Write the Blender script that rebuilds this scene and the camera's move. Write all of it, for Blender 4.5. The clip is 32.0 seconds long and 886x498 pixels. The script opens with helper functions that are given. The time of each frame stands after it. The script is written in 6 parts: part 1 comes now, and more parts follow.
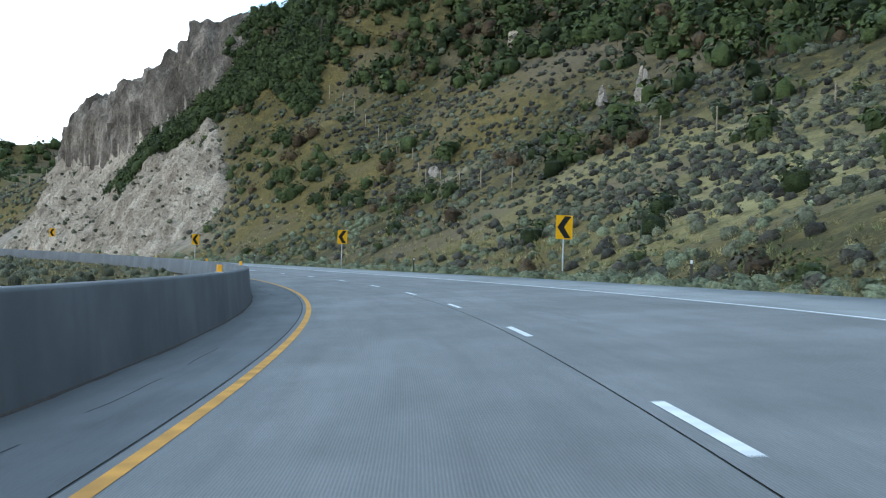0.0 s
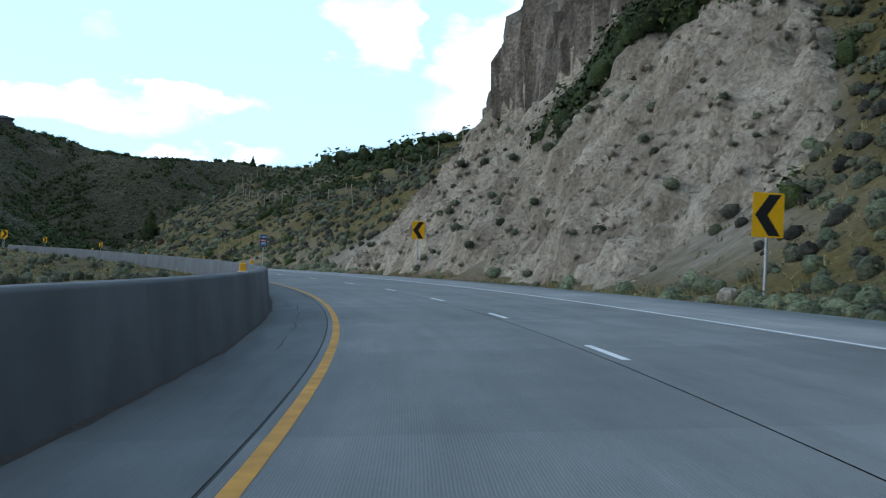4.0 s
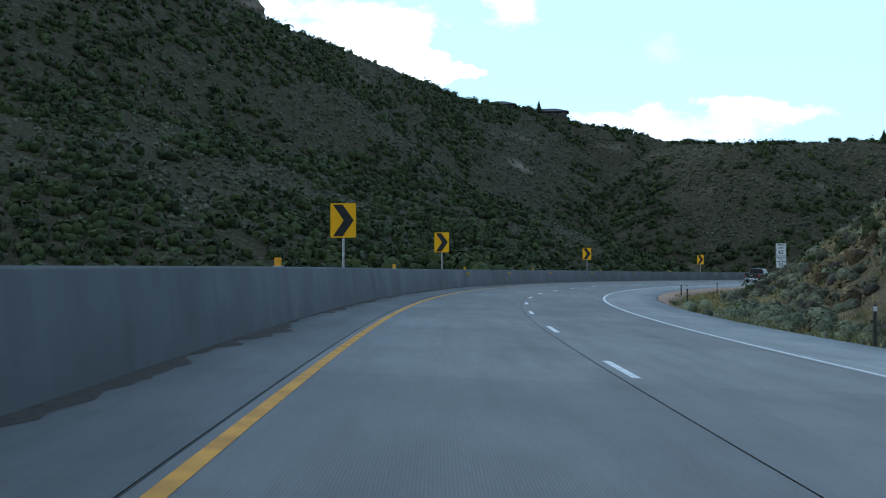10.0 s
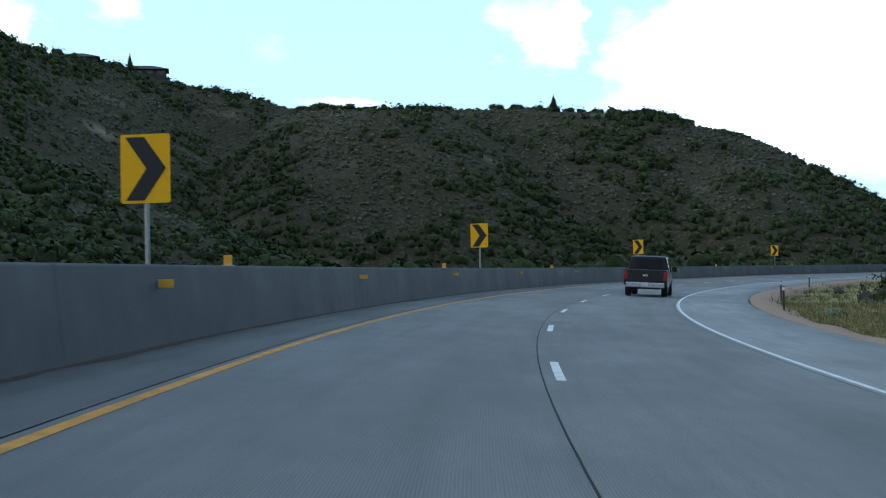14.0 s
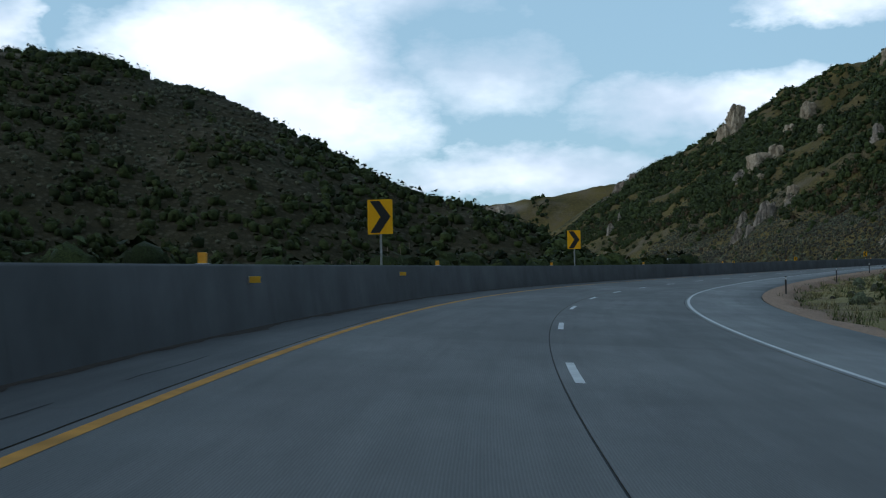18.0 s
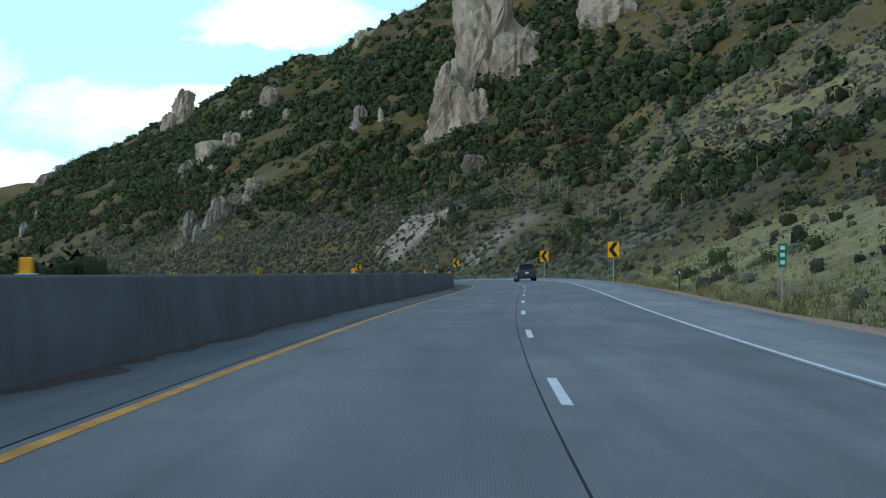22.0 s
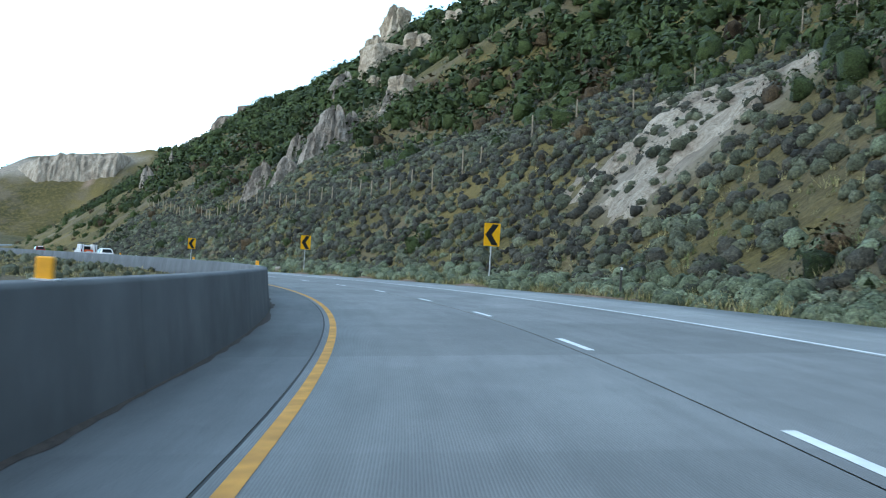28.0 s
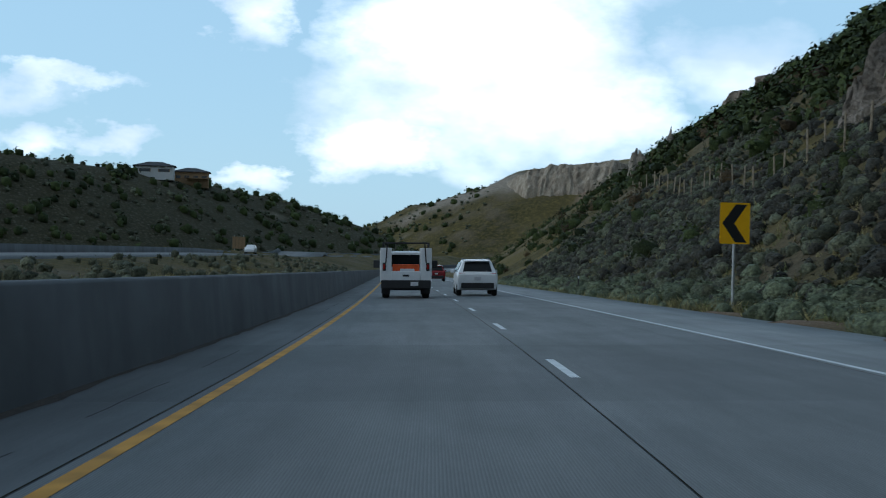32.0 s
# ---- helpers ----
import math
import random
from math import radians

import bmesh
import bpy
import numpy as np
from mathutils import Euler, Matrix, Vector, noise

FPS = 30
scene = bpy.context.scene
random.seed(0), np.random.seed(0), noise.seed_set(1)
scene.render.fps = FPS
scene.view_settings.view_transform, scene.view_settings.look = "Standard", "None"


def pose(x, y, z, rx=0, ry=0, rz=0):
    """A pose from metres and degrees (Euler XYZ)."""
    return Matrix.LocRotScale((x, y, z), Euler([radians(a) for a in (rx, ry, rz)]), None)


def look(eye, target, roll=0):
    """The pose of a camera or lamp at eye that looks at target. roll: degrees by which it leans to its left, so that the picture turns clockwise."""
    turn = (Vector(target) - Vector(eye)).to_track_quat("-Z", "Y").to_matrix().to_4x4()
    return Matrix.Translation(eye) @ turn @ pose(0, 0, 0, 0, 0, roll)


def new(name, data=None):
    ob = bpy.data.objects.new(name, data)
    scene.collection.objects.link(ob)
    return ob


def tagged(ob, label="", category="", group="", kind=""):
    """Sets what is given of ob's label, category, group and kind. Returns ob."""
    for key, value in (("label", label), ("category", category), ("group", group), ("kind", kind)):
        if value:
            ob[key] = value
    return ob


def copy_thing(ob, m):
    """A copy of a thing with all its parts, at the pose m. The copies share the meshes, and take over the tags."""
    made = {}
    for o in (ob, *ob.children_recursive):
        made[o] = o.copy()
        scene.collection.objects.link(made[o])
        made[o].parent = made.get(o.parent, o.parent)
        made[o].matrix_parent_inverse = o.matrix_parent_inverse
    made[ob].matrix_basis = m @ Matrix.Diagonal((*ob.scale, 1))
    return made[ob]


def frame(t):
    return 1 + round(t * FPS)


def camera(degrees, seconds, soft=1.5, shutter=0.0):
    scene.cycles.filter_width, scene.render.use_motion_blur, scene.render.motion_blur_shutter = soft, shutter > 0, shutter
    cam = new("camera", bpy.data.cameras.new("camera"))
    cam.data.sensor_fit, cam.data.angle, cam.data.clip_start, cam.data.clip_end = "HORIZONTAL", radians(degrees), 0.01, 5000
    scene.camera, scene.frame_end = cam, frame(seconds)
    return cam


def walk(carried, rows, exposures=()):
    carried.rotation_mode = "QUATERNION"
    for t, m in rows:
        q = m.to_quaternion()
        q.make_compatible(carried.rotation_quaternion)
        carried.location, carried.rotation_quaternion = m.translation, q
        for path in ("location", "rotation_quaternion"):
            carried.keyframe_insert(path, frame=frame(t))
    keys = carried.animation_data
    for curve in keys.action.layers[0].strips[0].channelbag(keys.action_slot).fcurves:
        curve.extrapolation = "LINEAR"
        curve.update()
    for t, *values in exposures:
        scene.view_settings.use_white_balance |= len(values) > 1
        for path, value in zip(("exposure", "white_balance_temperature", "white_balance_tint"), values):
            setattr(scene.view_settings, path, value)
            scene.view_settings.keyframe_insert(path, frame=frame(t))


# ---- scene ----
cam = camera(36.0, 32.0, soft=1.1, shutter=0.12)
PATH = [
    (0.0, 0.22, -0.00, 1.16, 90.91, -2.14, -0.07),
    (0.5, -0.19, 16.25, 1.21, 90.81, -2.62, 2.59),
    (1.0, -1.37, 32.45, 1.26, 90.88, -2.53, 5.43),
    (1.5, -3.35, 48.56, 1.31, 91.04, -2.31, 8.15),
    (2.0, -6.08, 64.54, 1.37, 91.15, -2.23, 10.79),
    (2.5, -9.51, 80.39, 1.44, 91.34, -2.31, 13.43),
    (3.0, -13.65, 96.05, 1.52, 91.28, -2.40, 16.05),
    (3.5, -18.49, 111.49, 1.60, 91.22, -2.50, 18.76),
    (4.0, -24.08, 126.66, 1.68, 91.16, -2.61, 21.61),
    (4.5, -30.42, 141.51, 1.78, 91.11, -2.71, 24.52),
    (5.0, -37.50, 155.98, 1.88, 91.16, -2.74, 27.32),
    (5.5, -45.24, 170.08, 1.99, 91.19, -2.55, 30.11),
    (6.0, -53.59, 183.76, 2.11, 91.25, -2.27, 32.86),
    (6.5, -62.54, 196.97, 2.24, 91.31, -2.10, 35.57),
    (7.0, -72.04, 209.70, 2.38, 91.39, -1.99, 38.29),
    (7.5, -82.06, 221.93, 2.51, 91.41, -1.40, 40.90),
    (8.0, -92.58, 233.62, 2.64, 91.38, -0.89, 43.20),
    (8.5, -103.45, 244.86, 2.78, 91.40, -0.70, 44.91),
    (9.0, -114.52, 255.80, 2.93, 91.39, -0.62, 45.52),
    (9.5, -125.66, 266.56, 3.09, 91.39, -0.30, 45.59),
    (10.0, -136.73, 277.30, 3.22, 91.34, 0.13, 45.43),
    (10.5, -147.60, 288.13, 3.34, 91.31, 0.31, 44.80),
    (11.0, -158.24, 299.11, 3.46, 91.24, 0.64, 43.72),
    (11.5, -168.57, 310.29, 3.56, 91.17, 1.12, 42.09),
    (12.0, -178.49, 321.81, 3.65, 90.99, 1.51, 39.71),
    (12.5, -187.94, 333.70, 3.73, 91.06, 1.70, 37.10),
    (13.0, -196.87, 345.98, 3.82, 91.17, 1.59, 34.75),
    (13.5, -205.29, 358.61, 3.90, 91.18, 1.42, 32.12),
    (14.0, -213.07, 371.66, 3.99, 91.14, 1.15, 29.18),
    (14.5, -220.17, 385.09, 4.06, 91.17, 1.04, 26.29),
    (15.0, -226.56, 398.87, 4.11, 91.14, 1.15, 23.52),
    (15.5, -232.29, 412.96, 4.13, 91.12, 1.26, 20.74),
    (16.0, -237.32, 427.31, 4.15, 91.09, 1.37, 17.91),
    (16.5, -241.63, 441.90, 4.17, 91.06, 1.49, 15.07),
    (17.0, -245.27, 456.68, 4.20, 90.99, 1.33, 12.33),
    (17.5, -248.24, 471.61, 4.24, 90.89, 1.23, 9.66),
    (18.0, -250.52, 486.67, 4.30, 90.88, 1.09, 6.76),
    (18.5, -251.99, 501.84, 4.36, 90.84, 1.08, 3.59),
    (19.0, -252.65, 517.09, 4.40, 90.77, 0.94, 0.42),
    (19.5, -252.36, 532.34, 4.41, 90.75, 0.74, -2.81),
    (20.0, -251.16, 547.59, 4.41, 90.73, 0.53, -5.86),
    (20.5, -249.11, 562.77, 4.40, 90.75, 0.47, -8.79),
    (21.0, -246.33, 577.86, 4.40, 90.83, 0.35, -11.52),
    (21.5, -242.92, 592.86, 4.40, 91.01, 0.13, -14.13),
    (22.0, -238.87, 607.73, 4.44, 91.21, -0.29, -16.31),
    (22.5, -234.38, 622.51, 4.51, 91.30, -0.62, -17.66),
    (23.0, -229.64, 637.26, 4.59, 91.36, -1.10, -18.33),
    (23.5, -224.63, 651.96, 4.69, 91.36, -1.42, -19.02),
    (24.0, -219.47, 666.64, 4.78, 91.28, -1.85, -19.44),
    (24.5, -214.23, 681.33, 4.87, 91.18, -2.23, -19.56),
    (25.0, -209.15, 696.09, 4.94, 91.06, -2.65, -18.78),
    (25.5, -204.36, 711.00, 5.00, 90.94, -3.07, -17.22),
    (26.0, -200.05, 726.09, 5.04, 90.83, -3.50, -15.06),
    (26.5, -196.35, 741.36, 5.05, 90.71, -3.93, -12.50),
    (27.0, -193.34, 756.82, 5.02, 90.56, -3.83, -9.82),
    (27.5, -191.05, 772.41, 4.97, 90.47, -3.66, -7.15),
    (28.0, -189.45, 788.10, 4.88, 90.43, -3.58, -4.45),
    (28.5, -188.55, 803.85, 4.77, 90.36, -3.24, -1.69),
    (29.0, -188.45, 819.63, 4.64, 90.26, -2.78, 1.22),
    (29.5, -189.14, 835.39, 4.51, 90.18, -2.61, 4.14),
    (30.0, -190.62, 851.11, 4.36, 90.21, -2.43, 6.99),
    (30.5, -192.84, 866.75, 4.21, 90.18, -2.51, 9.86),
    (31.0, -195.81, 882.31, 4.04, 90.08, -2.10, 12.49),
    (31.5, -199.43, 897.75, 3.86, 90.18, -1.85, 14.65),
    (32.0, -203.68, 913.06, 3.67, 90.26, -1.44, 16.65),
]
EXPOSURES = [(0.0, -1.27, 5710, 9), (1.0, -1.5, 5539, 9), (2.0, -1.48, 5468, 9), (2.5, -1.57, 5510, 9), (4.5, -2.08, 5677, 9), (6.0, -2.43, 5713, 9), (7.0, -2.63, 5757, 9), (8.0, -2.64, 5750, 9), (9.0, -2.29, 5590, 9), (11.0, -1.86, 5480, 9), (13.0, -1.98, 5530, 9), (14.5, -2.09, 5667, 9), (16.5, -2.63, 5814, 9), (17.0, -2.81, 5700, 7), (19.0, -3.03, 5760, 7), (20.0, -2.94, 5730, 7), (21.0, -2.65, 5590, 7), (22.0, -2.12, 5500, 7), (23.0, -1.52, 5553, 7), (24.0, -1.1, 5656, 7), (24.5, -1.01, 5658, 7), (28.0, -1.17, 5490, 7), (29.0, -1.52, 5470, 7), (30.0, -2.0, 5550, 7), (31.0, -2.35, 5600, 7), (32.0, -2.75, 5650, 7)]
walk(cam, [(t, pose(*r)) for t, *r in PATH], EXPOSURES)

# ---- light: soft evening sky with broken cloud ----
world = bpy.data.worlds.new("world")
scene.world = world
world.use_nodes = True
wn, wl = world.node_tree.nodes, world.node_tree.links
wn.clear()
sky = wn.new("ShaderNodeTexSky")
sky.sky_type, sky.sun_disc = "NISHITA", False
SUN_ELEV, SUN_AZ = radians(22), radians(114)  # height, and turn to the left of straight ahead (+y)
sky.sun_elevation, sky.sun_rotation = SUN_ELEV, -SUN_AZ
sky.air_density, sky.dust_density, sky.ozone_density = 1.0, 0.6, 1.5
wtc = wn.new("ShaderNodeTexCoord")
wmap = wn.new("ShaderNodeMapping")
wmap.inputs["Scale"].default_value = (1.0, 1.0, 1.9)
wmap.inputs["Location"].default_value = (0.55, 0.3, 0.15)
wl.new(wtc.outputs["Generated"], wmap.inputs["Vector"])


def sky_math(op, *values):
    k = wn.new("ShaderNodeMath")
    k.operation = op
    for sock, v in zip(k.inputs, values):
        if isinstance(v, (int, float)):
            sock.default_value = v
        else:
            wl.new(v, sock)
    return k.outputs[0]


def sky_noise(scale, detail, rough=0.55):
    k = wn.new("ShaderNodeTexNoise")
    k.inputs["Scale"].default_value, k.inputs["Detail"].default_value, k.inputs["Roughness"].default_value = scale, detail, rough
    wl.new(wmap.outputs["Vector"], k.inputs["Vector"])
    return k.outputs


wsep = wn.new("ShaderNodeSeparateXYZ")
wl.new(wtc.outputs["Generated"], wsep.inputs["Vector"])
ragged = wn.new("ShaderNodeSeparateColor")
wl.new(sky_noise(11, 6, 0.6)["Color"], ragged.inputs["Color"])
azimuth = sky_math("ARCTAN2", sky_math("MULTIPLY", wsep.outputs["X"], -1.0), wsep.outputs["Y"])
azimuth = sky_math("MULTIPLY_ADD", ragged.outputs["Red"], 0.16, sky_math("SUBTRACT", azimuth, 0.08))
upward = sky_math("MULTIPLY_ADD", ragged.outputs["Green"], 0.07, sky_math("SUBTRACT", wsep.outputs["Z"], 0.035))
# the clouds over the canyon: turn to the left, height, half width and half height in degrees, density
CLOUDS = [(24.9, 9.9, 1.5, 1.3, 1.0), (49.1, 9.5, 2.3, 1.3, 1.0), (45.5, 8.9, 1.1, 0.3, 0.8), (36.5, 6.1, 4.3, 0.7, 0.85), (48.7, 9.6, 2.0, 1.0, 1.0),
          (32.3, 6.5, 2.4, 0.4, 0.9), (13.2, 7.9, 4.5, 3.4, 1.15), (4.4, 8.1, 3.0, 1.7, 0.8), (2.9, 4.1, 5.7, 0.9, 1.0), (-3.9, 6.5, 4.3, 1.1, 1.0),
          (-9.6, 10.8, 3.3, 1.0, 1.0), (5.2, 3.6, 3.1, 0.6, 1.0), (20.0, 6.6, 3.2, 1.7, 0.75), (15.5, 8.2, 4.6, 3.6, 1.1), (20.2, 5.0, 2.1, 1.4, 1.0),
          (33.5, 4.4, 1.3, 0.5, 0.9), (30.2, 4.5, 1.7, 0.4, 0.9), (24.6, 2.8, 1.9, 0.3, 0.8), (42.6, 11.3, 1.7, 0.8, 0.7), (52.9, 11.3, 1.4, 0.6, 0.9), (9.5, 12.5, 6.0, 2.0, 0.8)]
cover = sky_math("MULTIPLY", sky_math("LESS_THAN", wsep.outputs["Y"], 0.3), 0.45)
for left, high, half_w, half_h, dense in CLOUDS:
    u = sky_math("MULTIPLY_ADD", azimuth, 57.3 / half_w, -left / half_w)
    v = sky_math("MULTIPLY_ADD", upward, 57.3 / half_h, -high / half_h)
    r2 = sky_math("MULTIPLY_ADD", v, v, sky_math("MULTIPLY", u, u))
    cover = sky_math("MAXIMUM", cover, sky_math("MULTIPLY_ADD", r2, -0.36 * dense, dense))
fluff = sky_math("MULTIPLY_ADD", sky_noise(6, 9, 0.6)["Fac"], 1.3, -0.68)
cr = wn.new("ShaderNodeValToRGB")
cr.color_ramp.elements[0].position, cr.color_ramp.elements[1].position = 0.2, 0.95
wl.new(sky_math("ADD", cover, fluff), cr.inputs["Fac"])
cn2 = wn.new("ShaderNodeTexNoise")
cn2.inputs["Scale"].default_value, cn2.inputs["Detail"].default_value = 6, 5
wl.new(wmap.outputs["Vector"], cn2.inputs["Vector"])
ctone = wn.new("ShaderNodeValToRGB")
ctone.color_ramp.elements[0].position, ctone.color_ramp.elements[1].position = 0.38, 0.56
ctone.color_ramp.elements[0].color, ctone.color_ramp.elements[1].color = (60.0, 64.0, 70.0, 1), (92.0, 93.0, 94.0, 1)
wl.new(cn2.outputs["Fac"], ctone.inputs["Fac"])
# the low sun stands ahead behind cloud: the sky ahead glows, the sky behind is dull
ahead = wn.new("ShaderNodeVectorMath")
ahead.operation = "DOT_PRODUCT"
wl.new(wtc.outputs["Generated"], ahead.inputs[0])
ahead.inputs[1].default_value = (-0.68, 0.55, 0.1)
glow = wn.new("ShaderNodeMapRange")
glow.inputs["From Min"].default_value, glow.inputs["From Max"].default_value = -0.8, 0.5
glow.inputs["To Min"].default_value, glow.inputs["To Max"].default_value = 0.42, 1.0
wl.new(ahead.outputs["Value"], glow.inputs["Value"])
bluesky = wn.new("ShaderNodeMix")
bluesky.data_type, bluesky.blend_type = "RGBA", "MULTIPLY"
bluesky.inputs["Factor"].default_value = 1.0
wl.new(sky.outputs["Color"], bluesky.inputs["A"])
bluesky.inputs["B"].default_value = (6.0, 6.4, 6.2, 1)
cmix = wn.new("ShaderNodeMix")
cmix.data_type = "RGBA"
wl.new(cr.outputs["Color"], cmix.inputs["Factor"])
airy = wn.new("ShaderNodeMix")
airy.data_type = "RGBA"
airy.inputs["Factor"].default_value = 0.65
wl.new(bluesky.outputs["Result"], airy.inputs["A"])
airy.inputs["B"].default_value = (38.0, 54.0, 64.0, 1)
wl.new(airy.outputs["Result"], cmix.inputs["A"])
wl.new(ctone.outputs["Color"], cmix.inputs["B"])
lit = wn.new("ShaderNodeMix")
lit.data_type, lit.blend_type = "RGBA", "MULTIPLY"
lit.inputs["Factor"].default_value = 1.0
wl.new(cmix.outputs["Result"], lit.inputs["A"])
overhead = wn.new("ShaderNodeMapRange")
overhead.inputs["From Min"].default_value, overhead.inputs["From Max"].default_value = 0.28, 0.75
overhead.inputs["To Min"].default_value, overhead.inputs["To Max"].default_value = 1.0, 0.6
wl.new(wsep.outputs["Z"], overhead.inputs["Value"])
wl.new(sky_math("MULTIPLY", glow.outputs["Result"], overhead.outputs["Result"]), lit.inputs["B"])
bg = wn.new("ShaderNodeBackground")
bg.inputs["Strength"].default_value = 0.1
wl.new(lit.outputs["Result"], bg.inputs["Color"])
wout = wn.new("ShaderNodeOutputWorld")
wl.new(bg.outputs["Background"], wout.inputs["Surface"])

sun = new("sun", bpy.data.lights.new("sun", "SUN"))
sun.data.energy, sun.data.angle, sun.data.color = 3.3, radians(14), (1.0, 0.9, 0.74)
sun.matrix_world = look((0, 0, 0), (math.sin(SUN_AZ) * math.cos(SUN_ELEV), -math.cos(SUN_AZ) * math.cos(SUN_ELEV), -math.sin(SUN_ELEV)))


# ---- materials ----
def material(name, rough=0.8, metal=0.0, spec=0.4):
    m = bpy.data.materials.new(name)
    m.use_nodes = True
    b = m.node_tree.nodes["Principled BSDF"]
    b.inputs["Roughness"].default_value, b.inputs["Metallic"].default_value = rough, metal
    b.inputs["Specular IOR Level"].default_value = spec
    return m, m.node_tree.nodes, m.node_tree.links, b


def noise_node(n, l, scale, detail=4, rough=0.55, vec=None, stretch=None):
    t = n.new("ShaderNodeTexNoise")
    t.inputs["Scale"].default_value, t.inputs["Detail"].default_value, t.inputs["Roughness"].default_value = scale, detail, rough
    if vec is None:
        g = n.new("ShaderNodeNewGeometry")
        vec = g.outputs["Position"]
    if stretch:
        mp = n.new("ShaderNodeMapping")
        mp.inputs["Scale"].default_value = stretch
        l.new(vec, mp.inputs["Vector"])
        vec = mp.outputs["Vector"]
    l.new(vec, t.inputs["Vector"])
    return t.outputs["Fac"]


def ramp(n, l, fac, stops):
    r = n.new("ShaderNodeValToRGB")
    e = r.color_ramp.elements
    while len(e) < len(stops):
        e.new(0.5)
    for k, (p, c) in zip(e, stops):
        k.position, k.color = p, (*c, 1)
    l.new(fac, r.inputs["Fac"])
    return r.outputs["Color"]


def mix(n, l, fac, a, b, mode="MIX"):
    m = n.new("ShaderNodeMix")
    m.data_type, m.blend_type = "RGBA", mode
    for sock, v in (("Factor", fac), ("A", a), ("B", b)):
        if isinstance(v, (int, float)):
            m.inputs[sock].default_value = v
        elif isinstance(v, tuple):
            m.inputs[sock].default_value = (*v, 1)
        else:
            l.new(v, m.inputs[sock])
    return m.outputs["Result"]


def bump(n, l, b, height, strength=0.4, dist=0.02):
    k = n.new("ShaderNodeBump")
    k.inputs["Strength"].default_value, k.inputs["Distance"].default_value = strength, dist
    l.new(height, k.inputs["Height"])
    l.new(k.outputs["Normal"], b.inputs["Normal"])


def attr(n, name):
    a = n.new("ShaderNodeAttribute")
    a.attribute_name = name
    return a


def plain(name, color, rough=0.5, metal=0.0, var=0.12, scale=6.0, spec=0.4):
    """A paint or metal with slight grime in it."""
    m, n, l, b = material(name, rough, metal, spec)
    lo = tuple(max(0, c * (1 - var)) for c in color)
    hi = tuple(min(1, c * (1 + var)) for c in color)
    tc = n.new("ShaderNodeTexCoord")
    l.new(ramp(n, l, noise_node(n, l, scale, 5, vec=tc.outputs["Object"]), [(0.35, lo), (0.65, hi)]), b.inputs["Base Color"])
    return m


def concrete(name, lo, hi, stain, uv=True, tine=False):
    """Broom-finished concrete: uv runs along (x) and across (y) the road, in metres."""
    m, n, l, b = material(name, 0.78, 0, 0.35)
    uvn = n.new("ShaderNodeUVMap")
    vec = uvn.outputs["UV"]
    base = ramp(n, l, noise_node(n, l, 0.09, 5, 0.6, vec, (1, 5, 1)), [(0.3, lo), (0.7, hi)])
    streak = noise_node(n, l, 1.0, 4, 0.6, vec, (0.12, 2.2, 1))
    base = mix(n, l, ramp(n, l, streak, [(0.45, (0, 0, 0)), (0.75, (0.55, 0.55, 0.55))]), base, stain)
    fine = noise_node(n, l, 45, 3, 0.6, vec)
    base = mix(n, l, 0.35, base, ramp(n, l, fine, [(0.3, (0.12, 0.12, 0.12)), (0.7, (0.9, 0.9, 0.9))]), "SOFT_LIGHT")
    # each slab has cured to its own tone
    sx = n.new("ShaderNodeSeparateXYZ")
    l.new(vec, sx.inputs["Vector"])
    slab = n.new("ShaderNodeMath")
    slab.operation = "SNAP"
    l.new(sx.outputs["X"], slab.inputs[0])
    slab.inputs[1].default_value = 9.3
    wnz = n.new("ShaderNodeTexWhiteNoise")
    wnz.noise_dimensions = "1D"
    l.new(slab.outputs[0], wnz.inputs["W"])
    base = mix(n, l, 1.0, base, ramp(n, l, wnz.outputs["Value"], [(0.0, (0.9, 0.9, 0.9)), (1.0, (1.1, 1.1, 1.1))]), "MULTIPLY")
    blot = noise_node(n, l, 0.55, 5, 0.65, vec, (0.5, 1, 1))
    base = mix(n, l, 1.0, base, ramp(n, l, blot, [(0.32, (0.84, 0.84, 0.84)), (0.68, (1.12, 1.12, 1.12))]), "MULTIPLY")
    l.new(base, b.inputs["Base Color"])
    if tine:
        wv = n.new("ShaderNodeTexWave")
        wv.bands_direction = "Y"
        wv.inputs["Scale"].default_value, wv.inputs["Distortion"].default_value = 14.0, 0.8
        l.new(vec, wv.inputs["Vector"])
        groove = ramp(n, l, wv.outputs["Fac"], [(0.1, (0.87, 0.87, 0.87)), (0.5, (1.03, 1.03, 1.03))])
        l.new(mix(n, l, 1.0, base, groove, "MULTIPLY"), b.inputs["Base Color"])
        bump(n, l, b, wv.outputs["Color"], 0.35, 0.004)
    else:
        bump(n, l, b, fine, 0.25, 0.006)
    return m


M_LANE = concrete("lane_concrete", (0.13, 0.134, 0.137), (0.19, 0.196, 0.2), (0.1, 0.103, 0.106), tine=True)
M_LANE_R = concrete("lane_concrete_worn", (0.135, 0.139, 0.142), (0.205, 0.211, 0.215), (0.106, 0.109, 0.112), tine=True)
M_INNER = concrete("inner_shoulder_concrete", (0.075, 0.079, 0.083), (0.142, 0.148, 0.154), (0.05, 0.051, 0.053))
M_SHOULDER = concrete("shoulder_concrete", (0.2, 0.21, 0.216), (0.285, 0.296, 0.302), (0.15, 0.155, 0.158))
M_SEAM = plain("joint_sealant", (0.012, 0.012, 0.013), 0.8)
M_JOINT = plain("sawn_joint", (0.13, 0.135, 0.14), 0.8)
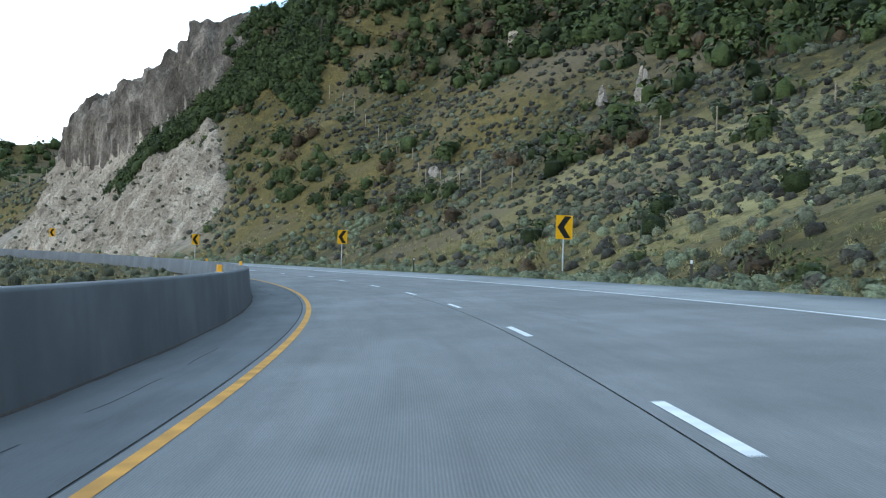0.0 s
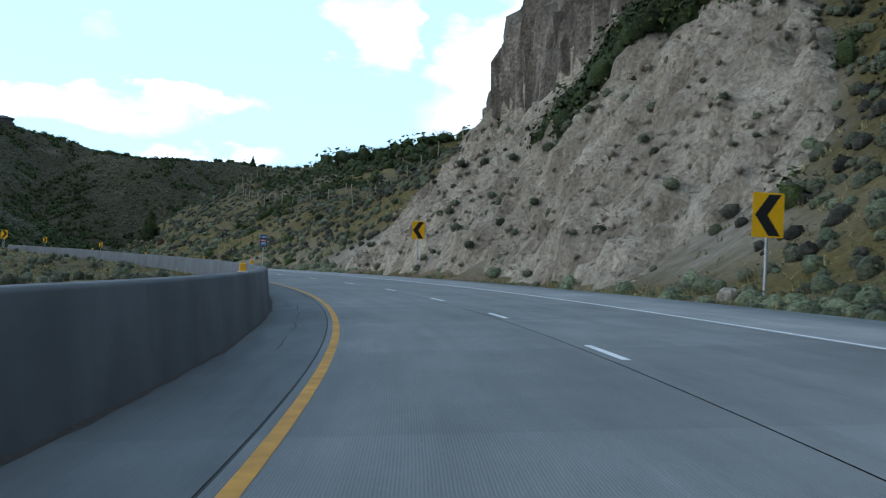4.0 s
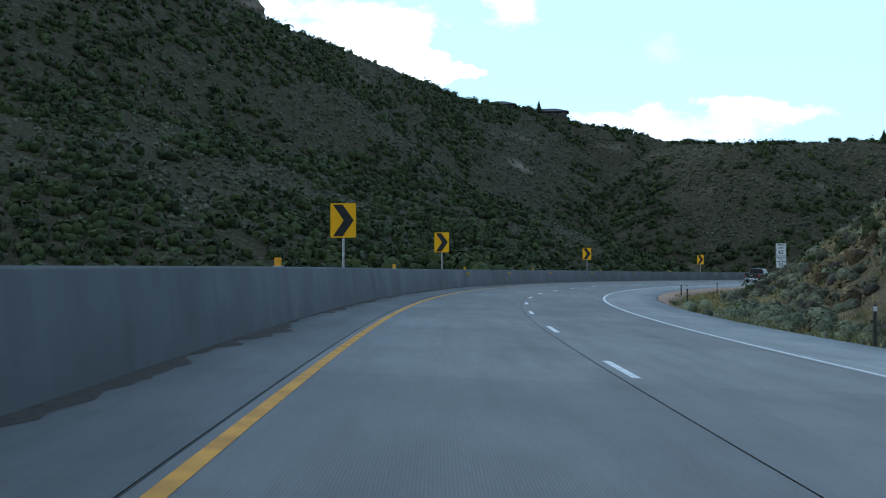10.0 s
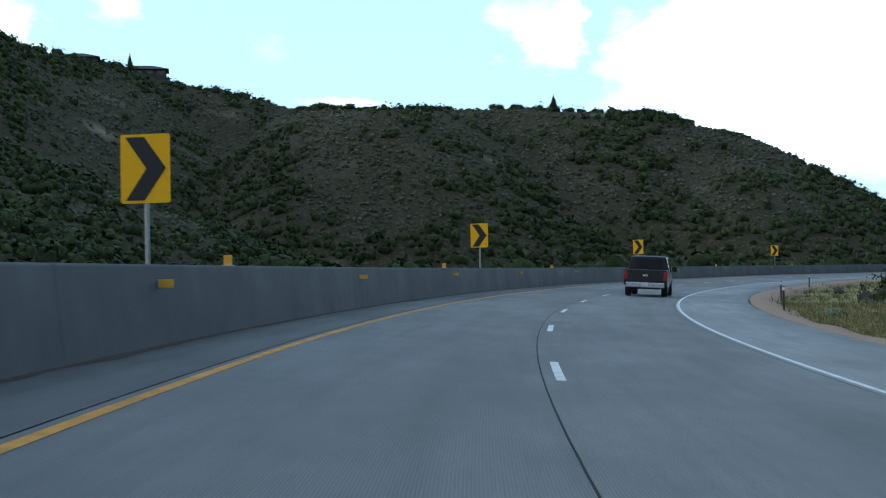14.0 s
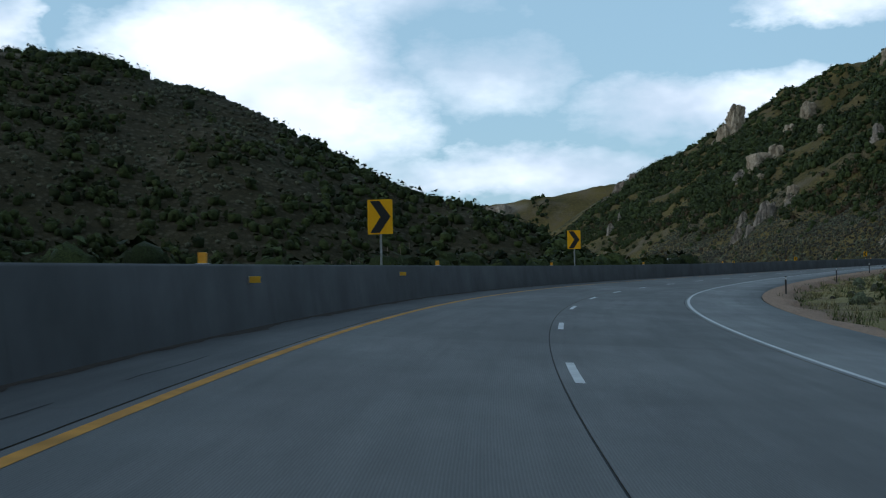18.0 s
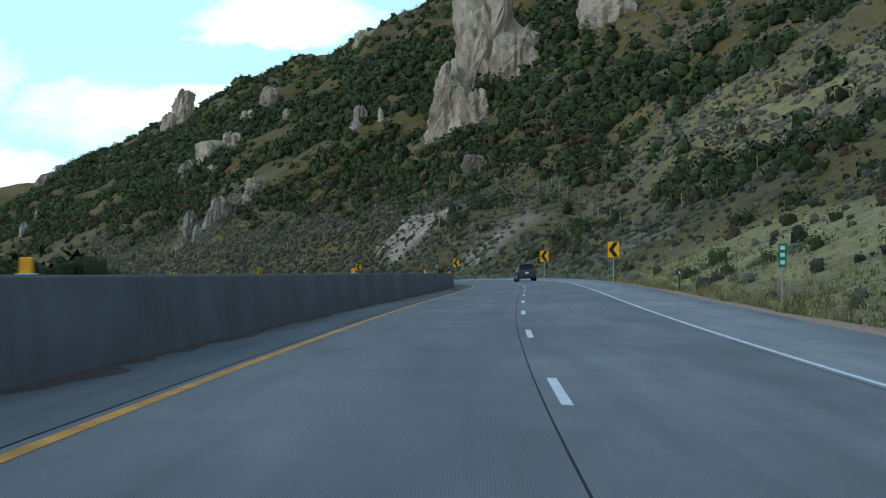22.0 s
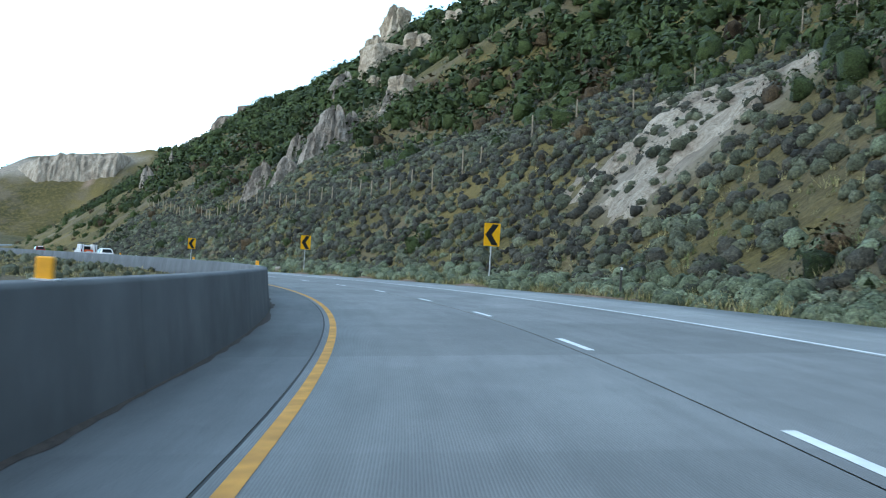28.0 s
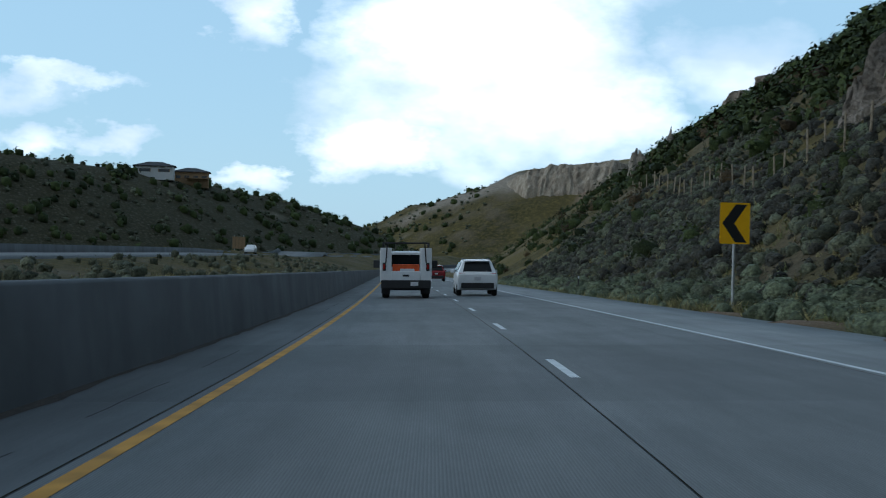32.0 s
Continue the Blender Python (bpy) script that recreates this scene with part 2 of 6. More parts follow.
M_VERGE = plain("pinkish_verge_gravel", (0.34, 0.225, 0.155), 0.95, var=0.45, scale=9)
M_GRIT = plain("wet_grit", (0.055, 0.043, 0.036), 0.95, var=0.5, scale=20)
M_YELLOW = plain("yellow_road_paint", (0.56, 0.27, 0.03), 0.8, var=0.22, scale=2.2)
M_WHITE = plain("white_road_paint", (0.66, 0.68, 0.7), 0.7, var=0.12, scale=3)


def barrier_material():
    m, n, l, b = material("barrier_concrete", 0.8, 0, 0.3)
    uvn = n.new("ShaderNodeUVMap")
    vec = uvn.outputs["UV"]
    base = ramp(n, l, noise_node(n, l, 0.35, 5, 0.6, vec, (1, 1.3, 1)), [(0.3, (0.064, 0.068, 0.073)), (0.7, (0.126, 0.133, 0.142))])
    drip = noise_node(n, l, 1.0, 5, 0.65, vec, (0.9, 0.2, 1))
    base = mix(n, l, ramp(n, l, drip, [(0.48, (0, 0, 0)), (0.78, (0.6, 0.6, 0.6))]), base, (0.056, 0.058, 0.064))
    l.new(base, b.inputs["Base Color"])
    bump(n, l, b, noise_node(n, l, 25, 4, 0.6, vec), 0.3, 0.008)
    return m


M_BARRIER = barrier_material()


def ground_material():
    """Canyon soil: dry grass, green grass, bare earth and rock, by what the ground carries."""
    m, n, l, b = material("canyon_ground", 0.95, 0, 0.15)
    cov = attr(n, "cover")
    sep = n.new("ShaderNodeSeparateColor")
    l.new(cov.outputs["Color"], sep.inputs["Color"])
    big = noise_node(n, l, 0.05, 5, 0.6)
    mid = noise_node(n, l, 0.45, 6, 0.65)
    fine = noise_node(n, l, 3.5, 6, 0.7)
    dry = ramp(n, l, fine, [(0.3, (0.1, 0.075, 0.028)), (0.55, (0.19, 0.148, 0.052)), (0.75, (0.285, 0.228, 0.092))])
    green = ramp(n, l, fine, [(0.3, (0.035, 0.034, 0.015)), (0.6, (0.076, 0.069, 0.029)), (0.8, (0.132, 0.114, 0.053))])
    earth = ramp(n, l, fine, [(0.3, (0.1, 0.08, 0.055)), (0.6, (0.19, 0.155, 0.11)), (0.8, (0.29, 0.245, 0.18))])
    grass = mix(n, l, ramp(n, l, mid, [(0.3, (0, 0, 0)), (0.54, (1, 1, 1))]), dry, green)
    grass = mix(n, l, sep.outputs["Green"], grass, dry)
    straw = ramp(n, l, fine, [(0.3, (0.28, 0.245, 0.11)), (0.55, (0.47, 0.42, 0.2)), (0.75, (0.6, 0.54, 0.29))])
    grass = mix(n, l, cov.outputs["Alpha"], grass, mix(n, l, ramp(n, l, mid, [(0.5, (0, 0, 0)), (0.7, (0.7, 0.7, 0.7))]), straw, green))
    soil = mix(n, l, ramp(n, l, big, [(0.48, (0, 0, 0)), (0.66, (0.7, 0.7, 0.7))]), grass, earth)
    # darker dotted ground on slopes that face north: their shade put into the colour
    dots = n.new("ShaderNodeTexVoronoi")
    dots.inputs["Scale"].default_value = 0.75
    geo = n.new("ShaderNodeNewGeometry")
    l.new(geo.outputs["Position"], dots.inputs["Vector"])
    shaded_soil = ramp(n, l, fine, [(0.3, (0.028, 0.027, 0.016)), (0.55, (0.055, 0.051, 0.031)), (0.78, (0.096, 0.088, 0.056))])
    shaded_soil = mix(n, l, ramp(n, l, dots.outputs["Distance"], [(0.25, (0.75, 0.75, 0.75)), (0.5, (0, 0, 0))]), shaded_soil, ramp(n, l, mid, [(0.35, (0.05, 0.048, 0.03)), (0.65, (0.17, 0.158, 0.112))]))
    soil = mix(n, l, attr(n, "slope_shade").outputs["Fac"], soil, shaded_soil)
    rk = noise_node(n, l, 0.9, 8, 0.7, stretch=(1, 1, 0.45))
    rock = ramp(n, l, rk, [(0.25, (0.11, 0.09, 0.07)), (0.42, (0.24, 0.205, 0.165)), (0.58, (0.35, 0.305, 0.25)), (0.76, (0.48, 0.43, 0.36))])
    full = mix(n, l, sep.outputs["Red"], soil, rock)
    grav = ramp(n, l, noise_node(n, l, 14, 4, 0.7), [(0.3, (0.17, 0.115, 0.085)), (0.6, (0.33, 0.24, 0.18)), (0.8, (0.46, 0.37, 0.3))])
    l.new(mix(n, l, sep.outputs["Blue"], full, grav), b.inputs["Base Color"])
    h = n.new("ShaderNodeMath")
    h.operation = "ADD"
    l.new(fine, h.inputs[0])
    l.new(rk, h.inputs[1])
    bump(n, l, b, h.outputs[0], 0.9, 0.35)
    return m


M_GROUND = ground_material()


def leaf_material(name, dark, light, rough=0.75):
    m, n, l, b = material(name, rough, 0, 0.2)
    g = n.new("ShaderNodeNewGeometry")
    tone = attr(n, "tone")
    c1 = ramp(n, l, g.outputs["Random Per Island"], [(0.0, dark), (1.0, light)])
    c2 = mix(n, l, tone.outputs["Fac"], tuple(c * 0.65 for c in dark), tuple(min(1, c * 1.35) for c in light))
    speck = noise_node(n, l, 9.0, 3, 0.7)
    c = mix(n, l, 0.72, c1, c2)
    l.new(mix(n, l, 1.0, c, ramp(n, l, speck, [(0.3, (0.3, 0.3, 0.3)), (0.5, (0.9, 0.9, 0.9)), (0.7, (1.6, 1.6, 1.5))]), "MULTIPLY"), b.inputs["Base Color"])
    bump(n, l, b, noise_node(n, l, 13.0, 4, 0.7), 0.9, 0.12)
    return m


M_SAGE = leaf_material("sagebrush_leaf", (0.052, 0.058, 0.036), (0.165, 0.175, 0.115))
M_SAGEDARK = leaf_material("dead_sagebrush_twig", (0.028, 0.027, 0.022), (0.094, 0.09, 0.07))
M_SAGEPALE = leaf_material("pale_sagebrush_leaf", (0.1, 0.09, 0.062), (0.25, 0.228, 0.165))
M_OAK = leaf_material("scrub_oak_leaf", (0.02, 0.032, 0.011), (0.07, 0.094, 0.028))
M_OAKBROWN = leaf_material("browned_oak_leaf", (0.045, 0.03, 0.016), (0.12, 0.085, 0.045))
M_SAGEGREEN = leaf_material("green_sagebrush_leaf", (0.09, 0.112, 0.064), (0.21, 0.24, 0.15))
M_GRASS = leaf_material("dry_grass_blade", (0.19, 0.165, 0.07), (0.42, 0.37, 0.18))
M_GREEN = leaf_material("green_grass_blade", (0.085, 0.11, 0.036), (0.23, 0.25, 0.1))
M_BARK = plain("bark", (0.1, 0.08, 0.06), 0.9, var=0.4)
M_POST = plain("weathered_post", (0.28, 0.23, 0.165), 0.9, var=0.35)
M_WIRE = plain("rusty_wire", (0.09, 0.08, 0.07), 0.7, 0.3)
M_STEEL = plain("galvanised_steel", (0.45, 0.46, 0.47), 0.45, 0.8)
M_SIGNY = plain("sign_yellow", (1.0, 0.5, 0.006), 0.6, var=0.04, spec=0.15)
M_SIGNK = plain("sign_black", (0.012, 0.012, 0.012), 0.5)
M_SIGNW = plain("sign_white", (0.75, 0.77, 0.78), 0.4, var=0.05)
M_SIGNB = plain("sign_blue", (0.015, 0.06, 0.28), 0.4, var=0.08)
M_SIGNR = plain("sign_red", (0.55, 0.03, 0.03), 0.4)
M_SIGNG = plain("sign_green", (0.01, 0.2, 0.11), 0.4)
M_AMBER = plain("amber_reflector", (0.85, 0.4, 0.02), 0.35)


def rock_material(name, dark, mid_c, light, cleft=0.7, stain=0.75):
    m, n, l, b = material(name, 0.92, 0, 0.2)
    tc = n.new("ShaderNodeNewGeometry")
    v = tc.outputs["Position"]
    a = noise_node(n, l, 0.5, 9, 0.68, v, (1, 1, 0.3))
    c = ramp(n, l, a, [(0.28, dark), (0.5, mid_c), (0.72, light)])
    d = noise_node(n, l, 2.6, 6, 0.7, v, (1, 1, 0.4))
    c = mix(n, l, ramp(n, l, d, [(0.3, (cleft, cleft, cleft)), (0.5, (0, 0, 0))]), c, dark)
    l.new(c, b.inputs["Base Color"])
    # broad stains, and small broken facets
    c = mix(n, l, ramp(n, l, noise_node(n, l, 0.16, 6, 0.62, v, (1, 1, 0.6)), [(0.42, (0, 0, 0)), (0.6, (stain, stain, stain))]), c, dark)
    l.new(c, b.inputs["Base Color"])
    grit = noise_node(n, l, 5.5, 7, 0.72, v, (1, 1, 0.7))
    c = mix(n, l, 1.0, c, ramp(n, l, grit, [(0.3, (0.55, 0.53, 0.5)), (0.5, (1.0, 1.0, 1.0)), (0.72, (1.3, 1.3, 1.3))]), "MULTIPLY")
    l.new(c, b.inputs["Base Color"])
    vo = n.new("ShaderNodeTexVoronoi")
    vo.inputs["Scale"].default_value = 2.6
    l.new(v, vo.inputs["Vector"])
    both = n.new("ShaderNodeMath")
    both.operation = "ADD"
    l.new(d, both.inputs[0])
    l.new(grit, both.inputs[1])
    add = n.new("ShaderNodeMath")
    add.operation = "ADD"
    l.new(both.outputs[0], add.inputs[0])
    l.new(vo.outputs["Distance"], add.inputs[1])
    bump(n, l, b, add.outputs[0], 0.9, 0.35)
    return m


M_ROCK = rock_material("pale_conglomerate", (0.25, 0.198, 0.14), (0.57, 0.475, 0.355), (0.74, 0.635, 0.495), 0.75, 0.4)
M_ROCK_HEAD = rock_material("brown_crag", (0.07, 0.058, 0.046), (0.25, 0.213, 0.176), (0.52, 0.455, 0.38))
M_ROCK_GREY = rock_material("grey_rock", (0.23, 0.195, 0.16), (0.5, 0.44, 0.375), (0.66, 0.595, 0.52))
M_ROCK_RED = rock_material("rusty_rock", (0.16, 0.13, 0.1), (0.38, 0.315, 0.255), (0.54, 0.46, 0.385))
M_TALUS = rock_material("beige_fractured_rock", (0.18, 0.142, 0.104), (0.48, 0.41, 0.325), (0.68, 0.6, 0.49), 0.6, 0.4)
M_EARTH = rock_material("bare_brown_earth", (0.15, 0.12, 0.09), (0.29, 0.24, 0.18), (0.4, 0.34, 0.265), 0.3)

# ---- the road's line: headings every 25 m, heights and crossfall every 50 m ----
S0, S1 = -150, 1560
HEAD_S = np.concatenate([[S0], np.arange(-50, 1301, 25), [1400, 1560]])
HEAD = [-12, -5.09, -2.73, 0.01, 3.6, 7.88, 12.26, 16.45, 20.66, 25.0, 29.49, 34.19, 38.66, 42.32, 44.86, 46.05, 45.89, 44.54,
        41.74, 37.53, 32.65, 27.77, 23.07, 18.51, 13.96, 9.36, 4.68, -0.12, -5.27, -10.65, -15.34, -18.19, -19.5, -20.07, -19.54,
        -17.25, -13.45, -9.0, -4.54, -0.03, 4.78, 9.76, 13.9, 16.6, 17.9, 18.4, 18.6, 18.7, 18.7, 18.7, 18.7, 18.7, 18.6,
        18.4, 18, 17.2, 12, 4]
RISE_S = np.arange(-50, 1301, 50)
RISE = [0, 0, 0.19, 0.41, 0.66, 1.02, 1.42, 1.9, 2.29, 2.63, 2.93, 3.05, 3.13, 3.23, 3.19, 3.32, 3.65, 3.9, 3.91, 3.58, 3.08, 2.5, 1.93, 1.37, 0.8, 0.24, -0.3, -0.8]
BANK = [-4.6, -4.6, -4.5, -4.1, -3.6, -3.25, -1.7, 0.7, 3.1, 3.36, 3.46, 3.5, 3.45, 3.06, 2.6, 0.5, -1.4, -3.0, -4.2, -3.76, -2.9, -1.6, -1.2, -1, -0.8, -0.5, -0.5, -0.5]
SD = np.arange(S0, S1 + 1.0)
_k = np.hanning(25)
_k /= _k.sum()


def _smooth(v, k=_k):
    h = len(k) // 2
    return np.convolve(np.pad(v, h, "edge"), k, "valid")


YAW = _smooth(np.radians(np.interp(SD, HEAD_S, HEAD)))
_mid = (YAW[1:] + YAW[:-1]) / 2
RX = np.concatenate([[0], np.cumsum(-np.sin(_mid))])
RY = np.concatenate([[0], np.cumsum(np.cos(_mid))])
RX, RY = RX - RX[-S0] + 0.16, RY - RY[-S0]
_k2 = np.hanning(61) / np.hanning(61).sum()
RZ = _smooth(np.interp(SD, RISE_S, RISE), _k2)
RB = np.tan(np.radians(_smooth(np.interp(SD, RISE_S, BANK), _k2)))


def road(s, n, up=0.0):
    """Points of the road: s along it, n to the right of the left lane's middle, up above its surface."""
    s, n = np.broadcast_arrays(np.asarray(s, float), np.asarray(n, float))
    a = np.interp(s, SD, YAW)
    x = np.interp(s, SD, RX) + n * np.cos(a)
    y = np.interp(s, SD, RY) + n * np.sin(a)
    z = np.interp(s, SD, RZ) - np.clip(n, -9, 14) * np.interp(s, SD, RB) + up
    return np.stack([x, y, z], -1)


def heading(s):
    return math.degrees(float(np.interp(s, SD, YAW)))


def nearest(x, y):
    """s and n of places on the plan."""
    x, y = np.ravel(x), np.ravel(y)
    s, n = np.empty(len(x)), np.empty(len(x))
    px, py, ya = RX[::3], RY[::3], YAW[::3]
    for i in range(0, len(x), 20000):
        dx, dy = x[i:i + 20000, None] - px, y[i:i + 20000, None] - py
        j = (dx * dx + dy * dy).argmin(1)
        r = np.arange(len(j))
        a = ya[j]
        along = -dx[r, j] * np.sin(a) + dy[r, j] * np.cos(a)
        s[i:i + 20000] = SD[::3][j] + np.clip(along, -3, 3)
        n[i:i + 20000] = dx[r, j] * np.cos(a) + dy[r, j] * np.sin(a)
    return s, n


LANE_L, LANE_M, LANE_R, EDGE = -1.72, 1.92, 5.45, 8.45  # yellow line, lane line, edge line, end of the shoulder


def wide(s):
    """Extra width of the right lane where the slip road has just joined."""
    return np.interp(s, [25, 95], [1.85, 0])


def wall(s):
    """The foot of the median barrier: the inner shoulder narrows and widens a little."""
    return np.interp(s, [60, 95, 150, 225, 270, 330, 400, 560, 780, 1000], [-3.5, -3.55, -3.3, -3.4, -3.55, -3.4, -3.22, -3.18, -3.28, -3.18])


# ---- the canyon ----
# north side, per station: s, start of the slope, its gradient, height of its crest
NORTH = [(-150, 13, 0.42, 80), (60, 13, 0.47, 80), (150, 12, 0.57, 75), (170, 11.5, 0.76, 66), (185, 11, 1.02, 58), (205, 10.5, 1.14, 56), (222, 10.5, 1.18, 44), (236, 10.5, 1.1, 34),
         (250, 11, 0.98, 27), (264, 11.5, 0.88, 25), (276, 12, 0.8, 22), (288, 12, 0.66, 17), (300, 12, 0.55, 13), (325, 12.5, 0.6, 14), (345, 13, 0.72, 15), (360, 13, 0.76, 16), (376, 13, 0.76, 17.5), (395, 12.8, 0.79, 17.2), (440, 13, 0.78, 20.9), (456, 14, 0.64, 25.4), 
         (466, 24, 0.58, 31.5), (484, 80, 0.6, 34), (490, 105, 0.5, 34), (640, 120, 0.4, 40), (690, 70, 0.42, 60), (725, 16, 0.42, 70), (770, 12, 0.45, 90), (850, 11.5, 0.56, 105), (930, 11.5, 0.68, 110), 
         (1010, 11.5, 0.75, 116), (1080, 11.5, 0.75, 123.5), (1200, 11.5, 0.66, 108.5), (1300, 12, 0.6, 111.7), (1400, 13, 0.6, 116.5), (1480, 18, 0.74, 55)]
NORTH = np.array(NORTH)
# crests of the southern and far hills: x, y, height
RIDGE_HOUSE = [(-560, 250, 140), (-526, 420, 132), (-530, 535, 110), (-545, 576, 102), (-544, 693, 81), (-550, 739, 82), (-492, 773, 64), (-467, 745, 61), (-435, 731, 58),
               (-426, 770, 59), (-374, 802, 58), (-357, 815, 53), (-343, 787, 41), (-290, 789, 21), (-290, 798, 13), (-281, 799, 3), (-273, 800, -6)]
RIDGE_WEST = [(-640, 1210, 38), (-530, 1290, 41), (-498, 1338, 38), (-484, 1393, 36), (-470, 1449, 31), (-460, 1488, 29), (-449, 1529, 22), (-444, 1547, 15), (-438, 1570, 2)]
RIDGE_FAR = [(-620, 1790, 5), (-515, 1772, 16), (-492, 1766, 26), (-465, 1756, 37), (-430, 1750, 47), (-398, 1748, 58), (-300, 1746, 70), (-220, 1760, 84), (-80, 1800, 80)]


def ridge(x, y, line, slope, round_=12.0):
    """Height under a crest line that falls off at a slope on both sides."""
    best = np.full(x.shape, -1e3)
    for (x0, y0, z0), (x1, y1, z1) in zip(line, line[1:]):
        dx, dy = x1 - x0, y1 - y0
        t = np.clip(((x - x0) * dx + (y - y0) * dy) / (dx * dx + dy * dy), 0, 1)
        d = np.hypot(x - x0 - t * dx, y - y0 - t * dy)
        d = np.sqrt(d * d + round_ ** 2) - round_
        crest = z0 + t * (z1 - z0)
        best = np.maximum(best, crest - (slope + 0.0036 * crest) * np.minimum(d, 92) - 0.4 * np.maximum(d - 92, 0))
    return best


def smax(a, b, k):
    return np.logaddexp(a / k, b / k) * k


def fbm(x, y, size, octaves=4, seed=0.0):
    """Sum of rotated sine products: smooth, even relief without a table."""
    out, amp, tot = np.zeros_like(x), 1.0, 0.0
    rng = np.random.RandomState(int(seed * 10) + 7)
    for o in range(octaves):
        f = 2 * math.pi / size * 2 ** o
        for q in range(3):
            a, p1, p2 = rng.rand(3) * 6.283
            u, v = x * math.cos(a) + y * math.sin(a), -x * math.sin(a) + y * math.cos(a)
            w = np.sin(v * f * 0.63 + p2 + 0.9 * np.sin(u * f * 0.37 + p1))
            out += amp * np.sin(u * f + p1 + 1.3 * w) / 3
        tot += amp
        amp *= 0.5
    return out / tot


def land(x, y):
    """Height of the ground, with the cover that it carries: rock and dry grass."""
    shape = x.shape
    x, y = x.ravel(), y.ravel()
    s, n = nearest(x, y)
    zr, rb = np.interp(s, SD, RZ), np.interp(s, SD, RB)
    past = (x - RX[-1]) * -math.sin(YAW[-1]) + (y - RY[-1]) * math.cos(YAW[-1])
    fade = np.clip(1 - past / 90, 0, 1) ** 2
    n0, k, hc = (np.interp(s, NORTH[:, 0], NORTH[:, i]) for i in (1, 2, 3))
    edge = zr - np.clip(n, -9, 11) * rb
    rough = fbm(x, y, 46, 4, 1)
    # north slope
    d = np.maximum(n - n0, 0)
    gully = 1 + 0.16 * fbm(x, y, 95, 3, 2) + 0.06 * rough
    rise = k * gully * d * (d / (d + 2.5))
    rise += 3.6 * np.exp(-((d - 14) / 9) ** 2) * np.clip((s - 880) / 60, 0, 1) * np.clip((1080 - s) / 60, 0, 1)
    rise = -6 * np.log(np.exp(-rise / 6) + np.exp(-(hc + 0.06 * d) / 6) - np.exp(-hc / 6) * np.exp(-d))
    steep = np.clip((k - 0.75) / 0.35, 0, 1) * (s < 300)
    crag = 1 - np.abs(fbm(x, y, 17, 4, 21)) * 2.2
    rise += rough * np.clip(d / 14, 0, 1) * (1.1 + 1.2 * steep) + steep * crag * 1.2 * np.clip((d - 3) / 9, 0, 1) * np.clip((s - 190) / 20, 0, 1)
    rise = rise * fade
    z_n = edge - 0.16 - 0.22 * np.clip((n - wide(s) - EDGE) / 1.5, 0, 1) + rise
    # median and south side
    m = -n
    z_s = edge + 0.35 * np.clip((m - 3.6) / 0.8, 0, 1) - 0.25
    eb = np.interp(s, [850, 1000, 1250], [-0.7, 0.3, 3.2])
    z_s = z_s + eb * np.clip((m - 8) / 14, 0, 1) - 5.0 * np.clip((m - 40) / 20, 0, 1) + 0.3 * rough * np.clip((m - 6) / 10, 0, 1) * (1 - np.clip((m - 20) / 2, 0, 1) * np.clip((40 - m) / 2, 0, 1))
    hills = smax(ridge(x, y, RIDGE_HOUSE, 0.44), ridge(x, y, RIDGE_WEST, 0.4), 2)
    hills = hills + 1.8 * fbm(x, y, 110, 4, 3) + 1.0 * rough - 1
    far = ridge(x, y, RIDGE_FAR, 0.42) + 3 * rough
    hills = smax(hills, np.minimum(far, 300), 4)
    near_m = np.interp(s, [1250, 1400], [41, 26])
    z_s = np.where(m > near_m, smax(z_s, z_s + (hills - z_s) * np.clip((m - near_m) / np.interp(s, [1250, 1400], [30, 12]), 0, 1), 2.5) - 2.5 * math.log(2) * np.exp(-np.abs(hills - z_s) / 8), z_s)
    z_n = np.where((n > 60) | (past > 20), np.maximum(z_n, far), z_n)
    z_s = np.where(past > 20, np.maximum(z_s, hills), z_s)
    z = np.where(n > 0, z_n, z_s)
    on = (past < 15) & (n > -3.9) & (n < EDGE + 0.15 + wide(s))
    z = np.where(on, edge - 0.3, z)
    z = np.where((s <= S0 + 2) & (np.abs(n) < 60), np.minimum(z, 30), z)
    # bare rock: the steep cut, the pale cuts further on, scattered outcrops
    patch = fbm(x, y, 38, 4, 5)
    cut_edge = np.minimum(s - np.maximum(186.5 + (n - 10) * 0.12, 189 + (n - 23) * 2.5), 243 + (n - 13) * 1.3 - s)
    rock = np.clip((steep * 1.3 * np.clip((d - 1) / 3, 0, 1) + 0.3 * steep * patch) * np.clip(cut_edge / 3 + patch, 0, 1) * (n > 0), 0, 1)
    for sc, w, a, b in ((951, 11, 16, 31), (912, 8, 15, 27), (848, 9, 15, 24), (961, 5, 42, 48), (240, 70, 11, 17)):
        cut = np.exp(-((s - sc) / w) ** 2) * np.clip((n - a) / 3, 0, 1) * np.clip((b - n) / 5 + 1, 0, 1)
        rock = np.maximum(rock, np.clip(cut * 1.9 + patch * 1.2 - 0.75, 0, 1))
    cliff = np.exp(-((x + 400) / 75) ** 2 - ((y - 1728) / 14) ** 2)
    rock = np.maximum(rock, np.clip(cliff * 2 + patch * 0.6 - 0.3, 0, 1))
    rock = np.maximum(rock, np.clip((patch - 0.55) * 3, 0, 0.8) * (np.abs(n) > 20))
    dryness = np.clip(0.45 + 0.9 * fbm(x, y, 70, 3, 6) + np.where((n > 9) & (n < 30), 0.2, 0), 0, 1)
    # past -40 almost no dry colour: the southern hill's shade put into the ground
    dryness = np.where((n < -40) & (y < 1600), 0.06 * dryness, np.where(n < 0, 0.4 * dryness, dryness))
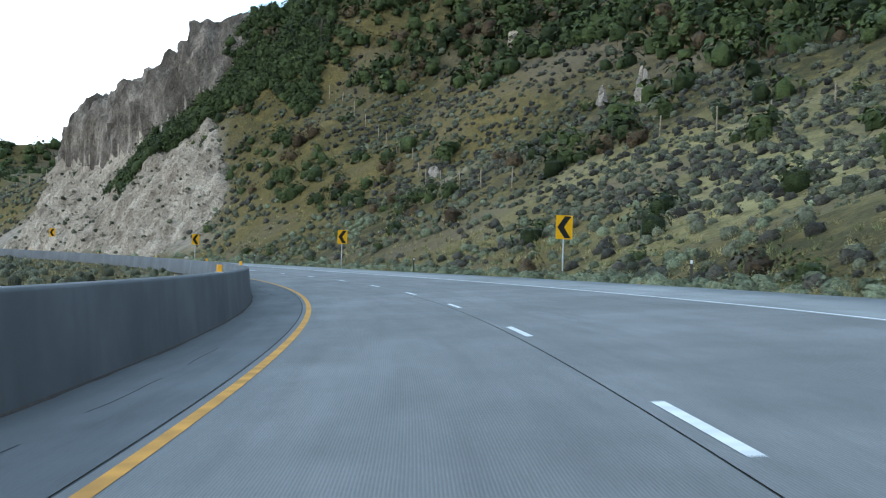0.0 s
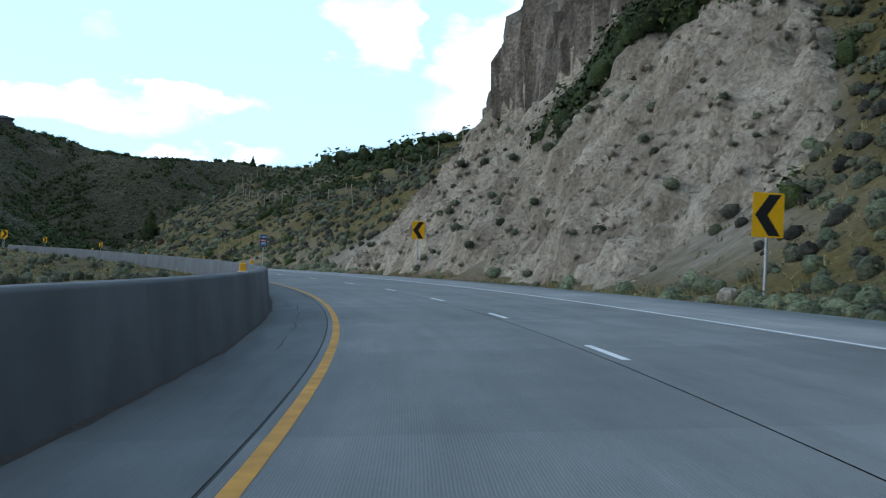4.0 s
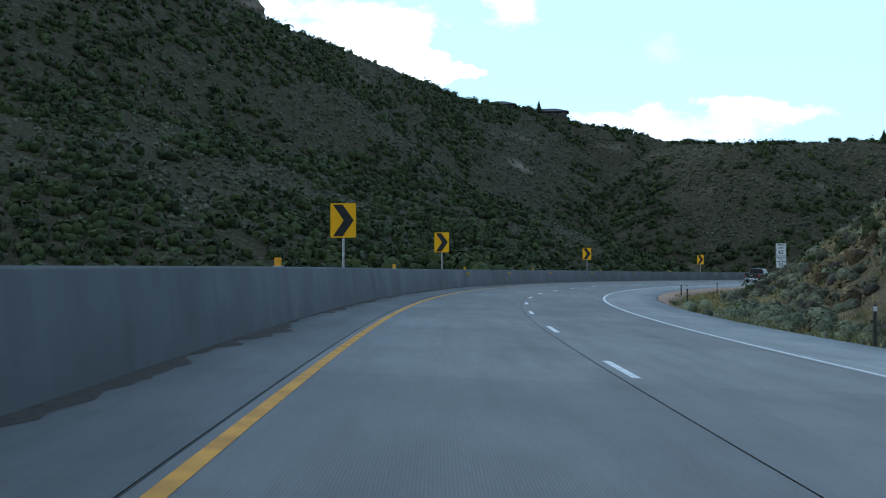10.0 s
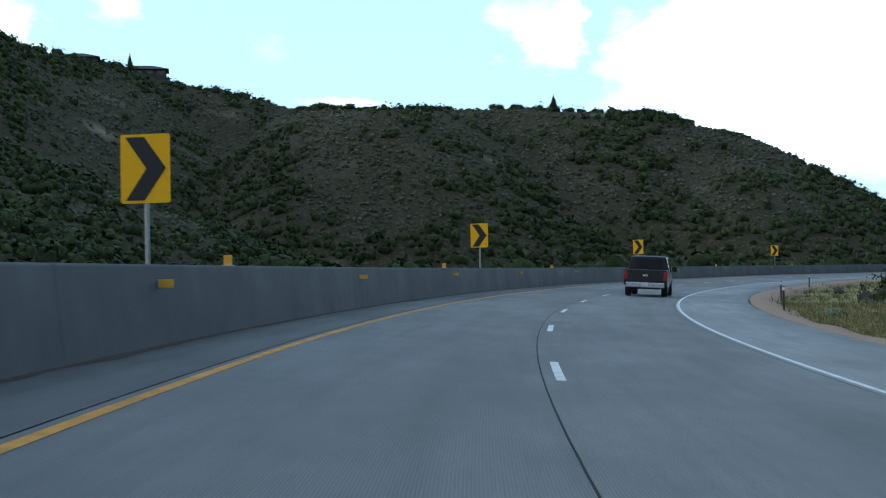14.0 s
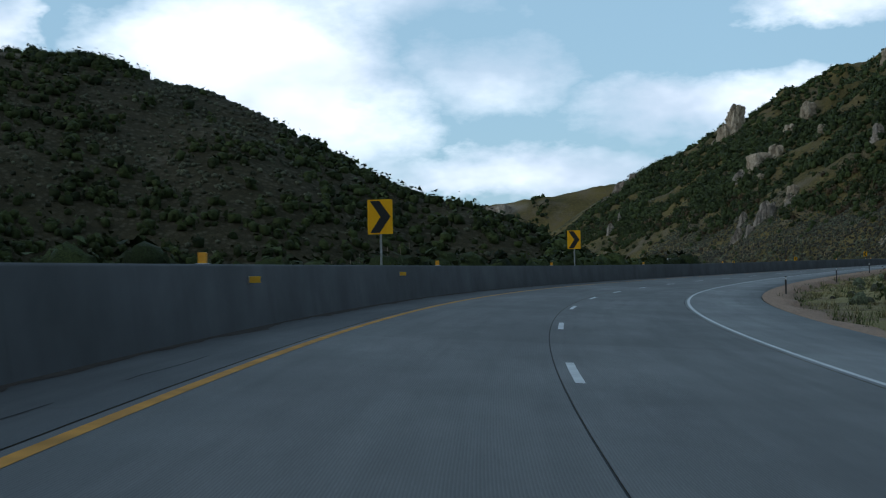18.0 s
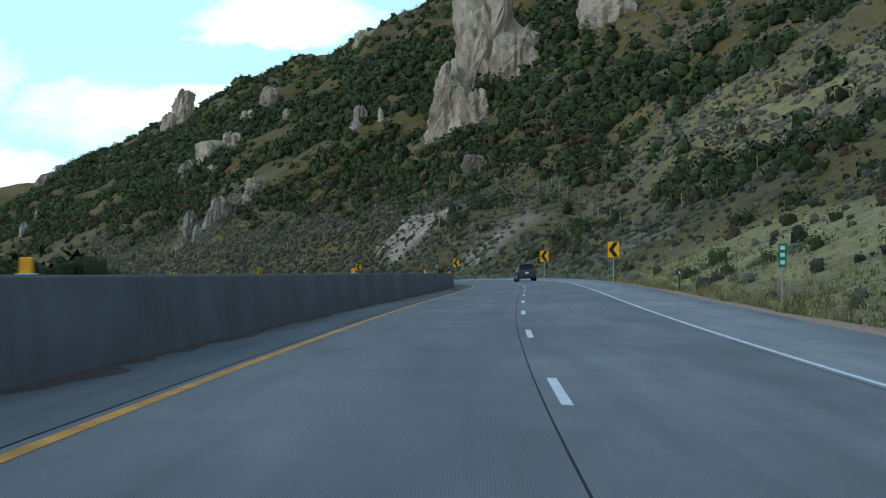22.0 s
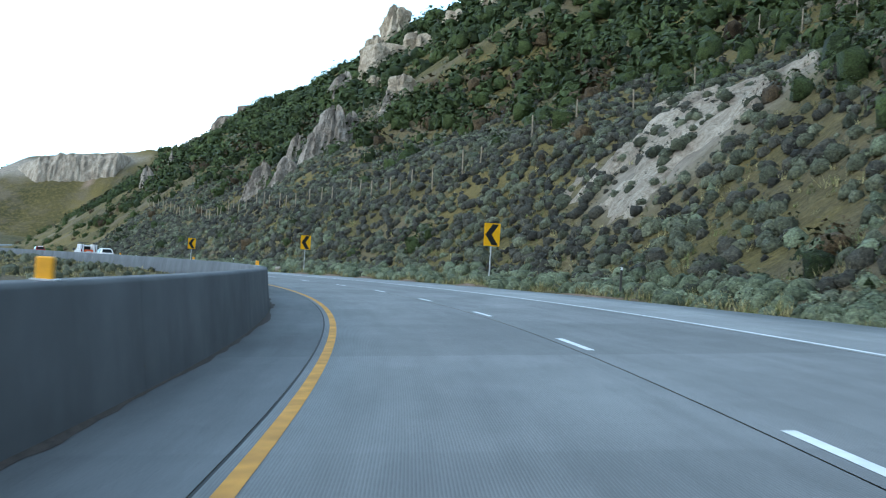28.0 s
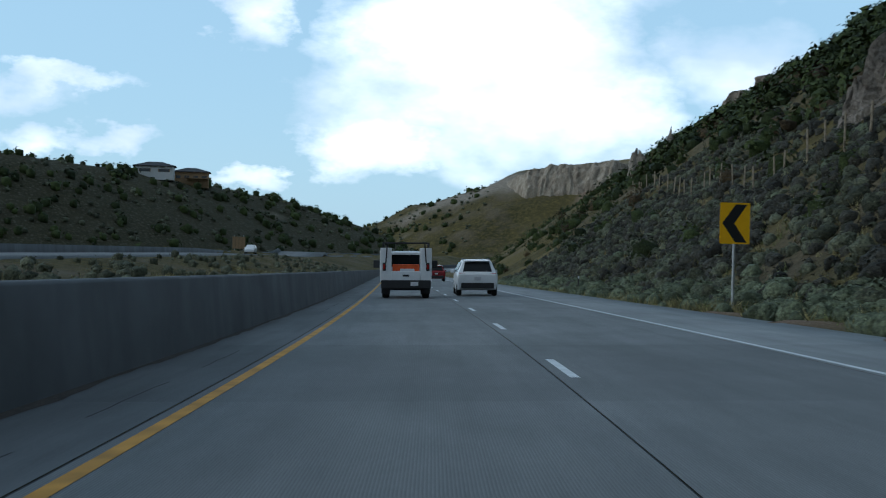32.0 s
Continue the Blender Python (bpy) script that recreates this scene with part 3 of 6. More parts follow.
    dryness = np.clip(dryness - 0.3 * (s < 190) * (n > 0) + np.exp(-((s - 875) / 40) ** 2 - ((n - 60) / 20) ** 2), 0, 1)
    field = np.interp(s, [456, 468, 800, 835], [0, 1, 1, 0]) * (n > 8) * np.clip((30 - n) / 4 + (s < 700), 0, 1)
    dryness = np.maximum(dryness, 0.9 * field)
    land.straw = np.maximum(np.maximum(0.85 * field, 0.85 * np.interp(s, [370, 390, 470, 480], [0, 1, 1, 0]) * (n > 9) * (n < 12.9)), np.maximum(0.7 * np.exp(-((s - 875) / 40) ** 2 - ((n - 60) / 18) ** 2), np.clip(0.75 * np.exp(-((s - 75) / 38) ** 2 - ((n - 32) / 15) ** 2) + 0.5 * patch - 0.1, 0, 0.7) * (n > 0) * (s < 170))).reshape(shape)
    gravel = np.where((n > EDGE - 0.2 + wide(s)) & (n < EDGE + wide(s) + np.interp(s, [380, 400, 720, 760], [0.8, 2.2, 2.2, 0.8]) + 0.4 * patch), 1.0, 0.0)
    rock = rock * (1 - gravel) * (1 - np.exp(-((s - 220 + (n - 22) * 0.857) / 5) ** 4 - ((n - 31) / 11) ** 8))
    land.gravel = gravel.reshape(shape)
    return z.reshape(shape), rock.reshape(shape), dryness.reshape(shape), s.reshape(shape), n.reshape(shape)


def fill(mesh, verts, faces):
    """Fill a mesh from arrays: all faces have the same number of corners."""
    verts, faces = np.asarray(verts, np.float32), np.asarray(faces, np.int32)
    mesh.vertices.add(len(verts))
    mesh.vertices.foreach_set("co", verts.ravel())
    mesh.loops.add(faces.size)
    mesh.loops.foreach_set("vertex_index", faces.ravel())
    mesh.polygons.add(len(faces))
    mesh.polygons.foreach_set("loop_start", np.arange(0, faces.size, faces.shape[1], dtype=np.int32))
    mesh.update(calc_edges=True)
    return mesh


def grid_faces(rows, cols):
    i = np.arange(rows - 1)[:, None] * cols + np.arange(cols - 1)[None]
    return np.stack([i, i + 1, i + cols + 1, i + cols], -1).reshape(-1, 4)


GX = np.unique(np.concatenate([np.arange(-1400, -720, 40), np.arange(-720, -340, 5), np.arange(-340, 70, 2.5), np.arange(70, 240, 6), np.arange(240, 900, 40)]))
GY = np.unique(np.concatenate([np.arange(-700, -80, 40), np.arange(-80, 1130, 2.5), np.arange(1130, 1850, 6), np.arange(1850, 3000, 50)]))
gx, gy = np.meshgrid(GX, GY)
gz, grock, gdry, gs, gn = land(gx, gy)
ground_mesh = fill(bpy.data.meshes.new("ground"), np.stack([gx, gy, gz], -1).reshape(-1, 3), grid_faces(len(GY), len(GX)))
_c = ground_mesh.color_attributes.new("cover", "FLOAT_COLOR", "POINT")
_c.data.foreach_set("color", np.stack([grock, gdry, land.gravel, land.straw], -1).astype(np.float32).ravel())
# mask of the southern hill, whose shade is coloured into the ground
_h = ground_mesh.attributes.new("slope_shade", "FLOAT", "POINT")
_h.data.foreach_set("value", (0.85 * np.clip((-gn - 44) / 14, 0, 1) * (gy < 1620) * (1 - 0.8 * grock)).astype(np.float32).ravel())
ground_mesh.polygons.foreach_set("use_smooth", np.ones(len(ground_mesh.polygons), bool))
ground_mesh.materials.append(M_GROUND)
ground = tagged(new("ground", ground_mesh), "dry canyon ground of grass, earth and bare rock", "ground", kind="structure")


def height(x, y):
    """Height of the ground mesh at places on the plan."""
    x, y = np.asarray(x, float), np.asarray(y, float)
    i = np.clip(np.searchsorted(GX, x) - 1, 0, len(GX) - 2)
    j = np.clip(np.searchsorted(GY, y) - 1, 0, len(GY) - 2)
    u, v = (x - GX[i]) / (GX[i + 1] - GX[i]), (y - GY[j]) / (GY[j + 1] - GY[j])
    return (gz[j, i] * (1 - u) * (1 - v) + gz[j, i + 1] * u * (1 - v) + gz[j + 1, i] * (1 - u) * v + gz[j + 1, i + 1] * u * v)


# ---- road, lines and barrier ----
def ribbon(name, s, cols, mat, parent=None, label=""):
    """A strip along the road; cols: (n, up) from left to right. UV in metres."""
    s = np.asarray(s, float)
    v = np.stack([road(s, n + (wide(s) if n > 4 else 0 * s), up) for n, up in cols], 1)
    across = np.concatenate([[0], np.cumsum([math.hypot(b[0] - a[0], b[1] - a[1]) for a, b in zip(cols, cols[1:])])])
    me = fill(bpy.data.meshes.new(name), v.reshape(-1, 3), grid_faces(len(s), len(cols)))
    uv = me.uv_layers.new(name="UVMap")
    pts = np.stack(np.broadcast_arrays(s[:, None], across[None] + cols[0][0]), -1).reshape(-1, 2)
    idx = np.empty(len(me.loops), np.int32)
    me.loops.foreach_get("vertex_index", idx)
    uv.data.foreach_set("uv", pts[idx].astype(np.float32).ravel())
    me.materials.append(mat)
    me.polygons.foreach_set("use_smooth", np.ones(len(me.polygons), bool))
    ob = new(name, me)
    if parent:
        ob.parent = parent
    if label:
        ob["label"] = label
    return ob


SR = np.arange(-60, 1541, 2.0)
carriageway = tagged(new("road"), "grey concrete motorway carriageway with two lanes", "road", kind="structure")
SEAM = 0.02
ribbon("inner_shoulder", SR, [(-3.75, 0), (-2.7, 0), (LANE_L - 0.19, 0)], M_INNER, carriageway, "narrow grey concrete inner shoulder")
ribbon("left_lane", SR, [(LANE_L - 0.16, 0), (0, 0), (LANE_M - 0.2, 0)], M_LANE, carriageway, "pale grey tined concrete lane")
ribbon("right_lane", SR, [(LANE_M - 0.2 + SEAM, 0), (3.7, 0), (LANE_R - 0.1, 0)], M_LANE_R, carriageway, "darker worn concrete lane")
ribbon("outer_shoulder", SR, [(LANE_R - 0.1 + SEAM, 0), (7, 0), (EDGE, 0), (EDGE + 0.08, -0.25)], M_SHOULDER, carriageway, "grey concrete outer shoulder")
for _n, _w in ((LANE_L - 0.19, 0.034), (LANE_M - 0.2, SEAM), (LANE_R - 0.1, SEAM)):
    ribbon("joint", SR, [(_n, -0.006), (_n + _w, -0.006)], M_SEAM, carriageway, "black joint sealant")
ribbon("yellow_line", SR, [(LANE_L - 0.065, 0.004), (LANE_L + 0.065, 0.004)], M_YELLOW, carriageway, "worn yellow edge line")
ribbon("edge_line", SR, [(LANE_R + 0.005, 0.004), (LANE_R + 0.1, 0.004)], M_WHITE, carriageway, "white edge line")


def barrier_piece(s0, s1, parent):
    prof = [(0, 0), (-0.02, 0.06), (-0.13, 1.04), (-0.16, 1.08), (-0.42, 1.08), (-0.45, 1.04), (-0.56, 0.0)]
    ss = np.linspace(s0, s1, max(3, int((s1 - s0) / 2.3) + 1))
    v = np.stack([road(ss, wall(ss) + n, u) for n, u in prof], 1)
    up = np.stack([road(ss, wall(ss), u) for n, u in prof], 1)
    v[:, :, 2] = up[:, :, 2]
    k = len(prof)
    me = fill(bpy.data.meshes.new("barrier_segment"), v.reshape(-1, 3), grid_faces(len(ss), k))
    uv = me.uv_layers.new(name="UVMap")
    a = np.array([0, 0.06, 1.0, 1.06, 1.32, 1.4, 2.4])
    pts = np.stack(np.broadcast_arrays(ss[:, None], a[None]), -1).reshape(-1, 2)
    idx = np.empty(len(me.loops), np.int32)
    me.loops.foreach_get("vertex_index", idx)
    uv.data.foreach_set("uv", pts[idx].astype(np.float32).ravel())
    me.materials.append(M_BARRIER)
    ob = new("barrier_segment", me)
    ob.parent = parent
    return ob


barrier = tagged(new("median_barrier"), "long grey concrete median barrier with a pale top", "barrier", kind="structure")
for _i in range(-5, 126):
    barrier_piece(_i * 12.0 + 0.006, _i * 12.0 + 11.994, barrier)
PHASE_S = [8, 84, 173, 212, 275, 337, 397, 458, 543, 616, 665, 736, 785, 895, 957, 1018]
PHASE = [0, 0.19, 0.46, 0.69, 0.8, 0.92, 0.83, 0.87, 0.84, 0.85, 0.8, 0.68, 0.66, 0.69, 0.75, 0.76]
for _i in range(-4, 120):
    _s = 9.05 + 12.19 * _i
    for _k in range(3):
        _s = 9.05 + 12.19 * (_i + float(np.interp(_s, PHASE_S, PHASE)))
    ribbon("lane_dash", np.linspace(_s - 1.52, _s + 1.52, 3), [(LANE_M - 0.045, 0.005), (LANE_M + 0.065, 0.005)], M_WHITE, carriageway)

# sawn cross joints and a few patched spots in the slabs
for _i in range(-6, 150):
    _s = _i * 9.3 + (_i % 3) * 0.7
    ribbon("cross_joint", np.array([_s, _s + 0.012]), [(LANE_L - 0.1, 0.0035), (LANE_M - 0.22, 0.0035)], M_JOINT, carriageway)
# inner shoulder: its own joints, and a wandering crack in places
for _i in range(-8, 190):
    _s = _i * 6.1 + (_i % 4) * 0.5
    ribbon("shoulder_joint", np.array([_s, _s + 0.02]), [(float(wall(_s)) + 0.15 + 0.2 * (_i % 3), 0.0035), (LANE_L - 0.2, 0.0035)], M_JOINT, carriageway)
for _a, _b in ((-5, 22), (52, 74), (150, 176), (205, 232), (560, 584), (640, 668), (950, 985), (990, 1024), (1040, 1075)):
    _s = np.arange(_a, _b, 0.7)
    _w = 0.1 * fbm(_s, 0 * _s, 6, 3, 17)
    for _q in range(0, len(_s) - 6, 8):
        _t = _s[_q:_q + 6]
        _m = wall(_t) + 0.75 + _w[_q:_q + 6]
        _e = np.stack([road(_t, _m, 0.0036), road(_t, _m + 0.022, 0.0036)], 1)
        _me = fill(bpy.data.meshes.new("crack"), _e.reshape(-1, 3), grid_faces(len(_t), 2))
        _me.materials.append(M_SEAM)
        new("crack", _me).parent = carriageway
# the other carriageway beyond the median, with its own edge barrier
eastbound = tagged(new("eastbound_road"), "grey concrete carriageway beyond the planted median", "road", kind="structure")


def lifted(name, cols, mat, label):
    ss = np.arange(-60, 1541, 6.0)
    v = np.stack([road(ss, n) for n, up in cols], 1)
    base = height(road(ss, -30)[:, 0], road(ss, -30)[:, 1])
    v[:, :, 2] = base[:, None] + np.array([up for n, up in cols])[None]
    me = fill(bpy.data.meshes.new(name), v.reshape(-1, 3), grid_faces(len(ss), len(cols)))
    me.uv_layers.new(name="UVMap")
    a = np.stack(np.broadcast_arrays(ss[:, None], np.array([n for n, up in cols])[None]), -1).reshape(-1, 2)
    idx = np.empty(len(me.loops), np.int32)
    me.loops.foreach_get("vertex_index", idx)
    me.uv_layers[0].data.foreach_set("uv", a[idx].astype(np.float32).ravel())
    me.materials.append(mat)
    ob = new(name, me)
    ob.parent = eastbound
    ob["label"] = label


lifted("lane_slab", [(-24, -0.5), (-24, 0.12), (-30, 0.12), (-36, 0.12), (-36, -0.5)], M_LANE, "grey concrete slab")
lifted("edge_barrier", [(-36.6, -0.3), (-36.7, 0.95), (-36.95, 0.95), (-37.1, -0.8)], M_BARRIER, "low concrete edge barrier")

# grit and leaves swept against the barrier's foot
_s = np.arange(0, 1120, 0.35)
_w = 0.03 + np.interp(_s, [0, 200, 240, 400, 470, 540, 600, 680, 760, 790, 960], [0.06, 0.08, 0.45, 0.4, 0.12, 0.1, 0.3, 0.42, 0.42, 0.08, 0.16]) * np.clip(0.8 * fbm(_s, 0 * _s, 9, 4, 31) + 0.5 * fbm(_s, 0 * _s, 2.2, 3, 33) + 0.4, 0, 1.2) * (0.85 + 0.3 * np.random.RandomState(3).rand(len(_s)))
_v = np.stack([road(_s, wall(_s) + 0.005, 0.02), road(_s, wall(_s) + _w, 0.004)], 1)
grit = fill(bpy.data.meshes.new("grit"), _v.reshape(-1, 3), grid_faces(len(_s), 2))
grit.materials.append(M_GRIT)
tagged(new("grit", grit), "dark grit and dead leaves swept against the barrier", "debris", kind="stuff")

# pinkish gravel beyond the outer shoulder
_s = np.arange(395, 850, 1.0)
_w = np.interp(_s, [395, 420, 700, 790, 850], [0.2, 1.25, 1.3, 0.7, 0.1]) * (0.9 + 0.5 * fbm(_s, 0 * _s, 14, 4, 41))
_v = np.stack([road(_s, EDGE + 0.085 + 0 * _s, -0.02), road(_s, EDGE + 0.1 + 0.5 * _w, -0.05), road(_s, EDGE + 0.12 + _w, -0.1), road(_s, EDGE + 0.5 + _w, -0.55)], 1)
gravel = fill(bpy.data.meshes.new("gravel_verge"), _v.reshape(-1, 3), grid_faces(len(_s), 4))
gravel.materials.append(M_VERGE)
tagged(new("gravel_verge", gravel), "strip of pinkish brown gravel along the shoulder's edge", "gravel", kind="stuff")

# ---- plants ----
RNG = np.random.RandomState(4)


def clumps(name, x, y, rad, tall, leaves, leaf, mat, label, category="bush", sink=0.1, up=0.35, z=None, kind="stuff", rings=3, seg=7, heart=(0.72, 0.95)):
    """One mesh of many leafy clumps: each a dense, lumpy heart within a cloud of small three-cornered leaves."""
    x, y, rad, tall = (np.asarray(v, float) for v in np.broadcast_arrays(x, y, rad, tall))
    k = len(x)
    z = height(x, y) if z is None else z
    d = RNG.normal(size=(k, leaves, 3))
    d /= np.linalg.norm(d, axis=-1, keepdims=True)
    r = RNG.uniform(0.74, 1.14, (k, leaves, 1))
    lump = 1 + 0.3 * np.sin(d[..., :1] * 5 + RNG.uniform(0, 6.28, (k, 1, 1))) * np.cos(d[..., 1:2] * 4 + RNG.uniform(0, 6.28, (k, 1, 1)))
    p = d * r * lump
    p[..., 2] = np.where(p[..., 2] < -0.35, -p[..., 2], p[..., 2])
    tall = tall * 0.92
    z = z + tall * 0.4
    c = np.stack([x, y, z - sink], -1)[:, None] + p * np.stack([rad, rad, tall], -1)[:, None]
    out = p / (np.linalg.norm(p, axis=-1, keepdims=True) + 1e-9) + RNG.normal(0, 0.3, p.shape)
    out[..., 2] += 0.3 * up
    a = np.cross(out, RNG.normal(size=(k, leaves, 3)))
    a /= np.linalg.norm(a, axis=-1, keepdims=True) + 1e-9
    b = np.cross(out, a)
    b /= np.linalg.norm(b, axis=-1, keepdims=True) + 1e-9
    size = (rad[:, None] * leaf * RNG.uniform(0.6, 1.4, (k, leaves)))[..., None]
    face = np.sum(np.cross(a, b) * p, -1, keepdims=True)
    b = np.where(face < 0, -b, b)
    v = np.stack([c + a * size, c - a * size * 0.6 + b * size * 0.75, c - a * size * 0.6 - b * size * 0.75], 2)
    v = v.reshape(-1, 3)
    # the heart: rings of a rough dome, closed by its top
    el, az = np.meshgrid(np.linspace(-0.62, 0.62 if rings == 2 else 0.95, rings), np.arange(seg) * 2 * math.pi / seg, indexing="ij")
    dome = np.stack([np.cos(el) * np.cos(az), np.cos(el) * np.sin(az), np.sin(el)], -1).reshape(-1, 3)
    dome = np.concatenate([dome, [[0, 0, 1.0]]])
    q = len(dome)
    h = np.stack([x, y, z - sink], -1)[:, None] + dome[None] * RNG.uniform(*heart, (k, q, 1)) * np.stack([rad, rad, tall], -1)[:, None]
    one = [(i * seg + j, i * seg + (j + 1) % seg, (i + 1) * seg + j) for i in range(rings - 1) for j in range(seg)]
    one += [(i * seg + (j + 1) % seg, (i + 1) * seg + (j + 1) % seg, (i + 1) * seg + j) for i in range(rings - 1) for j in range(seg)]
    one += [((rings - 1) * seg + j, (rings - 1) * seg + (j + 1) % seg, q - 1) for j in range(seg)]
    hf = (np.arange(k)[:, None, None] * q + np.array(one)[None]).reshape(-1, 3) + len(v)
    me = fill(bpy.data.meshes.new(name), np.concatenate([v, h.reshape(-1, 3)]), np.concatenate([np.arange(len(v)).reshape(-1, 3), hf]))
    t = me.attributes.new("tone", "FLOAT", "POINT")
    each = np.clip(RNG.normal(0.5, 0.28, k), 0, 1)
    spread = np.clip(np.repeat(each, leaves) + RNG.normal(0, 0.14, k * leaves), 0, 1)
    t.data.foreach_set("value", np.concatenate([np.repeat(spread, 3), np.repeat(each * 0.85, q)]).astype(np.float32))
    # leaves catch the light as the whole clump does
    hub = np.stack([x, y, z - sink], -1)[:, None]
    out = np.concatenate([((v.reshape(k, -1, 3) - hub) / np.stack([rad, rad, tall], -1)[:, None]).reshape(-1, 3), np.broadcast_to(dome, (k, q, 3)).reshape(-1, 3)])
    out = out / (np.linalg.norm(out, axis=-1, keepdims=True) + 1e-9) + RNG.normal(0, 0.22, out.shape)
    out /= np.linalg.norm(out, axis=-1, keepdims=True) + 1e-9
    me.polygons.foreach_set("use_smooth", np.ones(len(me.polygons), bool))
    me.normals_split_custom_set_from_vertices(out.astype(np.float32))
    me.materials.append(mat)
    ob = new(name, me)
    return tagged(ob, label, category, kind=kind) if label else ob


def scatter(count, s_range, n_range, keep, power=1.0):
    """Places beside the road, kept where keep(x, y, s, n) exceeds a random draw."""
    s = RNG.uniform(*s_range, count)
    u = RNG.uniform(0, 1, count) ** power
    n = n_range[0] + (n_range[1] - n_range[0]) * u
    p = road(s, n)
    x, y = p[:, 0], p[:, 1]
    ok = RNG.uniform(0, 1, count) < keep(x, y, s, n)
    x, y, n, s = x[ok], y[ok], n[ok], s[ok]
    s2, n2 = nearest(x, y)
    ok = np.abs(n2 - n) < 6
    return x[ok], y[ok], n[ok], s[ok]


def plan_scatter(count, x_range, y_range, keep):
    x, y = RNG.uniform(*x_range, count), RNG.uniform(*y_range, count)
    s, n = nearest(x, y)
    ok = RNG.uniform(0, 1, count) < keep(x, y, s, n)
    return x[ok], y[ok], n[ok], s[ok]


def rockiness(x, y):
    i = np.clip(np.searchsorted(GX, x), 0, len(GX) - 1)
    j = np.clip(np.searchsorted(GY, y), 0, len(GY) - 1)
    return grock[j, i]


# thickets of scrub oak on the north slope: s, n and half lengths along and up the slope
THICKETS = [(150, 73, 24, 8), (128, 70, 22, 5), (172, 63, 18, 7), (188, 54, 14, 7), (199, 45, 10, 8), (174, 27, 15, 3.5), (50, 76, 50, 13), (121, 38, 4, 3), (141, 26, 8, 2), (97, 38, 3, 2), (147, 60, 4, 4), (165, 31, 7, 2.5), (178, 62, 14, 7), (190, 52, 12, 8), (105, 80, 40, 8), (205, 50, 10, 12), (200, 50, 16, 9), (207, 40, 7, 9), (220, 22.5, 4, 2.5), (217, 25.5, 4, 3), (214, 28.5, 4.5, 3.5), (211, 32, 5, 4), (208, 36, 5, 5), (170, 55, 9, 5), (120, 35, 7, 4), (140, 65, 22, 6), (184, 31, 11, 3),
            (243, 21, 5, 2),  (334, 30, 8, 4), (368, 20, 6, 3), (395, 18, 5, 2),
            (1158, 103, 20, 6), (1131, 100, 18, 6), (1101, 115, 16, 5), (971, 55, 20, 5), (989, 48, 14, 4), (1013, 43, 20, 4), (1011, 52, 14, 4),
            (950, 55, 20, 5), (936, 48, 10, 4), (880, 24, 8, 4), (935, 30, 7, 4), (866, 36, 16, 4), (852, 41, 14, 4), (952, 74, 12, 5), (928, 74, 16, 6),
            (958, 66, 10, 4), (1146, 57, 22, 6), (1057, 44, 16, 4), (1047, 57, 18, 5), (1000, 78, 12, 6), (1056, 39, 5, 3), (1090, 70, 18, 6), (1107, 48, 10, 4),
            (1194, 63, 22, 7), (937, 26, 6, 3), (1259, 55, 18, 6), (1231, 38, 13, 4), (1230, 80, 30, 8), (1287, 65, 18, 7), (1267, 55, 15, 6), (1230, 28, 7, 3), (1330, 60, 25, 8)]


# open ground among the oaks of the long northern slope: s, n and half lengths
GLADES = [(882, 57, 34, 14), (888, 66, 36, 14), (840, 75, 45, 22), (905, 84, 20, 8), (960, 100, 24, 9), (1010, 66, 14, 7), (1085, 47, 22, 8), (1100, 62, 16, 5), (1030, 95, 16, 6), (1150, 88, 20, 6), (1130, 112, 26, 7), (1235, 60, 20, 7), (1290, 85, 22, 8)]


def oaky(x, y, n):
    bias = np.interp(np.abs(n), [12, 30, 44, 60, 120], [-0.75, -0.35, 0.0, 0.12, 0.05])
    bias = bias + np.where((y < 240) & (n > 44), 0.3, 0)
    loose = 0.3 * np.clip((fbm(x, y, 75, 3, 8) * 0.9 + 0.35 * fbm(x, y, 22, 2, 9) + bias) * 3.2, 0, 1)
    s, m = nearest(x, y)
    long = np.interp(m, [24, 36, 44, 60, 130], [-0.6, -0.05, 0.5, 0.62, 0.5]) + 0.75 * fbm(x, y, 52, 3, 8) + 0.5 * fbm(x, y, 15, 2, 9)
    for s0, n0, rs, rn in GLADES:
        long = long - 1.5 * np.clip(1.5 - np.hypot((s - s0) / rs, (m - n0) / rn), 0, 1)
    loose = np.where((s > 825) & (m > 0), np.clip(1.15 * long, 0, 1), np.where((y < 240) & (m > 0) & (m < 62), 0.05 * loose, loose))
    thick = np.zeros(len(s))
    for s0, n0, rs, rn in THICKETS:
        thick = np.maximum(thick, 1.9 - 1.35 * np.hypot((s - s0) / rs, (m - n0) / rn))
    return np.clip(np.maximum(loose, thick + 0.5 * fbm(x, y, 9, 3, 9)), 0, 1)


def sagey(x, y, s, n):
    flat_field = np.where(n < 29, np.interp(s, [456, 468, 826, 856], [1, 0.06, 0.06, 1]), np.interp(s, [456, 468, 690, 720], [1, 0.05, 0.05, 1]))
    return (1 - rockiness(x, y) * 0.95) * np.clip(0.7 + 0.9 * fbm(x, y, 26, 3, 10), 0.08, 1) * (1 - 0.7 * oaky(x, y, n)) * np.clip((n - wide(s) - 10.2) / 2, 0, 1) * flat_field


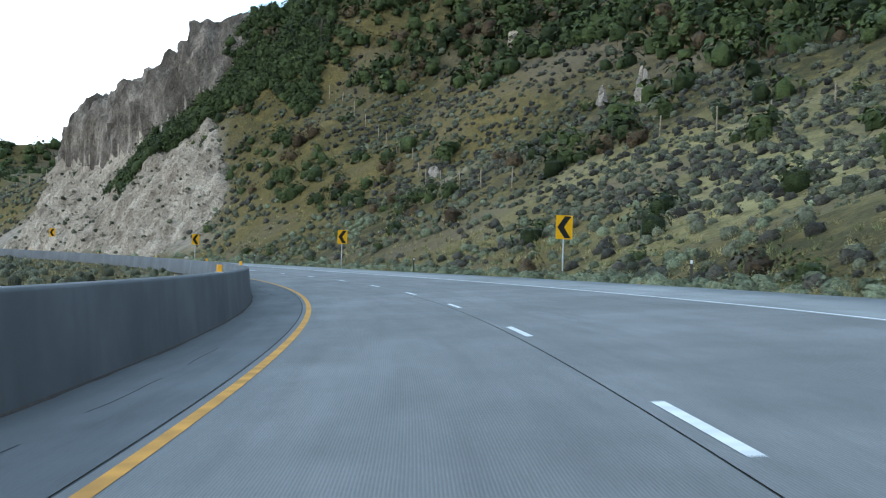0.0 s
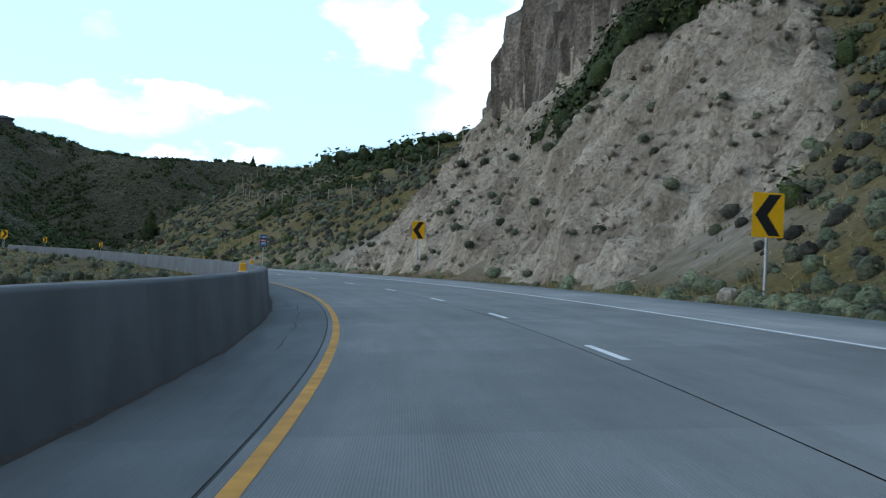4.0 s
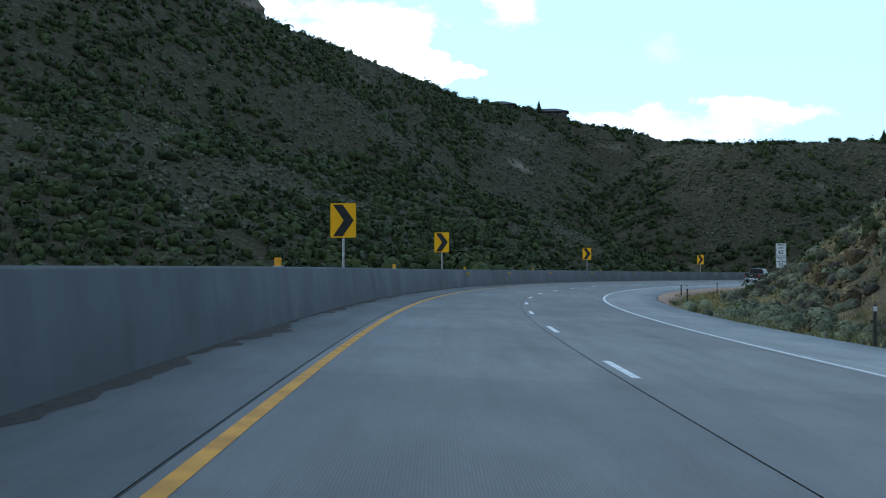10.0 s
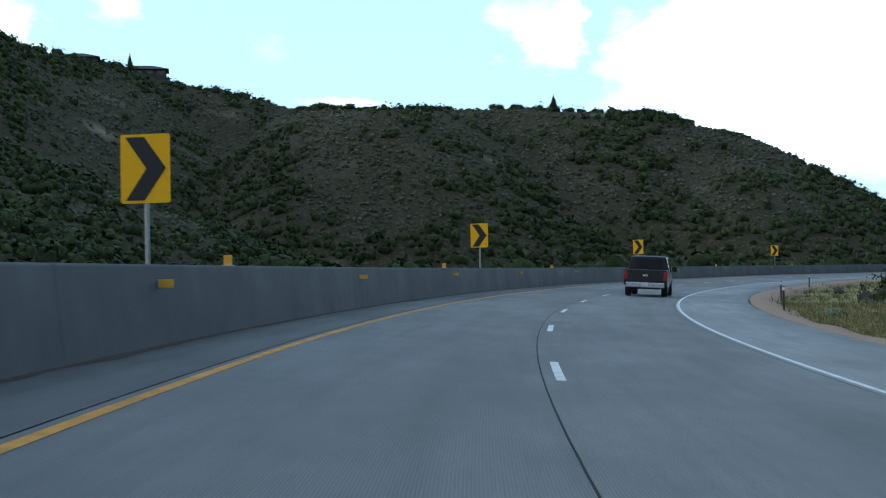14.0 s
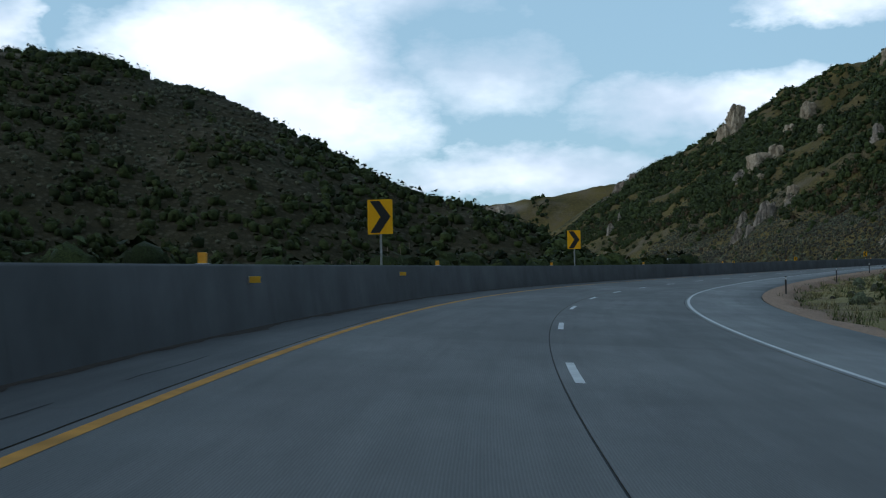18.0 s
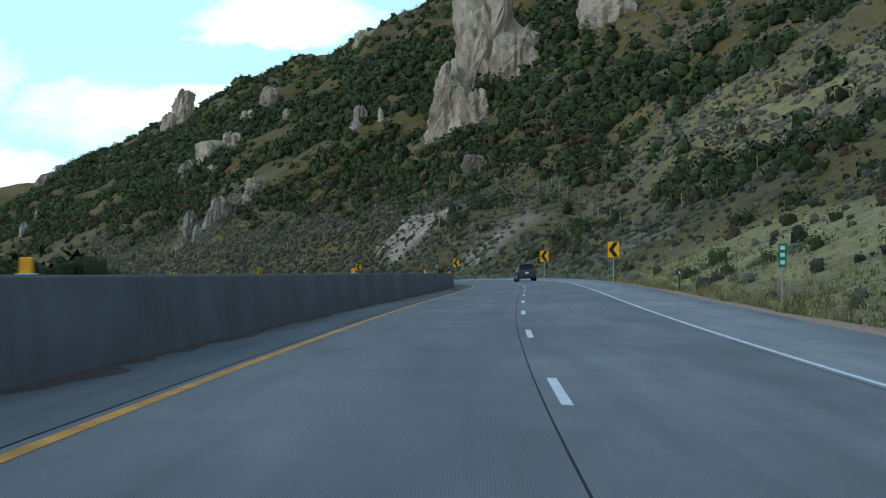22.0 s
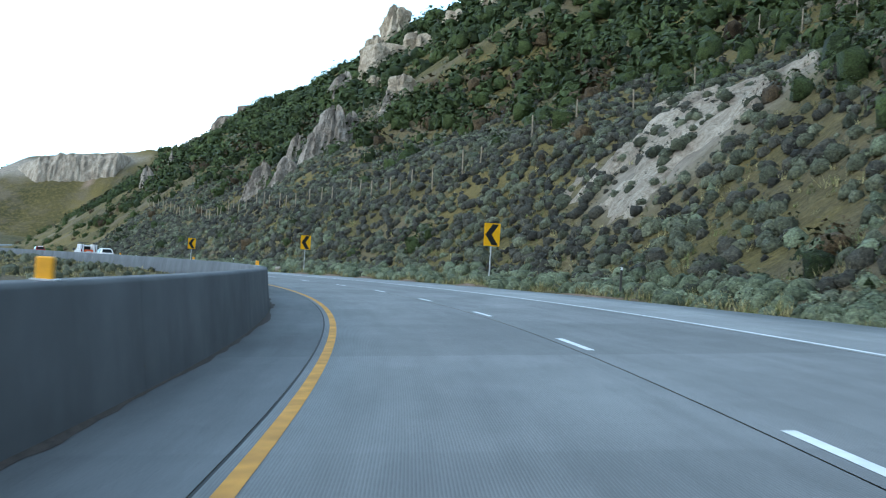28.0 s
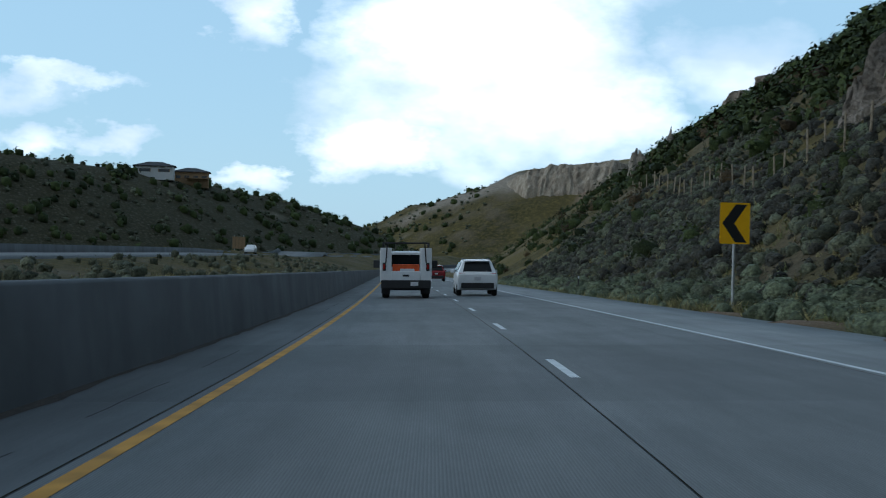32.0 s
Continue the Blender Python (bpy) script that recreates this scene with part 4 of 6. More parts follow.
x, y, n, s = scatter(18000, (-10, 1160), (10.4, 26), lambda x, y, s, n: sagey(x, y, s, n) * np.interp(s, [0, 110, 150, 700, 850, 960, 1000], [0.6, 0.75, 0.9, 0.75, 1.7, 2.2, 3.0]) * np.where((s > 378) & (s < 470), n > 12.7, 1.0))
r = RNG.uniform(0.22, 0.66, len(x)) * np.interp(s, [800, 870, 960], [1.0, 1.1, 1.1]) * np.clip((n - 8.2) / 4, 0.5, 1)
g = RNG.uniform(0, 1, len(x)) + 0.5 * fbm(x, y, 22, 2, 19) + np.where((s > 930) & (n > 14), 0.28, 0) - np.where(n < 13, 0.25, 0)
for pick, mat, words in ((g > 0.72, M_SAGEDARK, "dark purplish brown half-dead sagebrush beside the road"), ((g <= 0.72) & (g > 0.22), M_SAGE, "grey-green sagebrush on the cut slope beside the road"), (g <= 0.22, M_SAGEGREEN, "greener sagebrush on the cut slope beside the road")):
    clumps("sagebrush", x[pick], y[pick], r[pick], r[pick] * 0.98, 28, 0.13, mat, words, rings=3, seg=6, heart=(0.6, 0.92))
x, y, n, s = scatter(25000, (0, 1180), (25, 50), lambda x, y, s, n: sagey(x, y, s, n) * np.interp(s, [900, 980], [1, 1.6]))
r = RNG.uniform(0.2, 0.6, len(x))
g = RNG.uniform(0, 1, len(x)) + 0.5 * fbm(x, y, 22, 2, 19) > 0.66
clumps("sagebrush", x[g], y[g], r[g], r[g] * 0.9, 11, 0.2, M_SAGEDARK, "dark half-dead sagebrush on the slope below the fence", rings=2, seg=6, heart=(0.74, 0.98))
clumps("sagebrush", x[~g], y[~g], r[~g], r[~g] * 0.9, 11, 0.2, M_SAGE, "grey-green sagebrush on the slope below the fence", rings=2, seg=6, heart=(0.74, 0.98))
x, y, n, s = scatter(7500, (930, 1170), (12, 42), lambda x, y, s, n: np.clip(0.75 + 0.6 * fbm(x, y, 14, 3, 27), 0.2, 1) * (1 - 0.8 * oaky(x, y, n)) * (1 - 0.9 * rockiness(x, y)))
r = RNG.uniform(0.2, 0.55, len(x))
g = RNG.uniform(0, 1, len(x)) + 0.5 * fbm(x, y, 22, 2, 19) > 0.5
clumps("sagebrush", x[g], y[g], r[g], r[g] * 1.05, 20, 0.16, M_SAGEDARK, "dark close-grown sagebrush on the steep bank", rings=2, seg=6)
clumps("sagebrush", x[~g], y[~g], r[~g], r[~g] * 1.05, 20, 0.16, M_SAGE, "grey-green close-grown sagebrush on the steep bank", rings=2, seg=6)
x, y, n, s = scatter(8000, (20, 1500), (50, 160), sagey)
r = RNG.uniform(0.45, 1.05, len(x))
clumps("sagebrush", x, y, r, r * 0.85, 7, 0.34, M_SAGE, "grey-green sagebrush on the upper slope", rings=2, seg=5)
x, y, n, s = scatter(44000, (20, 1480), (14, 130), lambda x, y, s, n: oaky(x, y, n) * (1 - 0.95 * rockiness(x, y)))
r = RNG.uniform(0.9, 2.1, len(x)) * np.interp(n, [14, 30, 45, 70], [0.72, 0.9, 1.08, 1.36]) * np.where((s > 262) & (s < 440), 0.68, 1.0)
g = (n < 62) | (s < 230)
brown = fbm(x, y, 14, 2, 57) + 0.5 * RNG.normal(0, 0.2, len(x)) > 0.42
close = n < 33
for pick, mat, words, many, fine in ((g & ~brown & ~close, M_OAK, "dark green scrub oak thicket on the lower hillside", 28, 0.21), (g & brown & ~close, M_OAKBROWN, "reddish brown scrub oak on the lower hillside", 28, 0.21),
                                     (close & ~brown, M_OAK, "dark green scrub oak beside the road cut", 80, 0.11), (close & brown, M_OAKBROWN, "reddish brown scrub oak beside the road cut", 80, 0.11)):
    clumps("scrub_oak", x[pick], y[pick], r[pick], r[pick] * 1.1, many, fine, mat, words, sink=0.3, rings=2, seg=5, heart=(0.4, 0.8))
clumps("scrub_oak", x[~g], y[~g], r[~g], r[~g] * 1.1, 15, 0.25, M_OAK, "dark green scrub oak thicket on the upper hillside", sink=0.3, rings=2, seg=5, heart=(0.5, 0.85))
x, y, n, s = scatter(7000, (980, 1500), (120, 215), lambda x, y, s, n: np.clip(0.5 + 0.9 * fbm(x, y, 45, 3, 8), 0.05, 1))
r = RNG.uniform(1.1, 2.5, len(x))
clumps("scrub_oak", x, y, r, r * 0.95, 8, 0.3, M_OAK, "dark green scrub oak along the crest of the hill", sink=0.3, rings=2, seg=5, heart=(0.55, 0.98))
x, y, n, s = scatter(7500, (800, 1010), (44, 110), lambda x, y, s, n: (1 - oaky(x, y, n)) * np.clip(0.7 + 0.9 * fbm(x, y, 24, 3, 10), 0.15, 1))
r = RNG.uniform(0.4, 0.95, len(x))
clumps("sagebrush", x, y, r, r * 0.9, 7, 0.25, M_SAGEPALE, "pale sagebrush among dry grass on the open slope", rings=2, seg=6)
x, y, n, s = scatter(12000, (10, 235), (26, 82), lambda x, y, s, n: (1 - 0.9 * oaky(x, y, n)) * (1 - 0.95 * rockiness(x, y)) * np.clip(0.75 + 0.9 * fbm(x, y, 20, 3, 10), 0.15, 1))
r = RNG.uniform(0.22, 0.62, len(x))
g = RNG.uniform(0, 1, len(x)) + 0.5 * fbm(x, y, 22, 2, 19) > 0.55
clumps("sagebrush", x[g], y[g], r[g], r[g] * 0.95, 9, 0.19, M_SAGEDARK, "dark half-dead sagebrush on the first slope", rings=2, seg=5)
clumps("sagebrush", x[~g], y[~g], r[~g], r[~g] * 0.9, 9, 0.19, M_SAGE, "grey-green sagebrush on the first slope", rings=2, seg=5)

# southern hills: sage on the open tops, bands of oak in the hollows and along the foot
def shaded(x, y, n):
    """How much oak grows on the southern hill."""
    z = height(x, y)
    up = np.interp(z, [5, 14, 24, 60, 90], [0.8, 0.55, 0.06, 0.02, 0.26])
    spur = 0.1 * np.exp(-((x + 335) / 42) ** 2 - ((y - 775) / 45) ** 2) + 0.25 * np.exp(-((y - 480) / 140) ** 2) * (z > 28)
    drift = up + spur + 0.85 * fbm(x, y + 0.7 * x, 88, 3, 8) + 0.45 * fbm(x, y, 26, 3, 9)
    return np.clip(drift * 4.5 - 0.25, 0.02, 1)


south = lambda x, y, s, n: np.where(n < -48, 1.0, 0.0) * (1 - 0.8 * rockiness(x, y))
x, y, n, s = plan_scatter(60000, (-580, -240), (330, 860), lambda x, y, s, n: south(x, y, s, n) * np.clip(0.75 + 0.7 * fbm(x, y, 30, 3, 10), 0.15, 1) * (1 - 0.9 * shaded(x, y, n)))
r = RNG.uniform(0.45, 0.95, len(x))
clumps("sagebrush", x, y, r, r * 0.85, 2, 0.5, M_SAGE, "grey sagebrush on the shaded southern hill", rings=2, seg=4)
x, y, n, s = plan_scatter(27000, (-580, -240), (330, 860), lambda x, y, s, n: south(x, y, s, n) * shaded(x, y, n))
r = RNG.uniform(0.8, 2.2, len(x))
clumps("scrub_oak", x, y, r, r * 1.05, 6, 0.33, M_OAK, "dark green scrub oak on the shaded southern hill", sink=0.3, rings=2, seg=5, heart=(0.45, 0.85))
x, y, n, s = plan_scatter(5500, (-620, -300), (1150, 1800), lambda x, y, s, n: np.where(np.abs(n) > 50, 1.0, 0.0) * np.clip(0.6 + 0.7 * fbm(x, y, 30, 3, 10), 0.1, 1))
r = RNG.uniform(0.8, 1.7, len(x))
clumps("sagebrush", x, y, r, r * 0.85, 4, 0.45, M_SAGE, "grey sagebrush on the far hills", rings=2, seg=5)
x, y, n, s = plan_scatter(9000, (-620, -300), (1150, 1800), lambda x, y, s, n: np.where(np.abs(n) > 50, 1.0, 0.0) * np.maximum(oaky(x, y, n), 0.25 * (y < 1600)))
r = RNG.uniform(1.4, 2.8, len(x))
clumps("scrub_oak", x, y, r, r * 1.1, 10, 0.36, M_OAK, "dark scrub oak on the far hills", sink=0.3, rings=2, seg=6)
# greener brush along the foot of the slope
x, y, n, s = scatter(6200, (-10, 1150), (9.4, 13.2), lambda x, y, s, n: np.interp(s, [0, 150, 190, 262, 285, 380, 395, 800, 840], [0.8, 0.8, 0.12, 0.25, 0.6, 0.6, 0, 0, 0.9]) * np.clip(0.7 + fbm(x, y, 12, 3, 13), 0.1, 1) * (n > wide(s) + 9.5))
r = RNG.uniform(0.25, 0.6, len(x))
clumps("roadside_brush", x, y, r, r * 1.05, 36, 0.12, M_SAGEGREEN, "grey-green brush along the edge of the shoulder", seg=6)
# median
x, y, n, s = scatter(3600, (-10, 1300), (-22.5, -4.6), lambda x, y, s, n: np.clip(0.5 + 0.9 * fbm(x, y, 18, 3, 12), 0.05, 1))
r = RNG.uniform(0.2, 0.6, len(x)) * np.interp(-n, [4.6, 9], [0.6, 1.1])
clumps("sagebrush", x, y, r, r * 1.1, 24, 0.14, M_SAGE, "low sagebrush in the grassy median", rings=2, seg=6)
x, y, n, s = scatter(420, (640, 900), (-70, -40), lambda x, y, s, n: 1.0 + 0 * x)
r = RNG.uniform(1.5, 2.8, len(x))
clumps("thicket", x, y, r, r * 1.2, 34, 0.24, M_OAK, "dark green thicket along the valley floor", sink=0.3)
x, y, n, s = scatter(700, (390, 760), (-75, -42), lambda x, y, s, n: 1.0 + 0 * x)
r = RNG.uniform(1.2, 2.6, len(x))
clumps("thicket", x, y, r, r * 1.25, 34, 0.24, M_OAK, "dark green thicket along the valley floor", sink=0.3)


def tufts(name, x, y, tall, blades, mat, label):
    """Grass: thin upright blades that lean apart."""
    k = len(x)
    z = height(x, y)
    c = np.stack([x, y, z - 0.03], -1)[:, None] + np.concatenate([RNG.normal(0, 0.09, (k, blades, 2)), np.zeros((k, blades, 1))], -1)
    tip = c + np.concatenate([RNG.normal(0, 0.35, (k, blades, 2)), np.ones((k, blades, 1))], -1) * (tall[:, None] * RNG.uniform(0.6, 1.2, (k, blades)))[..., None]
    side = RNG.normal(size=(k, blades, 3)) * np.array([1, 1, 0])
    side = side / (np.linalg.norm(side, axis=-1, keepdims=True) + 1e-6) * 0.025
    v = np.stack([c - side, c + side, tip], 2).reshape(-1, 3)
    me = fill(bpy.data.meshes.new(name), v, np.arange(len(v)).reshape(-1, 3))
    t = me.attributes.new("tone", "FLOAT", "POINT")
    t.data.foreach_set("value", np.repeat(np.repeat(RNG.uniform(0, 1, k), blades), 3).astype(np.float32))
    me.materials.append(mat)
    return tagged(new(name, me), label, "grass", kind="stuff")


x, y, n, s = scatter(26000, (0, 1130), (EDGE + 0.7, 24), lambda x, y, s, n: (1 - 0.9 * rockiness(x, y)) * np.clip(0.5 + fbm(x, y, 14, 3, 14), 0.05, 1) * (n > wide(s) + np.interp(s, [380, 420, 720, 760], [9.2, 10.4, 10.4, 9.2])), 1.6)
tufts("dry_grass", x, y, RNG.uniform(0.2, 0.55, len(x)) * np.interp(s, [380, 400, 700, 740], [1, 0.5, 0.5, 1]), 9, M_GRASS, "dry yellow grass on the verge and the bank")
x, y, n, s = scatter(17000, (0, 1130), (EDGE + 0.8, 20), lambda x, y, s, n: (1 - 0.9 * rockiness(x, y)) * np.clip(0.35 + fbm(x, y, 20, 3, 15), 0.03, 1) * (n > wide(s) + 9.3) * np.interp(s, [395, 425, 690, 725], [1, 0.5, 0.5, 1]), 1.4)
tufts("green_grass", x, y, RNG.uniform(0.2, 0.5, len(x)), 9, M_GREEN, "green grass and weeds on the verge")
x, y, n, s = scatter(9000, (396, 520), (EDGE + 1.4, 26), lambda x, y, s, n: np.clip(0.8 + 0.6 * fbm(x, y, 9, 3, 16), 0.2, 1) * (n > 10.2), 1.3)
tufts("meadow_grass", x, y, RNG.uniform(0.18, 0.34, len(x)), 7, M_GRASS, "pale dry meadow grass beside the outer shoulder")
x, y, n, s = scatter(9000, (0, 1130), (-16, -3.9), lambda x, y, s, n: np.clip(0.5 + fbm(x, y, 14, 3, 14), 0.05, 1))
tufts("median_grass", x, y, RNG.uniform(0.15, 0.4, len(x)), 8, M_GRASS, "dry grass in the median")


# ---- single trees on the skyline ----
def tree(x, y, tall, crown, mat, label, dense=1.0, conifer=False, bare=False):
    z = float(height(x, y))
    tall = tall if bare or conifer else 0.7 * tall
    crown = min(crown, 0.66 * tall) if not bare else crown
    root = new("tree")
    root.matrix_basis = pose(x, y, z - 0.2)
    bm = bmesh.new()
    r = tall * 0.03

    def limb(a, b, ra, rb):
        d = b - a
        m = Matrix.Translation((a + b) / 2) @ d.to_track_quat("Z", "Y").to_matrix().to_4x4()
        bmesh.ops.create_cone(bm, cap_ends=True, segments=6, radius1=ra, radius2=rb, depth=d.length, matrix=m)

    top = Vector((0.03 * tall, 0, tall * (0.95 if conifer or bare else 0.5)))
    limb(Vector((0, 0, 0)), top, r, r * 0.4)
    cs = []
    for i in range(9):
        a, h = i * 2.4, RNG.uniform(0.3, 0.85)
        reach = crown * RNG.uniform(0.5, 0.95) * ((1.1 - h) if conifer else 1)
        tip = Vector((math.cos(a) * reach, math.sin(a) * reach, tall * (h if conifer else min(0.92, h + 0.22))))
        limb(top * (h if conifer or bare else 0.5 + 0.5 * h), tip, r * 0.4, r * 0.12)
        cs.append(tip)
        if bare:
            limb(tip, tip + Vector((RNG.normal() * 0.4, RNG.normal() * 0.4, tall * 0.14)), r * 0.14, r * 0.05)
    me = bpy.data.meshes.new("trunk")
    bm.to_mesh(me)
    bm.free()
    me.materials.append(M_BARK)
    t = new("trunk", me)
    t.parent = root
    if not bare:
        if conifer:
            hs = np.linspace(0.2, 0.97, 9)
            cx, cy, cz = 0 * hs, 0 * hs, tall * hs
            cr_ = crown * (1.05 - hs)
        else:
            cx, cy, cz = (np.array([c[i] for c in cs]) for i in range(3))
            cr_ = crown * RNG.uniform(0.5, 0.75, len(cs))
            cx, cy, cz = cx * 1.05, cy * 1.05, RNG.uniform(0.05, 0.42, len(cs)) * tall
        c = clumps("crown", cx, cy, cr_, cr_ * 0.9, int(130 * dense), 0.16, mat, "", z=cz, sink=cr_ * 0.5)
        c.parent = root
    return tagged(root, label, "tree")


for x, y, h, c in ((-146, 428, 6.5, 2.6), (-139, 431, 5.0, 2.4), (-152, 422, 4.4, 2.6), (-156, 417, 4.0, 2.4), (-476, 748, 4.0, 3.2), (-466, 742, 5.0, 3.6), (-459, 739, 4.6, 3.2), (-453, 740, 5.0, 3.4),
                   (-445, 737, 3.8, 3.0), (-433, 739, 4.0, 3.6), (-429, 747, 4.2, 3.8), (-428, 753, 3.8, 3.6), (-427, 760, 3.4, 3.0), (-417, 776, 4.2, 2.6), (-411, 779, 4.0, 2.6), (-405, 782, 3.4, 2.4),
                   (-388, 793, 4.2, 3.6), (-383, 793, 4.0, 3.4), (-379, 796, 4.2, 3.6), (-375, 798, 4.2, 3.6), (-370, 800, 4.0, 3.4), (-367, 804, 4.0, 3.4), (-364, 808, 3.8, 3.2), (-280, 797, 4.6, 3.4),
                   (-190, 1265, 5.5, 3.0), (-202, 1163, 5.0, 2.6), (-221, 1342, 5.5, 2.6), (-159, 1186, 4.5, 2.8), (-208, 1370, 5.0, 3.0)):
    tree(x, y, h, c, M_OAK, "gnarled dark green oak standing on the ridge")
_q = road(385, 20.8)
tree(float(_q[0]), float(_q[1]), 7.0, 2.3, M_OAK, "small dark conifer on the bank beside the road", 1.2, conifer=True)
tree(-400, 784, 6.0, 1.9, M_OAK, "dark slim conifer on the hill's skyline", 1.4, conifer=True)
tree(-540, 735, 6.5, 1.6, M_OAK, "dark slim conifer beside the ridge house", 1.2, conifer=True)
tree(-166, 343, 6.5, 1.6, M_BARK, "bare dead tree on the bank", bare=True)
tree(-20, 212, 5.0, 1.2, M_BARK, "bare dead tree below the cliff", bare=True)


# ---- rock outcrops ----
def outcrop(x, y, w, h, mat, label, seed, spread=1.0, lean=0.0, peaked=False):
    """A weathered crag: one fluted, ledged block with a broken top that rises out of the slope."""
    seg, rings = (44, 24) if w > 2 else (18, 9)
    verts, faces = [], []
    rad = w * 0.5
    taper, crest, tooth = (0.85, 0.6, 0.3) if peaked else (0.42, 0.28, 0.1)
    unit = max(1.0, w * 0.17)
    for i in range(rings + 1):
        u = i / rings
        for j in range(seg):
            a = 2 * math.pi * j / seg
            ca, sa = math.cos(a), math.sin(a)
            at = Vector((ca * rad, sa * rad, u * h)) / unit + Vector((seed * 5.3, seed * 2.1, 0))
            big = noise.noise(at * 0.4)
            flute = abs(noise.noise(Vector((at.x, at.y, at.z * 0.2)) * 0.9))
            fine = noise.fractal(at * 1.6, 0.75, 2.1, 5)
            ledge = noise.noise(Vector((seed, 0.3, u * 6.0))) * 0.1
            rr = rad * (1.14 - taper * u + ledge) * (0.8 + 0.35 * big + 0.5 * flute + 0.16 * fine)
            if u > 0.8:
                rr *= 1 - ((u - 0.8) / 0.2) ** 1.3 * 0.8
            top = h * (0.88 + crest * noise.noise(Vector((ca * 1.9 + seed, sa * 1.9, 0.5))) + tooth * noise.noise(Vector((ca * 5 + seed, sa * 5, 2.5))) + 0.16 * flute)
            zz = -max(0.35 * h, 0.5 * w) * (1 - u) ** 2 + top * min(1.0, u * 1.12) + 0.04 * h * fine * u
            verts.append((rr * ca + lean * h * u, rr * sa * spread, zz))
    for i in range(rings):
        for j in range(seg):
            k = i * seg
            faces.append((k + j, k + (j + 1) % seg, k + seg + (j + 1) % seg, k + seg + j))
    faces.append(tuple(rings * seg + j for j in range(seg)))
    me = bpy.data.meshes.new("rock_outcrop")
    me.from_pydata(verts, [], faces)
    me.materials.append(mat)
    ob = new("rock_outcrop", me)
    ob.location = (x, y, float(height(x, y)))
    return tagged(ob, label, "rock", "rock outcrops")


PALE = "pale weathered conglomerate pinnacle on the hillside"
GREY = "grey weathered rock fin on the hillside"
RUST = "rusty brown rock dome on the ridge"
CRAGS = [(22, 152, 2.8, 3.0, "G", GREY), (18, 156, 1.6, 1.6, "G", GREY), (9, 190, 2.0, 3, "P", PALE), (-1, 160, 2.6, 1.0, "G", GREY),
         (-124, 962, 19, 27, "P", PALE), (-130, 950, 11, 17, "P", PALE), (-140, 937, 12, 15, "P", PALE), (-136, 930, 6, 7, "P", PALE), (-122, 941, 12, 8, "P", PALE),
         (-117, 944, 7, 6, "P", PALE), (-152, 990, 6, 5, "G", GREY), (-147, 986, 1.9, 3.6, "P", PALE), (-182, 1100, 12, 6, "P", PALE), (-190, 1098, 8, 3.5, "G", GREY),
         (-174, 1104, 7, 5.5, "P", PALE), (-148, 893, 6, 3.2, "R", GREY), (-102, 926, 15, 12, "P", PALE), (-93, 932, 9, 9, "P", PALE), (-113, 1147, 14, 12, "P", PALE),
         (-105, 1150, 7, 7, "P", PALE), (-201.6, 996, 5.2, 3.6, "G", GREY), (-203.6, 997.5, 2.6, 2.3, "G", GREY), (-197.8, 992, 4.6, 2.5, "G", GREY), (-191.2, 998.5, 8.0, 5.0, "G", GREY), (-193.8, 996.4, 4.8, 3.2, "G", GREY), (-188.6, 1000, 4.2, 2.8, "G", GREY), (-183, 995, 3.0, 3.2, "G", GREY), (-184.8, 994, 2.2, 1.6, "G", GREY), (-183.5, 1077, 5.0, 2.2, "P", PALE), (-181, 1001, 5.4, 3.6, "P", PALE), (-242, 1215, 3.8, 4.2, "G", GREY), (-247, 1199, 4.8, 4.8, "G", GREY), (-173, 1291, 13, 16, "P", PALE), (-180, 1288, 9, 11, "P", PALE),
         (-186, 1284, 6, 7, "P", PALE), (-237, 1350, 18, 4.2, "R", RUST), (-246, 1345, 10, 2.6, "R", RUST), (-228, 1352, 12, 3.4, "R", RUST), (-518, 556, 14, 3, "R", RUST),
         (-158, 1075, 5, 4, "P", PALE), (-163, 1140, 6, 4, "P", PALE), (-150, 1170, 8, 6, "P", PALE), (-197, 1020, 5, 3.4, "G", GREY)]
ROCKS = {"P": M_ROCK, "G": M_ROCK_GREY, "R": M_ROCK_RED}
for i, (x, y, w, h, m, text) in enumerate(CRAGS):
    outcrop(x, y, w, h, ROCKS[m], text, i + 3, 0.8 + 0.05 * (i % 5), 0.03 * (i % 3 - 1), m == "G")


def cliff_mesh(name, verts, rows, cols, mat, label):
    me = fill(bpy.data.meshes.new(name), verts, grid_faces(rows, cols))
    me.materials.append(mat)
    return tagged(new(name, me), label, "cliff")


def blocks(p):
    """Height of a cracked rock face: proud blocks with clefts between them."""
    d, _ = noise.voronoi(p)
    return min(1.0, (d[1] - d[0]) * 1.6)


# the rock cut: a fractured face with a buttressed head
CUT_S, CUT_N = np.arange(181, 284, 0.5), np.arange(10.6, 56, 0.5)
_s, _n = (v.ravel() for v in np.meshgrid(CUT_S, CUT_N, indexing="ij"))
_p = road(_s, _n)
_z = height(_p[:, 0], _p[:, 1])
_a = np.interp(_s, SD, YAW)
_lo = np.interp(_s, [180, 205, 212, 220, 240, 262, 276], [54, 43.5, 35.5, 27.5, 27, 33, 37.5])
_crown = np.interp(_s, [205, 211, 216, 222, 231, 239, 252, 262, 272, 280], [49, 48, 44.5, 38.5, 34, 31, 31.6, 32.2, 30.5, 24])
_d = np.empty(len(_s))
_o = np.empty(len(_s))
_headed = np.empty(len(_s))
